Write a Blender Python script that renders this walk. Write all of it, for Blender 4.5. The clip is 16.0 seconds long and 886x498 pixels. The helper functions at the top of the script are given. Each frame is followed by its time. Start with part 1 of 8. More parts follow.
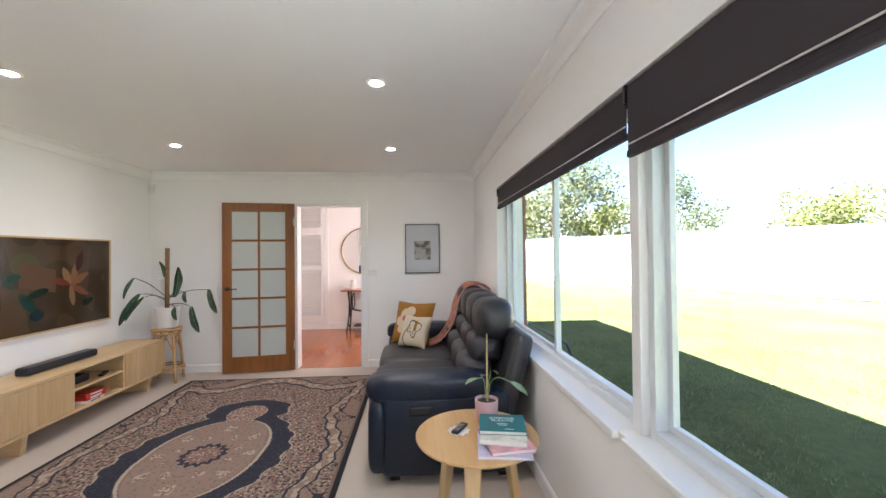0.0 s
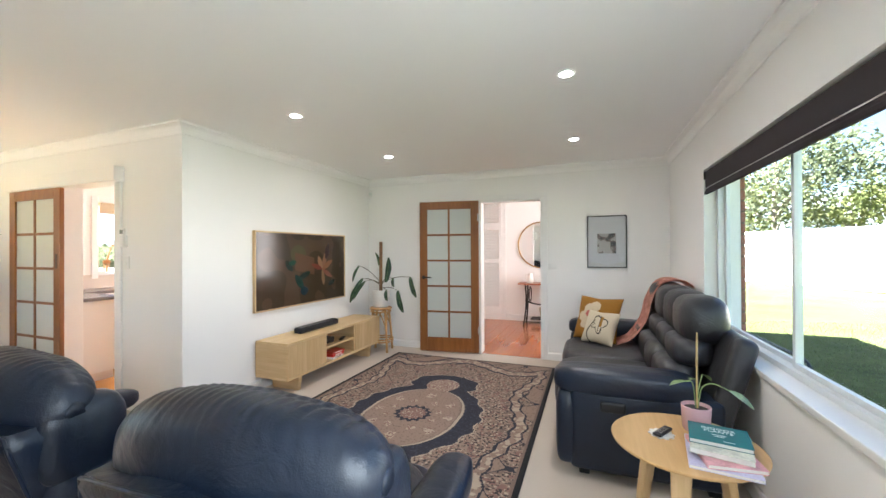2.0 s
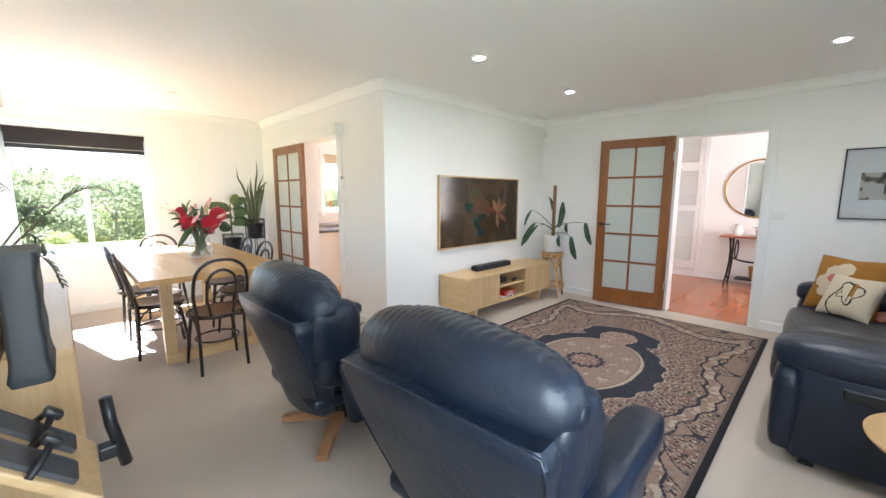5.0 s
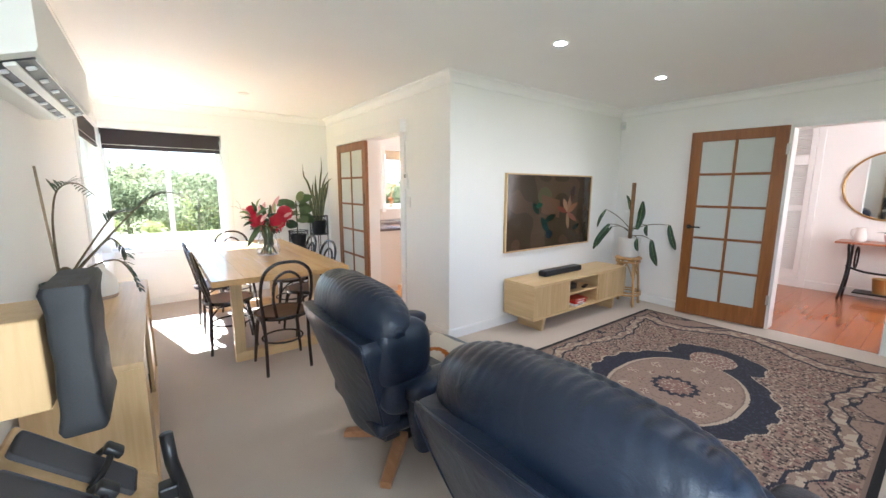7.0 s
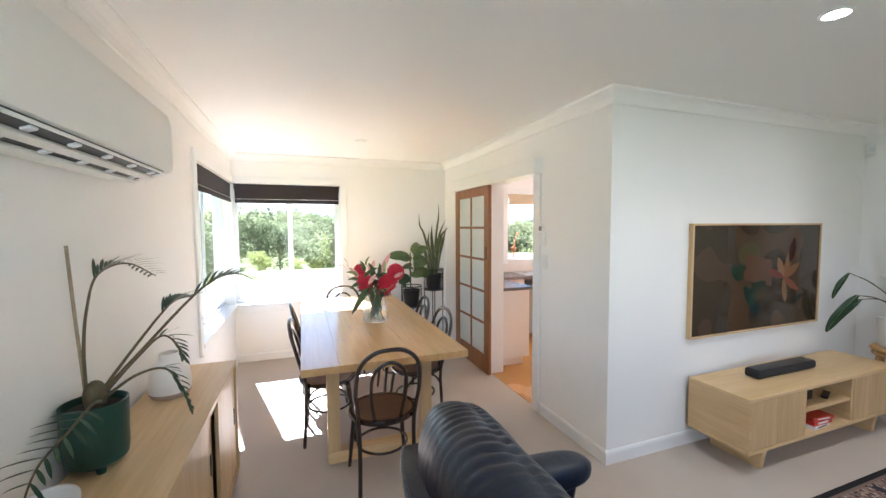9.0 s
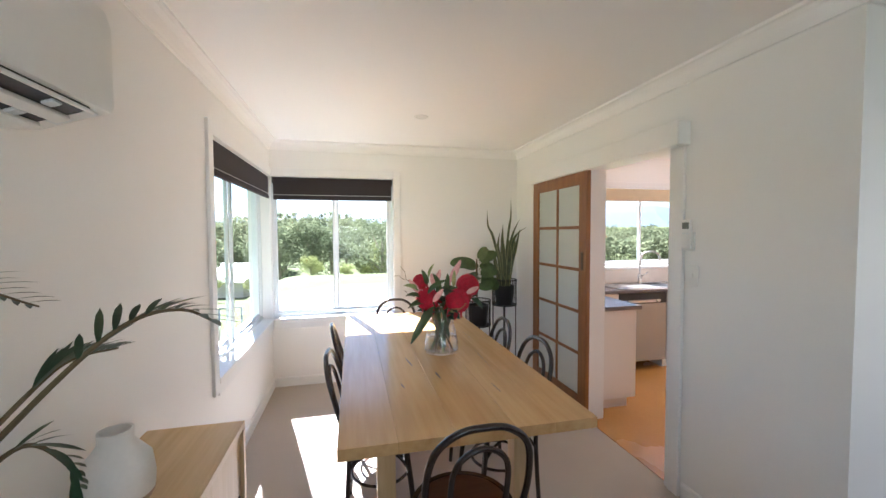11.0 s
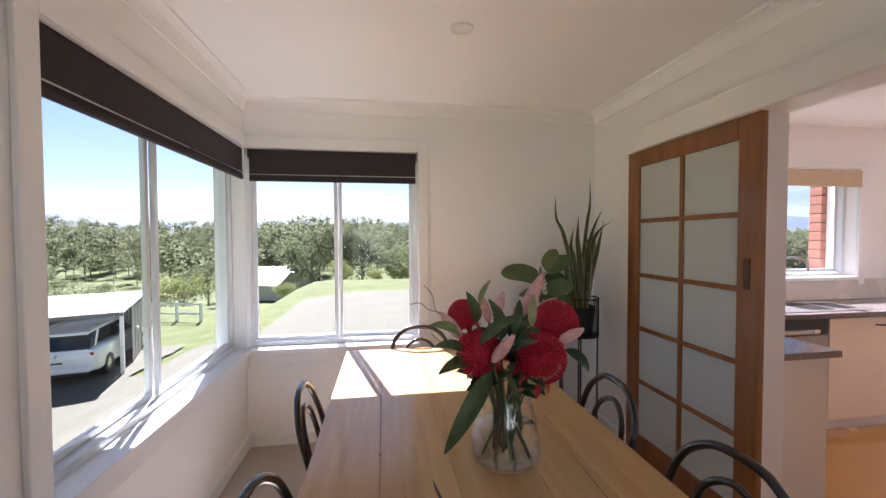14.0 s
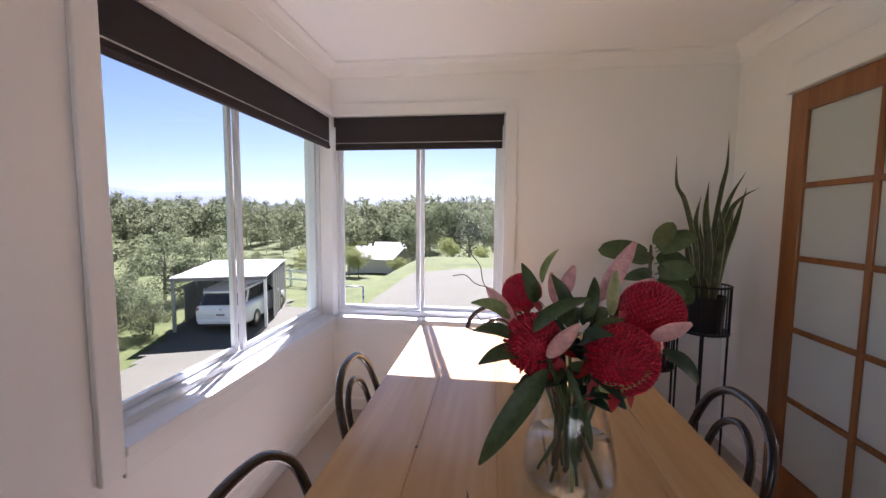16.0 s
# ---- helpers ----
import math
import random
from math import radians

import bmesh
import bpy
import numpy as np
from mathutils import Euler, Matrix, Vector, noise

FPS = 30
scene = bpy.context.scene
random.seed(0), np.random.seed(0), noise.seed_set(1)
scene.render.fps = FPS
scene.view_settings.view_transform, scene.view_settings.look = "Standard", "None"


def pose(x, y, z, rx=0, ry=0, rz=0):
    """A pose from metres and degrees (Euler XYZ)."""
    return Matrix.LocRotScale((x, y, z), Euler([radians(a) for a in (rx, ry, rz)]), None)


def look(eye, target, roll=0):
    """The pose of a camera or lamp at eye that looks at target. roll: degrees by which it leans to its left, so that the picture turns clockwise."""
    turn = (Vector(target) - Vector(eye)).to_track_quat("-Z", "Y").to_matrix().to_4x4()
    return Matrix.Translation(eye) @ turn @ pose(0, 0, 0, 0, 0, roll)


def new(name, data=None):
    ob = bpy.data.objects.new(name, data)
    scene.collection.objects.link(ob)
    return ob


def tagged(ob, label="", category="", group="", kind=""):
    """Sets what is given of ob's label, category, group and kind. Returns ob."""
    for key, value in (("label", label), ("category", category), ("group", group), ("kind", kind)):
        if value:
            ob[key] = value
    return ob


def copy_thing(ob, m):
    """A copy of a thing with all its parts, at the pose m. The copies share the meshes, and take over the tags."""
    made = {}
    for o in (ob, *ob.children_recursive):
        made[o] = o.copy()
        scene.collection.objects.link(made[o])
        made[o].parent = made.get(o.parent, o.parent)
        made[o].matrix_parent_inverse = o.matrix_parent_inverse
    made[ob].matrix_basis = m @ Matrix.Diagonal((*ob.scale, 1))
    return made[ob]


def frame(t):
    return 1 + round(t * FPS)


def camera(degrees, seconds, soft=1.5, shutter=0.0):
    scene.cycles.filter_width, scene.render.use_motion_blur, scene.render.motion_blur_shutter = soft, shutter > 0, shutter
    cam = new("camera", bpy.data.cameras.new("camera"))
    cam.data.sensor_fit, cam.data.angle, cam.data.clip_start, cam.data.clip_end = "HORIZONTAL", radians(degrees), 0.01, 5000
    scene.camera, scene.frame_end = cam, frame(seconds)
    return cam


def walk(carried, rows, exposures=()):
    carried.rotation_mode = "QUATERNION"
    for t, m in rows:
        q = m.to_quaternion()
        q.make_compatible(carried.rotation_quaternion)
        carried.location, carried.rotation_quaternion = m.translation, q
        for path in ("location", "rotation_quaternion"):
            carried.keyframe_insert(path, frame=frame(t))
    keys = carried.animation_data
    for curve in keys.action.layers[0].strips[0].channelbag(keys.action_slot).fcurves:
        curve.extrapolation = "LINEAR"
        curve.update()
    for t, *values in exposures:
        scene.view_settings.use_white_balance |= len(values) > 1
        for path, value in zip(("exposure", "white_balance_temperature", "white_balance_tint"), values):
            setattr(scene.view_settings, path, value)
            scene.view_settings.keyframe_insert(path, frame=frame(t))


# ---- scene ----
cam = camera(98.0, 16.0)
PATH = [
    (0.0, (0.096, -0.03, 1.405), (0.236, 1.965, 1.429), -0.6),
    (0.5, (0.065, -0.054, 1.408), (-0.048, 1.943, 1.425), -0.5),
    (1.0, (0.052, -0.081, 1.403), (-0.298, 1.888, 1.42), -0.4),
    (1.5, (0.023, -0.112, 1.384), (-0.522, 1.813, 1.405), -0.4),
    (2.0, (0.0, -0.134, 1.373), (-0.716, 1.733, 1.382), -0.3),
    (2.5, (-0.018, -0.142, 1.359), (-0.898, 1.654, 1.331), -0.3),
    (3.0, (-0.025, -0.161, 1.349), (-1.055, 1.55, 1.244), -0.2),
    (3.5, (-0.044, -0.176, 1.347), (-1.199, 1.448, 1.17), -0.2),
    (4.0, (-0.057, -0.187, 1.351), (-1.315, 1.353, 1.134), -0.1),
    (4.5, (-0.059, -0.193, 1.357), (-1.401, 1.27, 1.112), -0.1),
    (6.8, (-0.279, -0.186, 1.415), (-1.844, 1.018, 1.095), 0.4),
    (7.0, (-0.322, -0.12, 1.427), (-1.905, 1.062, 1.116), 0.2),
    (7.5, (-0.503, 0.013, 1.491), (-2.15, 1.107, 1.192), 0.0),
    (8.0, (-0.7, 0.093, 1.521), (-2.472, 0.987, 1.276), 0.0),
    (8.5, (-0.94, 0.127, 1.559), (-2.778, 0.897, 1.393), -0.2),
    (9.0, (-1.159, 0.182, 1.568), (-3.034, 0.868, 1.454), -0.3),
    (9.5, (-1.381, 0.23, 1.584), (-3.296, 0.796, 1.469), -0.5),
    (10.0, (-1.626, 0.211, 1.55), (-3.558, 0.717, 1.453), -0.4),
    (12.5, (-2.667, 0.324, 1.51), (-4.619, 0.749, 1.418), -0.2),
    (13.0, (-2.881, 0.392, 1.51), (-4.837, 0.801, 1.423), -0.1),
    (13.5, (-3.111, 0.403, 1.486), (-5.076, 0.767, 1.414), -0.1),
    (14.0, (-3.283, 0.388, 1.456), (-5.259, 0.69, 1.399), -0.2),
    (14.5, (-3.39, 0.409, 1.444), (-5.377, 0.629, 1.384), -0.2),
    (15.0, (-3.471, 0.478, 1.425), (-5.469, 0.542, 1.363), -0.0),
    (15.5, (-3.512, 0.549, 1.413), (-5.506, 0.419, 1.322), 0.3),
    (16.0, (-3.513, 0.567, 1.398), (-5.49, 0.313, 1.233), 0.5),
]
walk(cam, [(t, look(eye, target, roll)) for t, eye, target, roll in PATH],
     [(0.0, 4.24, 5900, 19), (2.0, 4.42, 5820, 13), (4.5, 4.46, 5600, 12), (7.0, 4.34, 5530, 14), (9.0, 4.10, 5450, 14), (10.0, 3.82, 5400, 14), (12.5, 3.12, 5620, 19), (14.0, 2.76, 5700, 25), (16.0, 2.58, 5640, 31)])

# ---- light ----
scene.cycles.max_bounces, scene.cycles.diffuse_bounces, scene.cycles.transparent_max_bounces = 16, 10, 24
SUN_TRAVEL = Vector((1.07, 0.28, -1.0)).normalized()
world = bpy.data.worlds.new("sky")
scene.world = world
world.use_nodes = True
wn, wl = world.node_tree.nodes, world.node_tree.links
wn.clear()
sky = wn.new("ShaderNodeTexSky")
sky.sky_type = "NISHITA"
sky.sun_disc = False
sky.sun_elevation = math.asin(-SUN_TRAVEL.z)
sky.sun_rotation = math.atan2(-SUN_TRAVEL.x, -SUN_TRAVEL.y)
sky.dust_density = 0.35
sky.air_density = 1.0
sky.ozone_density = 1.0
wcoord = wn.new("ShaderNodeTexCoord")
wmap = wn.new("ShaderNodeMapping")
wmap.inputs["Scale"].default_value = (2.2, 2.2, 14.0)
wnoise = wn.new("ShaderNodeTexNoise")
wnoise.inputs["Scale"].default_value = 1.6
wnoise.inputs["Detail"].default_value = 7.0
wramp = wn.new("ShaderNodeValToRGB")
wramp.color_ramp.elements[0].position = 0.52
wramp.color_ramp.elements[1].position = 0.66
wmix = wn.new("ShaderNodeMix")
wmix.data_type = "RGBA"
wmix.inputs["B"].default_value = (10.0, 10.1, 10.3, 1)
wbg = wn.new("ShaderNodeBackground")
wbg.inputs["Strength"].default_value = 0.0200
wout = wn.new("ShaderNodeOutputWorld")
wl.new(wcoord.outputs["Generated"], wmap.inputs["Vector"])
wl.new(wmap.outputs["Vector"], wnoise.inputs["Vector"])
wl.new(wnoise.outputs["Fac"], wramp.inputs["Fac"])
wsep = wn.new("ShaderNodeSeparateXYZ")
wband = wn.new("ShaderNodeValToRGB")
for pos, val in ((0.03, 0.0), (0.06, 0.9), (0.09, 0.7), (0.13, 0.0)):
    el = wband.color_ramp.elements.new(pos)
    el.color = (val, val, val, 1)
wband.color_ramp.elements[0].color = wband.color_ramp.elements[-1].color = (0, 0, 0, 1)
wmul = wn.new("ShaderNodeMath")
wmul.operation = "MULTIPLY"
wl.new(wcoord.outputs["Generated"], wsep.inputs[0])
wl.new(wsep.outputs["Z"], wband.inputs["Fac"])
wl.new(wband.outputs["Color"], wmul.inputs[0])
wl.new(wramp.outputs["Color"], wmul.inputs[1])
wl.new(wmul.outputs[0], wmix.inputs["Factor"])
wl.new(sky.outputs["Color"], wmix.inputs["A"])
wl.new(wmix.outputs["Result"], wbg.inputs["Color"])
wl.new(wbg.outputs["Background"], wout.inputs["Surface"])

sun_data = bpy.data.lights.new("sun", "SUN")
sun_data.energy, sun_data.angle, sun_data.color = 4.5, radians(0.5), (1.0, 0.95, 0.87)
sun = new("sun", sun_data)
sun.matrix_world = look(-SUN_TRAVEL * 30, (0, 0, 0))


def area_lamp(name, eye, target, sx, sy, watts, color=(1, 1, 1)):
    d = bpy.data.lights.new(name, "AREA")
    d.shape, d.size, d.size_y, d.energy, d.color = "RECTANGLE", sx, sy, watts, color
    ob = new(name, d)
    ob.matrix_world = look(eye, target)
    return ob


# added unseen fill lamps: one in window_2, two before solid hall and kitchen walls
area_lamp("window_fill", (0.86, 0.03, 1.36), (-3.0, 0.2, 1.5), 0.82, 1.12, 2.3, (0.95, 1.0, 0.93))
area_lamp("hall_fill", (0.80, 6.2, 1.5), (-3, 6.2, 1.4), 1.2, 1.4, 2.7, (1.0, 0.90, 0.78))
area_lamp("kitchen_fill", (-4.6, 6.95, 1.5), (-4.6, 3, 1.2), 1.6, 1.0, 2.2, (1.0, 0.95, 0.88))


# ---- materials ----
def mat(name, color, rough=0.6, metal=0.0, var=0.12, scale=6.0, fine=120.0, bump=0.05, coat=0.0, stretch=(1, 1, 1), spec=0.5, color2=None, rvar=0.1, islands=False):
    """A surface with variation at a large and a fine scale."""
    m = bpy.data.materials.new(name)
    m.use_nodes = True
    n, l = m.node_tree.nodes, m.node_tree.links
    b = n["Principled BSDF"]
    tc = n.new("ShaderNodeTexCoord")
    mp = n.new("ShaderNodeMapping")
    mp.inputs["Scale"].default_value = stretch
    l.new(tc.outputs["Object"], mp.inputs["Vector"])
    big, small = n.new("ShaderNodeTexNoise"), n.new("ShaderNodeTexNoise")
    big.inputs["Scale"].default_value, small.inputs["Scale"].default_value = scale, fine
    big.inputs["Detail"].default_value = 5.0
    small.inputs["Detail"].default_value = 3.0
    for t in (big, small):
        l.new(mp.outputs["Vector"], t.inputs["Vector"])
    add = n.new("ShaderNodeMath")
    add.operation = "MULTIPLY_ADD"
    add.inputs[1].default_value = 0.6
    l.new(big.outputs["Fac"], add.inputs[0])
    half = n.new("ShaderNodeMath")
    half.operation = "MULTIPLY"
    half.inputs[1].default_value = 0.4
    l.new(small.outputs["Fac"], half.inputs[0])
    l.new(half.outputs[0], add.inputs[2])
    fac = add.outputs[0]
    if islands:
        geo = n.new("ShaderNodeNewGeometry")
        mixi = n.new("ShaderNodeMath")
        mixi.operation = "MULTIPLY_ADD"
        mixi.inputs[1].default_value = 0.5
        l.new(geo.outputs["Random Per Island"], mixi.inputs[0])
        h2 = n.new("ShaderNodeMath")
        h2.operation = "MULTIPLY"
        h2.inputs[1].default_value = 0.5
        l.new(fac, h2.inputs[0])
        l.new(h2.outputs[0], mixi.inputs[2])
        fac = mixi.outputs[0]
    ramp = n.new("ShaderNodeValToRGB")
    c = color
    c2 = color2 or c
    ramp.color_ramp.elements[0].position, ramp.color_ramp.elements[1].position = 0.3, 0.7
    ramp.color_ramp.elements[0].color = (*[max(0, v * (1 - var)) for v in c], 1)
    ramp.color_ramp.elements[1].color = (*[min(1, v * (1 + var)) for v in c2], 1)
    l.new(fac, ramp.inputs["Fac"])
    l.new(ramp.outputs["Color"], b.inputs["Base Color"])
    rr = n.new("ShaderNodeMapRange")
    rr.inputs["To Min"].default_value, rr.inputs["To Max"].default_value = max(0.02, rough - rvar), min(1, rough + rvar)
    l.new(big.outputs["Fac"], rr.inputs["Value"])
    l.new(rr.outputs["Result"], b.inputs["Roughness"])
    b.inputs["Metallic"].default_value = metal
    b.inputs["Coat Weight"].default_value = coat
    b.inputs["Coat Roughness"].default_value = 0.15
    b.inputs["Specular IOR Level"].default_value = spec
    if bump:
        bp = n.new("ShaderNodeBump")
        bp.inputs["Strength"].default_value = bump
        bp.inputs["Distance"].default_value = 0.01
        l.new(small.outputs["Fac"], bp.inputs["Height"])
        l.new(bp.outputs["Normal"], b.inputs["Normal"])
    return m


def wood(name, dark, light, axis=0, rough=0.4, freq=9.0, coat=0.0, bump=0.08):
    """Long-grained timber; axis is the way the grain runs."""
    st = [freq, freq, freq]
    st[axis] = freq * 0.07
    m = bpy.data.materials.new(name)
    m.use_nodes = True
    n, l = m.node_tree.nodes, m.node_tree.links
    b = n["Principled BSDF"]
    tc, mp, info = n.new("ShaderNodeTexCoord"), n.new("ShaderNodeMapping"), n.new("ShaderNodeObjectInfo")
    mp.inputs["Scale"].default_value = st
    l.new(tc.outputs["Object"], mp.inputs["Vector"])
    off = n.new("ShaderNodeMath")
    off.operation = "MULTIPLY"
    off.inputs[1].default_value = 37.0
    l.new(info.outputs["Random"], off.inputs[0])
    comb = n.new("ShaderNodeCombineXYZ")
    for k in range(3):
        l.new(off.outputs[0], comb.inputs[k])
    l.new(comb.outputs[0], mp.inputs["Location"])
    g1, g2 = n.new("ShaderNodeTexNoise"), n.new("ShaderNodeTexNoise")
    g1.inputs["Scale"].default_value, g1.inputs["Detail"].default_value, g1.inputs["Distortion"].default_value = 1.0, 4.0, 0.8
    g2.inputs["Scale"].default_value, g2.inputs["Detail"].default_value = 7.0, 6.0
    l.new(mp.outputs["Vector"], g1.inputs["Vector"])
    l.new(mp.outputs["Vector"], g2.inputs["Vector"])
    a = n.new("ShaderNodeMath")
    a.operation = "MULTIPLY_ADD"
    a.inputs[1].default_value = 0.62
    h = n.new("ShaderNodeMath")
    h.operation = "MULTIPLY"
    h.inputs[1].default_value = 0.38
    l.new(g1.outputs["Fac"], a.inputs[0])
    l.new(g2.outputs["Fac"], h.inputs[0])
    l.new(h.outputs[0], a.inputs[2])
    ramp = n.new("ShaderNodeValToRGB")
    ramp.color_ramp.elements[0].position, ramp.color_ramp.elements[1].position = 0.34, 0.64
    ramp.color_ramp.elements[0].color, ramp.color_ramp.elements[1].color = (*dark, 1), (*light, 1)
    l.new(a.outputs[0], ramp.inputs["Fac"])
    l.new(ramp.outputs["Color"], b.inputs["Base Color"])
    b.inputs["Roughness"].default_value = rough
    b.inputs["Coat Weight"].default_value = coat
    b.inputs["Coat Roughness"].default_value = 0.08
    bp = n.new("ShaderNodeBump")
    bp.inputs["Strength"].default_value, bp.inputs["Distance"].default_value = bump, 0.004
    l.new(g2.outputs["Fac"], bp.inputs["Height"])
    l.new(bp.outputs["Normal"], b.inputs["Normal"])
    return m


def painted(name, rough=0.9, bump=0.3, fine=260.0):
    """Colour held by the mesh (woven or printed pattern)."""
    m = bpy.data.materials.new(name)
    m.use_nodes = True
    n, l = m.node_tree.nodes, m.node_tree.links
    b = n["Principled BSDF"]
    a = n.new("ShaderNodeVertexColor")
    a.layer_name = "pattern"
    t = n.new("ShaderNodeTexNoise")
    t.inputs["Scale"].default_value = fine
    tc = n.new("ShaderNodeTexCoord")
    l.new(tc.outputs["Object"], t.inputs["Vector"])
    mx = n.new("ShaderNodeMix")
    mx.data_type, mx.blend_type = "RGBA", "OVERLAY"
    mx.inputs["Factor"].default_value = 0.18 if bump else 0.0
    l.new(a.outputs["Color"], mx.inputs["A"])
    l.new(t.outputs["Fac"], mx.inputs["B"])
    l.new(mx.outputs["Result"], b.inputs["Base Color"])
    b.inputs["Roughness"].default_value = rough
    if bump:
        bp = n.new("ShaderNodeBump")
        bp.inputs["Strength"].default_value, bp.inputs["Distance"].default_value = bump, 0.006
        l.new(t.outputs["Fac"], bp.inputs["Height"])
        l.new(bp.outputs["Normal"], b.inputs["Normal"])
    return m


def glass(name, tint=(1, 1, 1), gloss=1.0):
    m = bpy.data.materials.new(name)
    m.use_nodes = True
    n, l = m.node_tree.nodes, m.node_tree.links
    n.clear()
    o, mx = n.new("ShaderNodeOutputMaterial"), n.new("ShaderNodeMixShader")
    tr, gl, fr = n.new("ShaderNodeBsdfTransparent"), n.new("ShaderNodeBsdfGlossy"), n.new("ShaderNodeLayerWeight")
    fr.inputs["Blend"].default_value = 0.5
    pw_ = n.new("ShaderNodeMath")
    pw_.operation = "POWER"
    pw_.inputs[1].default_value = 4.0
    l.new(fr.outputs["Facing"], pw_.inputs[0])
    ad_ = n.new("ShaderNodeMath")
    ad_.operation = "ADD"
    ad_.inputs[1].default_value = 0.045
    l.new(pw_.outputs[0], ad_.inputs[0])
    tr.inputs["Color"].default_value = (*tint, 1)
    gl.inputs["Roughness"].default_value = 0.02
    k = n.new("ShaderNodeMath")
    k.operation = "MULTIPLY"
    k.inputs[1].default_value = gloss
    l.new(ad_.outputs[0], k.inputs[0])
    l.new(k.outputs[0], mx.inputs["Fac"])
    l.new(tr.outputs[0], mx.inputs[1])
    l.new(gl.outputs[0], mx.inputs[2])
    l.new(mx.outputs[0], o.inputs["Surface"])
    return m


def frosted(name):
    m = bpy.data.materials.new(name)
    m.use_nodes = True
    n, l = m.node_tree.nodes, m.node_tree.links
    n.clear()
    o, mx = n.new("ShaderNodeOutputMaterial"), n.new("ShaderNodeMixShader")
    m2 = n.new("ShaderNodeMixShader")
    di, ts, gl = n.new("ShaderNodeBsdfDiffuse"), n.new("ShaderNodeBsdfTranslucent"), n.new("ShaderNodeBsdfGlossy")
    di.inputs["Color"].default_value = ts.inputs["Color"].default_value = (0.78, 0.82, 0.80, 1)
    gl.inputs["Roughness"].default_value = 0.25
    mx.inputs["Fac"].default_value = 0.45
    m2.inputs["Fac"].default_value = 0.08
    l.new(di.outputs[0], mx.inputs[1])
    l.new(ts.outputs[0], mx.inputs[2])
    l.new(mx.outputs[0], m2.inputs[1])
    l.new(gl.outputs[0], m2.inputs[2])
    l.new(m2.outputs[0], o.inputs["Surface"])
    return m


def glow(name, color, strength):
    m = bpy.data.materials.new(name)
    m.use_nodes = True
    b = m.node_tree.nodes["Principled BSDF"]
    b.inputs["Base Color"].default_value = (0.9, 0.9, 0.9, 1)
    b.inputs["Emission Color"].default_value = (*color, 1)
    b.inputs["Emission Strength"].default_value = strength
    return m


WALL = mat("wall_paint", (0.85, 0.845, 0.83), 0.6, var=0.015, scale=0.8, fine=180, bump=0.03)
CEIL = mat("ceiling_paint", (0.89, 0.885, 0.875), 0.8, var=0.01, scale=0.6, fine=150, bump=0.02)
TRIM = mat("gloss_white_trim", (0.82, 0.82, 0.81), 0.35, var=0.02, scale=3, fine=60, bump=0.015)
ALU = mat("white_window_frame", (0.72, 0.75, 0.77), 0.35, 0.1, var=0.03, bump=0.0)
CARPET = mat("beige_carpet", (0.53, 0.465, 0.40), 0.95, var=0.10, scale=1.3, fine=420, bump=0.5, spec=0.1)
HALLFLOOR = wood("red_polished_boards", (0.30, 0.090, 0.025), (0.36, 0.113, 0.032), 1, 0.24, 6, 0.25, 0.02)
KFLOOR = mat("orange_kitchen_floor", (0.50, 0.25, 0.065), 0.25, var=0.08, scale=2, fine=60, bump=0.02, coat=0.3)
DOORWOOD = wood("varnished_cedar", (0.18, 0.060, 0.013), (0.29, 0.112, 0.026), 2, 0.35, 12, 0.25)
OAK = wood("pale_oak", (0.50, 0.33, 0.15), (0.64, 0.46, 0.25), 0, 0.42, 9)
OAKV = wood("pale_oak_upright", (0.50, 0.33, 0.15), (0.64, 0.46, 0.25), 2, 0.42, 9)
OAKY = wood("pale_oak_long", (0.54, 0.36, 0.16), (0.68, 0.50, 0.27), 1, 0.42, 9)
TABLEW = wood("messmate_table", (0.50, 0.295, 0.115), (0.63, 0.405, 0.18), 0, 0.22, 6, 0.15)


def leather(name, color, rough, spec):
    """Aniline leather: soft wrinkles over a fine pebbled grain."""
    m = mat(name, color, rough, var=0.25, scale=5, fine=240, bump=0.1, spec=spec)
    n, l = m.node_tree.nodes, m.node_tree.links
    wr = n.new("ShaderNodeTexNoise")
    wr.inputs["Scale"].default_value, wr.inputs["Detail"].default_value, wr.inputs["Distortion"].default_value = 11.0, 6.0, 1.4
    l.new(n["Mapping"].outputs["Vector"], wr.inputs["Vector"])
    wb = n.new("ShaderNodeBump")
    wb.inputs["Strength"].default_value, wb.inputs["Distance"].default_value = 0.35, 0.012
    l.new(wr.outputs["Fac"], wb.inputs["Height"])
    l.new(wb.outputs["Normal"], n["Bump"].inputs["Normal"])
    return m


LEATHER = leather("navy_leather", (0.0076, 0.0140, 0.0300), 0.34, 0.46)
# greyer cast that light gives the sofa's seats and back, put into the colour
LEATHER_SOFA = leather("sofa_leather_lit_grey", (0.026, 0.025, 0.028), 0.40, 0.55)
BLACK = mat("black_plastic", (0.012, 0.012, 0.013), 0.4, var=0.1)
BLIND = mat("charcoal_blind_fabric", (0.034, 0.026, 0.030), 0.85, var=0.06, scale=2, fine=500, bump=0.15)
STEEL = mat("brushed_steel", (0.55, 0.54, 0.52), 0.3, 0.9, var=0.05)
WHITEP = mat("white_plastic", (0.80, 0.80, 0.78), 0.35, var=0.02, bump=0.0)
CERAMIC = mat("white_ceramic", (0.74, 0.72, 0.69), 0.45, var=0.04, scale=8, fine=90, bump=0.06)
DARKWOOD = wood("dark_bentwood", (0.012, 0.008, 0.007), (0.032, 0.018, 0.013), 2, 0.25, 14, 0.4)
SEATWOOD = wood("brown_ply_seat", (0.075, 0.030, 0.014), (0.13, 0.055, 0.026), 0, 0.35, 9, 0.2)
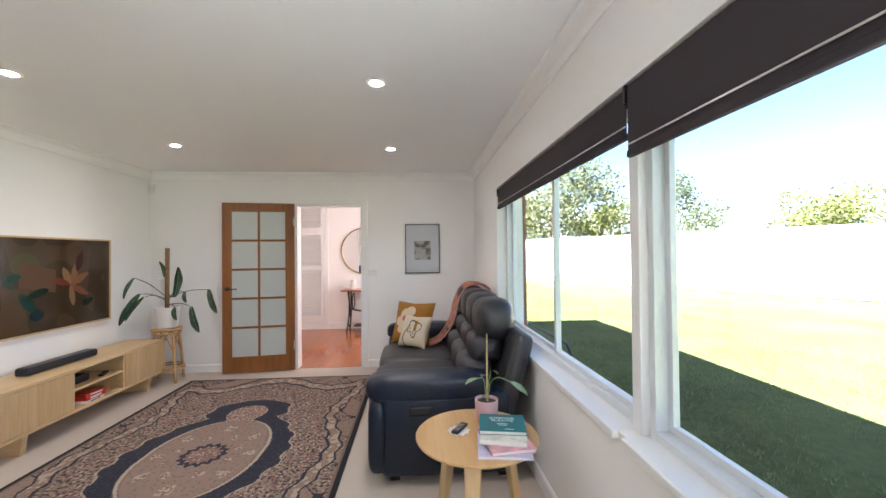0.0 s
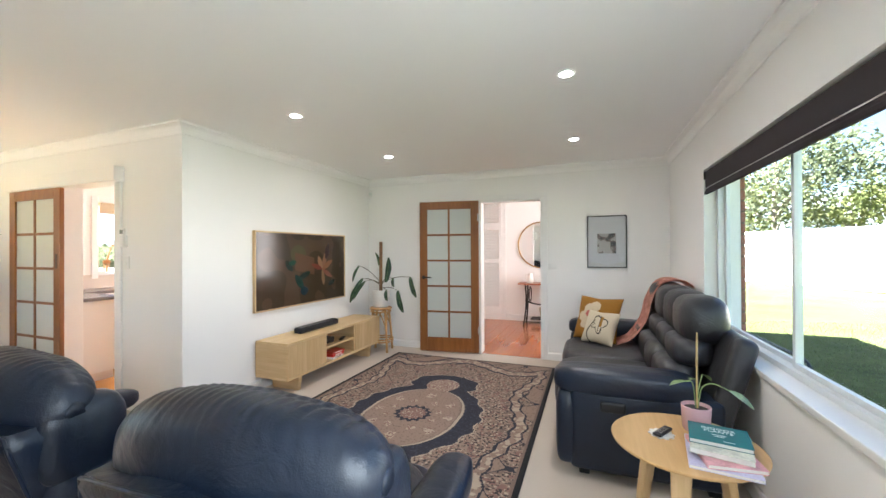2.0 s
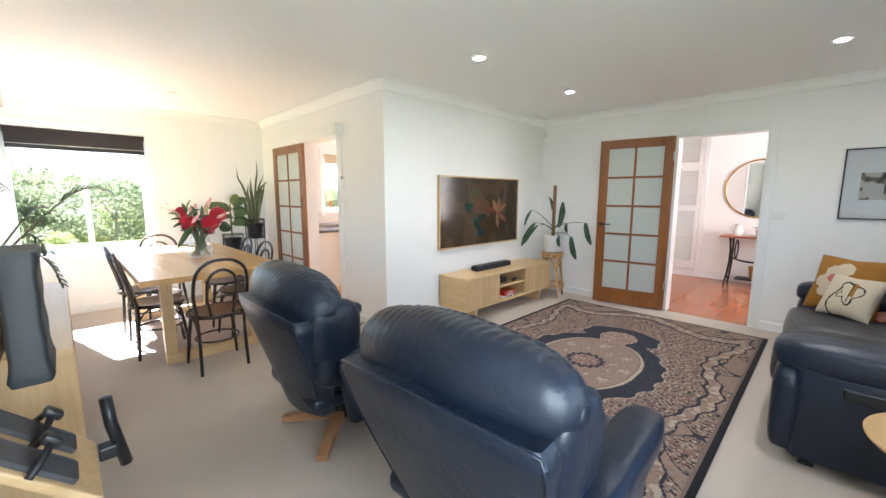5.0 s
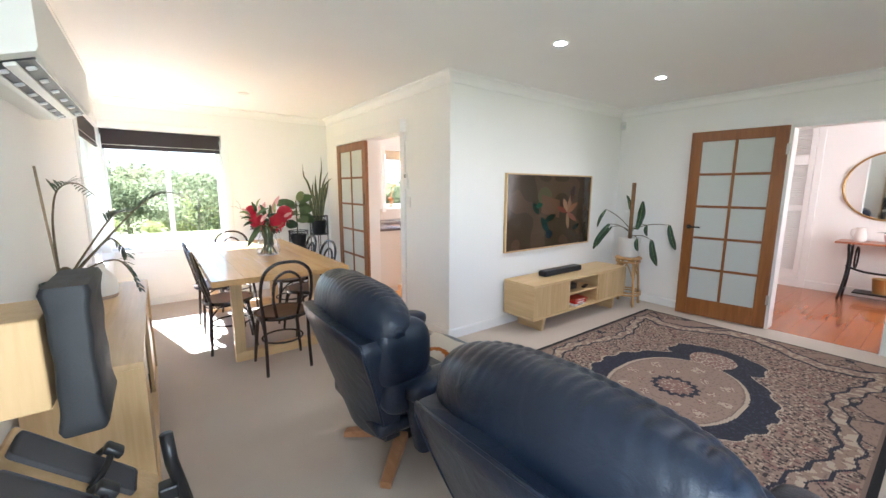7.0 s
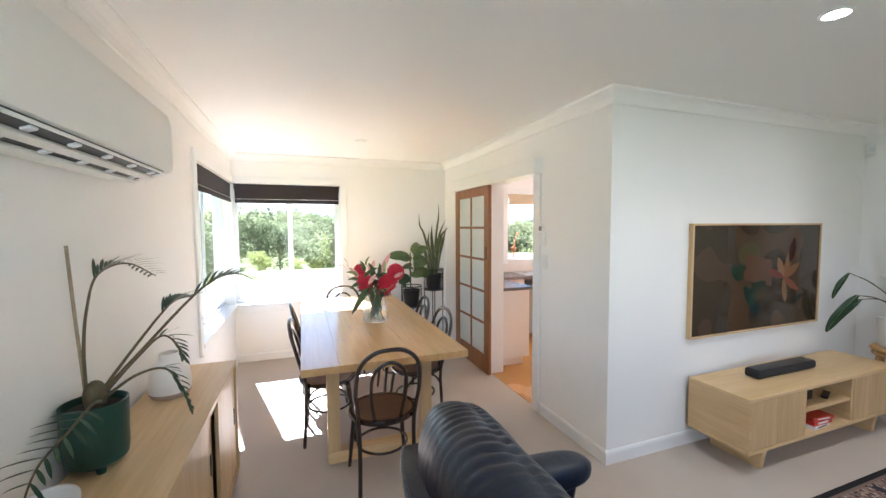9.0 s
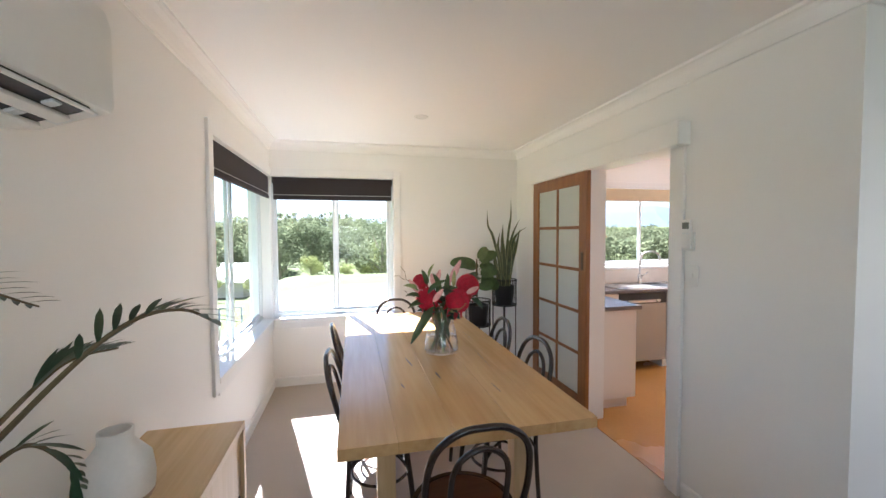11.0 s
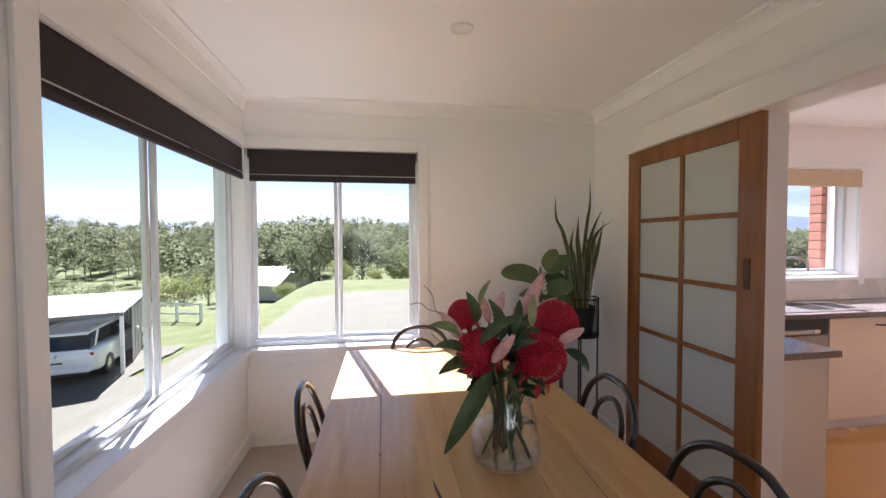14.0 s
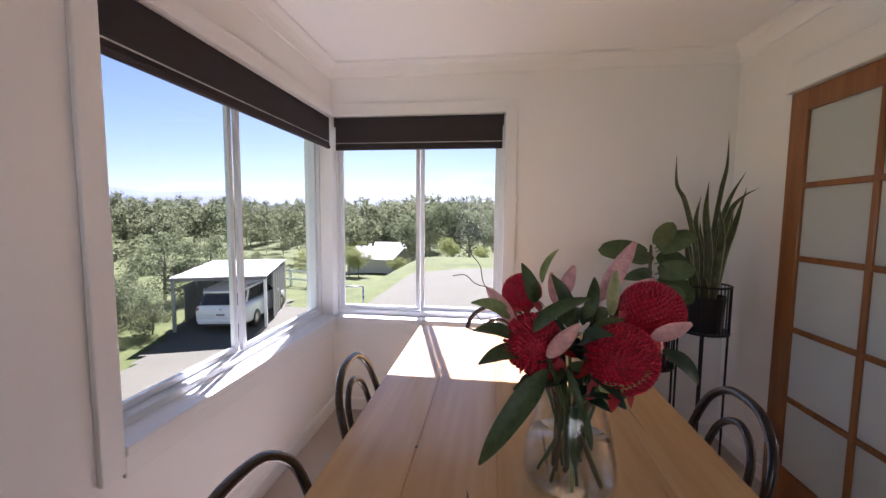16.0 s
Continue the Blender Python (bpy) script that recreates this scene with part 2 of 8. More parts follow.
PANE = glass("window_glass", (0.98, 1.0, 0.99), 0.14)
VASEGLASS = glass("clear_vase_glass", (0.985, 0.99, 0.988), 0.8)
FROST = frosted("frosted_glass")
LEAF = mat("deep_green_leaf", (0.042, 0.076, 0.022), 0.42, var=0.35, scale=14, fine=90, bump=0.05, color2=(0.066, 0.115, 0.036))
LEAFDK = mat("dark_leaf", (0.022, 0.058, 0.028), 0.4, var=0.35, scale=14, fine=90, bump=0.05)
LEAFLT = mat("pale_green_leaf", (0.15, 0.22, 0.07), 0.45, var=0.3, scale=14, fine=90, bump=0.05, color2=(0.24, 0.32, 0.12))
STEMM = mat("brown_green_stem", (0.10, 0.075, 0.035), 0.6, var=0.3, scale=30)
SOIL = mat("potting_soil", (0.035, 0.025, 0.018), 0.95, var=0.4, scale=60, bump=0.6)
BLACKMETAL = mat("black_powder_coat", (0.012, 0.012, 0.014), 0.45, 0.3, var=0.1)
RATTAN = mat("honey_rattan", (0.50, 0.29, 0.11), 0.5, var=0.2, scale=30)
PATTERN = painted("woven_pile")
PRINT = painted("printed_sheet", 0.35, 0.0)
FABRIC = painted("embroidered_cloth", 0.9, 0.3, 500)
BRICK = mat("red_brick", (0.30, 0.12, 0.08), 0.9, var=0.3, scale=12, fine=160, bump=0.3, islands=True)
GRASS = mat("lawn_ground", (0.064, 0.080, 0.022), 0.95, spec=0.1, var=0.3, scale=0.8, fine=9.0, bump=0.6, color2=(0.092, 0.104, 0.034))
CONCRETE = mat("driveway_concrete", (0.116, 0.110, 0.084), 0.95, var=0.14, scale=0.8, fine=30, bump=0.2, spec=0.1)


def foliage(name, dark, light, through_):
    """Thin leaves that pass part of the light; each leaf has its own tone."""
    m = bpy.data.materials.new(name)
    m.use_nodes = True
    n, l = m.node_tree.nodes, m.node_tree.links
    n.clear()
    geo, tc, nz = n.new("ShaderNodeNewGeometry"), n.new("ShaderNodeTexCoord"), n.new("ShaderNodeTexNoise")
    nz.inputs["Scale"].default_value, nz.inputs["Detail"].default_value = 0.16, 3.0
    l.new(tc.outputs["Object"], nz.inputs["Vector"])
    add = n.new("ShaderNodeMath")
    add.operation = "MULTIPLY_ADD"
    add.inputs[1].default_value = 0.28
    l.new(geo.outputs["Random Per Island"], add.inputs[0])
    l.new(nz.outputs["Fac"], add.inputs[2])
    ramp = n.new("ShaderNodeValToRGB")
    ramp.color_ramp.elements[0].position, ramp.color_ramp.elements[1].position = 0.4, 1.0
    ramp.color_ramp.elements[0].color, ramp.color_ramp.elements[1].color = (*dark, 1), (*light, 1)
    l.new(add.outputs[0], ramp.inputs["Fac"])
    di, ts, mx, o = n.new("ShaderNodeBsdfDiffuse"), n.new("ShaderNodeBsdfTranslucent"), n.new("ShaderNodeMixShader"), n.new("ShaderNodeOutputMaterial")
    l.new(ramp.outputs["Color"], di.inputs["Color"])
    l.new(ramp.outputs["Color"], ts.inputs["Color"])
    mx.inputs["Fac"].default_value = through_
    l.new(di.outputs[0], mx.inputs[1])
    l.new(ts.outputs[0], mx.inputs[2])
    l.new(mx.outputs[0], o.inputs["Surface"])
    return m


FOL = foliage("gum_leaves", (0.085, 0.105, 0.06), (0.22, 0.23, 0.13), 0.5)
FOL2 = foliage("bright_leaves", (0.13, 0.16, 0.06), (0.30, 0.30, 0.12), 0.5)
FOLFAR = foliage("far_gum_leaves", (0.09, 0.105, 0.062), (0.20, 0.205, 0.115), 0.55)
BARK = mat("gum_bark", (0.24, 0.20, 0.16), 0.9, var=0.4, scale=3, fine=20, bump=0.4)


# ---- mesh helpers ----
def finish(name, bm, material, smooth=False):
    me = bpy.data.meshes.new(name)
    bm.normal_update()
    bm.to_mesh(me)
    bm.free()
    if isinstance(material, (list, tuple)):
        for m_ in material:
            me.materials.append(m_)
    else:
        me.materials.append(material)
    if smooth:
        me.polygons.foreach_set("use_smooth", [True] * len(me.polygons))
        if smooth is not True:
            me.set_sharp_from_angle(angle=radians(smooth))
    return me


def thing(name, x=0, y=0, z=0, rz=0, label="", category="", group="", kind=""):
    e = new(name)
    e.empty_display_size = 0.1
    e.matrix_basis = pose(x, y, z, 0, 0, rz)
    return tagged(e, label, category, group, kind)


def part(name, bm, material, parent=None, label="", smooth=False):
    ob = new(name, finish(name, bm, material, smooth))
    ob.parent = parent
    if label:
        ob["label"] = label
    return ob


def solo(name, bm, material, label, category, kind="", smooth=False, at=None, group=""):
    ob = new(name, finish(name, bm, material, smooth))
    if at is not None:
        ob.matrix_basis = at
    return tagged(ob, label, category, group, kind)


def box(bm, x0, x1, y0, y1, z0, z1, bevel=0.0, seg=2):
    r = bmesh.ops.create_cube(bm, size=1.0)
    vs = r["verts"]
    bmesh.ops.transform(bm, verts=vs, matrix=Matrix.Translation(((x0 + x1) / 2, (y0 + y1) / 2, (z0 + z1) / 2)) @ Matrix.Diagonal((abs(x1 - x0), abs(y1 - y0), abs(z1 - z0), 1)))
    if bevel:
        es = list({e for v in vs for e in v.link_edges})
        bmesh.ops.bevel(bm, geom=es, offset=bevel, segments=seg, profile=0.5, affect="EDGES")
    return bm


def nb():
    return bmesh.new()


def bx(*a, **k):
    return box(nb(), *a, **k)


def turn(bm, m):
    bmesh.ops.transform(bm, verts=bm.verts[:], matrix=m)
    return bm


def lathe(bm, prof, n=32, c=(0, 0, 0), close=False):
    rings = []
    for r, z in prof:
        rings.append([bm.verts.new((c[0] + r * math.cos(2 * math.pi * i / n), c[1] + r * math.sin(2 * math.pi * i / n), c[2] + z)) for i in range(n)])
    for a, b in zip(rings, rings[1:]):
        for i in range(n):
            bm.faces.new((a[i], a[(i + 1) % n], b[(i + 1) % n], b[i]))
    if close:
        bm.faces.new(rings[0][::-1])
        bm.faces.new(rings[-1])
    return bm


def tube(bm, pts, rad, n=8, loop=False):
    pts = [Vector(p) for p in pts]
    k = len(pts)
    rads = rad if isinstance(rad, (list, tuple)) else [rad] * k
    up = None
    rings = []
    for i, p in enumerate(pts):
        a = pts[(i - 1) % k] if (loop or i > 0) else p
        b = pts[(i + 1) % k] if (loop or i < k - 1) else p
        d = (b - a).normalized()
        if up is None:
            up = d.orthogonal().normalized()
        up = (up - d * up.dot(d)).normalized()
        s = d.cross(up)
        rings.append([bm.verts.new(p + (up * math.cos(2 * math.pi * j / n) + s * math.sin(2 * math.pi * j / n)) * rads[i]) for j in range(n)])
    m = k if loop else k - 1
    for i in range(m):
        a, b = rings[i], rings[(i + 1) % k]
        sh = 0
        if loop and i == k - 1:
            sh = min(range(n), key=lambda q: (b[q].co - a[0].co).length)
        for j in range(n):
            bm.faces.new((a[j], a[(j + 1) % n], b[(j + 1 + sh) % n], b[(j + sh) % n]))
    if not loop:
        bm.faces.new(rings[0][::-1])
        bm.faces.new(rings[-1])
    return bm


def spline(ctrl, steps=8):
    """A smooth line through the control points."""
    c = [Vector(p) for p in ctrl]
    c = [c[0] * 2 - c[1]] + c + [c[-1] * 2 - c[-2]]
    out = []
    for i in range(1, len(c) - 2):
        for s in range(steps):
            t = s / steps
            a, b, d, e = c[i - 1], c[i], c[i + 1], c[i + 2]
            out.append(0.5 * ((2 * b) + (d - a) * t + (2 * a - 5 * b + 4 * d - e) * t * t + (3 * b - a - 3 * d + e) * t ** 3))
    out.append(c[-2])
    return out


def puff(bm, c, h, e=0.55, nu=28, nv=16, fold=None, m=None):
    """A padded, cushion-like block: centre, half sizes, squareness, and a function that pushes the skin in or out."""
    def sp(v, p):
        return math.copysign(abs(v) ** p, v)
    rows = []
    for j in range(1, nv):
        ph = -math.pi / 2 + math.pi * j / nv
        row = []
        for i in range(nu):
            th = 2 * math.pi * i / nu
            v = Vector((sp(math.cos(ph), e) * sp(math.cos(th), e), sp(math.cos(ph), e) * sp(math.sin(th), e), sp(math.sin(ph), e)))
            k = 1 + (fold(v) if fold else 0)
            p = Vector((c[0] + v.x * h[0] * k, c[1] + v.y * h[1] * k, c[2] + v.z * h[2] * k))
            row.append(bm.verts.new(m @ p if m else p))
        rows.append(row)
    lo, hi = Vector((c[0], c[1], c[2] - h[2])), Vector((c[0], c[1], c[2] + h[2]))
    lo, hi = bm.verts.new(m @ lo if m else lo), bm.verts.new(m @ hi if m else hi)
    for a, b in zip(rows, rows[1:]):
        for i in range(nu):
            bm.faces.new((a[i], a[(i + 1) % nu], b[(i + 1) % nu], b[i]))
    for i in range(nu):
        bm.faces.new((lo, rows[0][(i + 1) % nu], rows[0][i]))
        bm.faces.new((hi, rows[-1][i], rows[-1][(i + 1) % nu]))
    return bm


def loft(bm, rings, cap=True):
    vs = [[bm.verts.new(p) for p in r] for r in rings]
    n = len(vs[0])
    for a, b in zip(vs, vs[1:]):
        for i in range(n):
            bm.faces.new((a[i], a[(i + 1) % n], b[(i + 1) % n], b[i]))
    if cap:
        bm.faces.new(vs[0][::-1])
        bm.faces.new(vs[-1])
    return bm


def rrect(hx, hy, r, k=4):
    """A rounded rectangle round the origin."""
    out = []
    for cx, cy, a0 in ((hx - r, hy - r, 0), (-hx + r, hy - r, 90), (-hx + r, -hy + r, 180), (hx - r, -hy + r, 270)):
        for i in range(k + 1):
            a = radians(a0 + 90 * i / k)
            out.append((cx + r * math.cos(a), cy + r * math.sin(a)))
    return out


def blade(bm, base, tip_dir, length, width, up=(0, 0, 1), droop=0.0, fold=0.15, seg=6, shape=0.9, curl=0.0):
    """One leaf: a folded, tapering strip that bends over."""
    d, u = Vector(tip_dir).normalized(), Vector(up)
    s = d.cross(u)
    if s.length < 1e-4:
        s = d.orthogonal()
    s.normalize()
    nrm = s.cross(d).normalized()
    base = Vector(base)
    prev = None
    p = base.copy()
    for i in range(seg + 1):
        t = i / seg
        w = width * 0.5 * max(0.03, math.sin(math.pi * min(1, t * 0.94 + 0.06)) ** shape)
        dd = (d - Vector((0, 0, 1)) * droop * t + nrm * curl * t).normalized()
        if i:
            p = p + dd * (length / seg)
        row = [bm.verts.new(p - s * w + nrm * w * fold), bm.verts.new(p), bm.verts.new(p + s * w + nrm * w * fold)]
        if prev:
            bm.faces.new((prev[0], prev[1], row[1], row[0]))
            bm.faces.new((prev[1], prev[2], row[2], row[1]))
        prev = row
    return p


def canvas(w, h, nx, ny, func, thick=0.0, wave=None):
    """A flat patterned sheet in x, y with a colour in each cell; func(u, v) takes metres from its middle."""
    bm = nb()
    lay = bm.loops.layers.color.new("pattern")
    vs = [[bm.verts.new((-w / 2 + w * i / nx, -h / 2 + h * j / ny, wave(-w / 2 + w * i / nx, -h / 2 + h * j / ny) if wave else 0)) for i in range(nx + 1)] for j in range(ny + 1)]
    for j in range(ny):
        for i in range(nx):
            f = bm.faces.new((vs[j][i], vs[j][i + 1], vs[j + 1][i + 1], vs[j + 1][i]))
            c = func(-w / 2 + w * (i + 0.5) / nx, -h / 2 + h * (j + 0.5) / ny)
            for lp in f.loops:
                lp[lay] = (*c, 1)
    return bm


def wall(name, along, face, thick, a0, a1, z0, z1, holes=(), material=None):
    """A wall along x or y whose one face lies at face and which is thick to the other side, with openings (from, to, low, high)."""
    bm = nb()

    def add(u0, u1, w0, w1):
        if u1 - u0 < 1e-4 or w1 - w0 < 1e-4:
            return
        lo, hi = sorted((face, face + thick))
        if along == "x":
            box(bm, u0, u1, lo, hi, w0, w1)
        else:
            box(bm, lo, hi, u0, u1, w0, w1)
    u = a0
    for h0, h1, l, t in sorted(holes):
        add(u, h0, z0, z1)
        add(h0, h1, z0, l)
        add(h0, h1, t, z1)
        u = h1
    add(u, a1, z0, z1)
    return solo(name, bm, material or WALL, "painted plaster wall", "wall", "structure")


# ---- the plan ----
EAST, NORTH, TVX, SLIDEY, WEST, SOUTH, CEILZ = 0.84, 4.85, -3.10, 2.03, -6.12, -0.56, 2.42

solo("floor", bx(WEST - 0.05, EAST + 0.05, SOUTH - 0.05, NORTH + 0.02, -0.06, 0.0), CARPET, "beige wool loop carpet in living and dining room", "floor", "structure")
solo("floor_kitchen", bx(WEST - 0.05, TVX - 0.12, SLIDEY + 0.02, 7.0, -0.052, 0.004), KFLOOR, "glossy orange kitchen floor", "floor", "structure")
hall = thing("floor_hall", -0.5, 6.2, 0, label="polished red timber hall floorboards", category="floor", kind="structure")
solo("ceiling", bx(WEST - 0.2, EAST + 0.2, SOUTH - 0.2, 8.2, CEILZ, CEILZ + 0.08), CEIL, "white painted plaster ceiling", "ceiling", "structure")
roofb = bx(WEST - 0.75, EAST + 0.62, SOUTH - 0.75, 8.8, 2.56, 2.70)
solo("roof", roofb, BLACKMETAL, "dark sheet metal roof with eaves", "roof", "structure")

E_WIN = [(-0.42, 3.46, 0.74, 2.0)]
wall("wall_east", "y", EAST, 0.24, SOUTH, NORTH + 0.14, -0.3, 2.56, E_WIN)
DOOR = (-1.385, -0.575, -0.05, 2.03)
wall("wall_north", "x", NORTH, 0.14, TVX - 0.12, EAST, -0.05, CEILZ, [DOOR])
wall("wall_tv", "y", TVX, -0.12, SLIDEY + 0.12, NORTH, -0.05, CEILZ)
OPEN = (-4.79, -3.94, -0.05, 2.03)
wall("wall_slide", "x", SLIDEY, 0.12, WEST, TVX, -0.05, CEILZ, [OPEN])
W_WIN = (SOUTH, 0.64, 0.68, 2.08)
K_WIN = (3.0, 4.55, 1.10, 2.05)
wall("wall_west", "y", WEST, -0.24, SOUTH - 0.0, 7.1, -0.6, 2.56, [W_WIN, K_WIN])
S_WIN = (WEST, -4.51, 0.68, 2.08)
wall("wall_south", "x", SOUTH, -0.24, WEST, EAST + 0.24, -0.6, 2.56, [S_WIN])
wall("wall_kitchen_north", "x", 7.0, 0.1, WEST, TVX - 0.12, -0.05, CEILZ)
wall("wall_kitchen_east", "y", TVX - 0.12, 0.0999, NORTH + 0.14, 7.0, -0.05, CEILZ)
wall("wall_hall_north", "x", 7.42, 0.1, -3.0, EAST, -0.05, CEILZ)
wall("wall_hall_west", "y", -3.0, -0.0199, NORTH + 0.14, 7.42, -0.05, CEILZ)
wall("wall_hall_east", "y", EAST, 0.1, NORTH + 0.14, 7.52, -0.05, CEILZ)


def sweep_profile(name, prof, line, closed, material, label, category):
    """A moulding: profile of (out from the wall, height) swept along wall corners with mitres; the room lies to the left."""
    bm = nb()
    n = len(line)
    pts = [Vector((*p, 0)) for p in line]
    rows = []
    for i in range(n):
        a = pts[i - 1] if (closed or i) else None
        b = pts[(i + 1) % n] if (closed or i < n - 1) else None
        d1 = (pts[i] - a).normalized() if a is not None else (b - pts[i]).normalized()
        d2 = (b - pts[i]).normalized() if b is not None else d1
        n1, n2 = Vector((-d1.y, d1.x, 0)), Vector((-d2.y, d2.x, 0))
        mv = (n1 + n2)
        mv = mv / max(0.2, mv.dot(n1))
        rows.append([bm.verts.new(pts[i] + mv * o + Vector((0, 0, z))) for o, z in prof])
    k = len(prof)
    for i in range(n if closed else n - 1):
        a, b = rows[i], rows[(i + 1) % n]
        for j in range(k - 1):
            bm.faces.new((a[j], b[j], b[j + 1], a[j + 1]))
    return solo(name, bm, material, label, category, "structure")


ROOM = [(EAST, SOUTH), (EAST, NORTH), (TVX, NORTH), (TVX, SLIDEY), (WEST, SLIDEY), (WEST, SOUTH)]
sweep_profile("cornice", [(0, CEILZ - 0.085), (0.012, CEILZ - 0.083), (0.014, CEILZ - 0.072), (0.022, CEILZ - 0.05), (0.038, CEILZ - 0.028), (0.06, CEILZ - 0.016), (0.078, CEILZ - 0.014), (0.08, CEILZ)], ROOM, True, CEIL, "white plaster cove cornice round the room", "cornice")
BASEP = [(0.016, 0), (0.016, 0.075), (0.010, 0.088), (0.0, 0.092)]
sweep_profile("baseboard_a", BASEP, [(EAST, SOUTH), (EAST, NORTH), (DOOR[1] + 0.07, NORTH)], False, TRIM, "white gloss skirting board", "skirting board")
sweep_profile("baseboard_b", BASEP, [(DOOR[0] - 0.07, NORTH), (TVX, NORTH), (TVX, SLIDEY), (OPEN[1] + 0.10, SLIDEY)], False, TRIM, "white gloss skirting board", "skirting board")
sweep_profile("baseboard_c", BASEP, [(OPEN[0] - 0.02, SLIDEY), (WEST, SLIDEY), (WEST, SOUTH), (EAST, SOUTH)], False, TRIM, "white gloss skirting board", "skirting board")
sweep_profile("baseboard_hall", [(0.016, 0), (0.016, 0.11), (0.0, 0.125)], [(EAST, 7.42), (-3.0, 7.42)], False, TRIM, "white hall skirting board", "skirting board")

# hall boards
plank = None
for i in range(22):
    x0 = -2.95 + i * 0.172
    bmk = bx(0, 0.1715, 0, 2.55, -0.02, 0.0, bevel=0.0015, seg=1) if plank is None else None
    if plank is None:
        plank = finish("plank", bmk, HALLFLOOR)
    p_ = new("plank", plank)
    p_.parent = hall
    p_.location = (x0 + 0.5, NORTH + 0.02 - 6.2, 0.002)

# door surrounds
def surround(name, x0, x1, top, y, into, w=0.07, t=0.018, depth=0.14):
    bm = nb()
    s = -1 if into < 0 else 1
    for a, b, c, d in ((x0 - w, x0, 0, top + w), (x1, x1 + w, 0, top + w), (x0, x1, top, top + w)):
        box(bm, a, b, y, y + s * t, c, d, bevel=0.004)
    return solo(name, bm, TRIM, "white painted timber door architrave", "architrave", "structure")


surround("trim_door", DOOR[0], DOOR[1], DOOR[3], NORTH - 0.001, -1)
lin = nb()
box(lin, DOOR[0] + 0.001, DOOR[0] + 0.018, NORTH - 0.012, NORTH + 0.15, 0, DOOR[3])
box(lin, DOOR[1] - 0.018, DOOR[1] - 0.001, NORTH - 0.012, NORTH + 0.15, 0, DOOR[3])
box(lin, DOOR[0] + 0.018, DOOR[1] - 0.018, NORTH - 0.012, NORTH + 0.15, DOOR[3] - 0.018, DOOR[3] - 0.001)
solo("trim_door_lining", lin, TRIM, "white painted door lining", "door frame", "structure")
sl = nb()
box(sl, OPEN[0] - 0.02, OPEN[0] + 0.02, SLIDEY - 0.012, SLIDEY + 0.16, 0, 2.03, bevel=0.003)
box(sl, OPEN[1] - 0.02, OPEN[1] + 0.008, SLIDEY - 0.012, SLIDEY + 0.16, 0, 2.03, bevel=0.003)
box(sl, OPEN[1] + 0.008, OPEN[1] + 0.085, SLIDEY - 0.022, SLIDEY - 0.001, 0, 1.995, bevel=0.004)
box(sl, OPEN[0] + 0.02, OPEN[1] - 0.02, SLIDEY - 0.012, SLIDEY + 0.16, 2.012, 2.035)
solo("trim_slide_lining", sl, TRIM, "white painted sliding door lining and stop", "door frame", "structure")
pel = bx(-5.61, -3.83, SLIDEY - 0.085, SLIDEY - 0.001, 1.995, 2.125, bevel=0.006)
solo("trim_pelmet", pel, TRIM, "white boxed pelmet over the sliding door track", "pelmet", "structure")

# ---- windows ----
def window(name, label, along, face, out, a0, a1, z0, z1, splits, post0=0.0, post1=0.0, sill=0.02, fixed=0.0):
    """A sliding aluminium window set in its opening: frame, sill board, panes and meeting stiles."""
    e = thing(name, label=label, category="window", kind="structure")
    g = face + out * 0.12

    def bb(u0, u1, d0, d1, w0, w1, bev=0.003):
        lo, hi = sorted((face + out * d0, face + out * d1))
        return bx(u0, u1, lo, hi, w0, w1, bevel=bev) if along == "x" else bx(lo, hi, u0, u1, w0, w1, bevel=bev)
    part("window_sill", bb(a0 - 0.0, a1 + 0.0, -0.025, 0.105, z0 - 0.03, z0 + 0.003, 0.005), TRIM, e, "white painted timber sill")
    f = 0.035
    for u0, u1, w0, w1 in ((a0, a0 + f, z0, z1), (a1 - f, a1, z0, z1), (a0 + f, a1 - f, z0, z0 + f), (a0 + f, a1 - f, z1 - f, z1)):
        part("window_frame", bb(u0, u1, 0.085, 0.165, w0 + 0.003, w1), ALU, e)
    edges = [a0 + f] + list(splits) + [a1 - f]
    for i in range(len(edges) - 1):
        u0, u1 = edges[i], edges[i + 1]
        off = 0.012 if i % 2 else -0.012
        for s0, s1, w0, w1 in ((u0, u0 + 0.028, z0 + f, z1 - f), (u1 - 0.028, u1, z0 + f, z1 - f), (u0 + 0.028, u1 - 0.028, z0 + f, z0 + f + 0.03), (u0 + 0.028, u1 - 0.028, z1 - f - 0.03, z1 - f)):
            part("sash", bb(s0, s1, 0.118 + off, 0.14 + off, w0 + 0.003, w1, 0.002), ALU, e)
        pn = part("pane", bb(u0 + 0.024, u1 - 0.024, 0.127 + off, 0.131 + off, z0 + f + 0.026, z1 - f - 0.026, 0), PANE, e)
        pn.visible_shadow = False
    return e


window("window_1", "wide white aluminium sliding window with a timber sill", "y", EAST, 1, 1.36, 3.46, 0.74, 2.0, [2.31])
window("window_2", "tall white aluminium window beside the side table", "y", EAST, 1, -0.42, 1.30, 0.74, 2.0, [-0.1])
window("window_3", "white sliding corner window over the driveway", "x", SOUTH, -1, WEST - 0.02, -4.51, 0.68, 2.08, [-5.26])
window("window_4", "white sliding corner window over the lawn", "y", WEST, -1, SOUTH - 0.02, 0.64, 0.68, 2.08, [0.05])
window("window_5", "white kitchen window above the sink", "y", WEST, -1, 3.0, 4.55, 1.10, 2.05, [3.75])
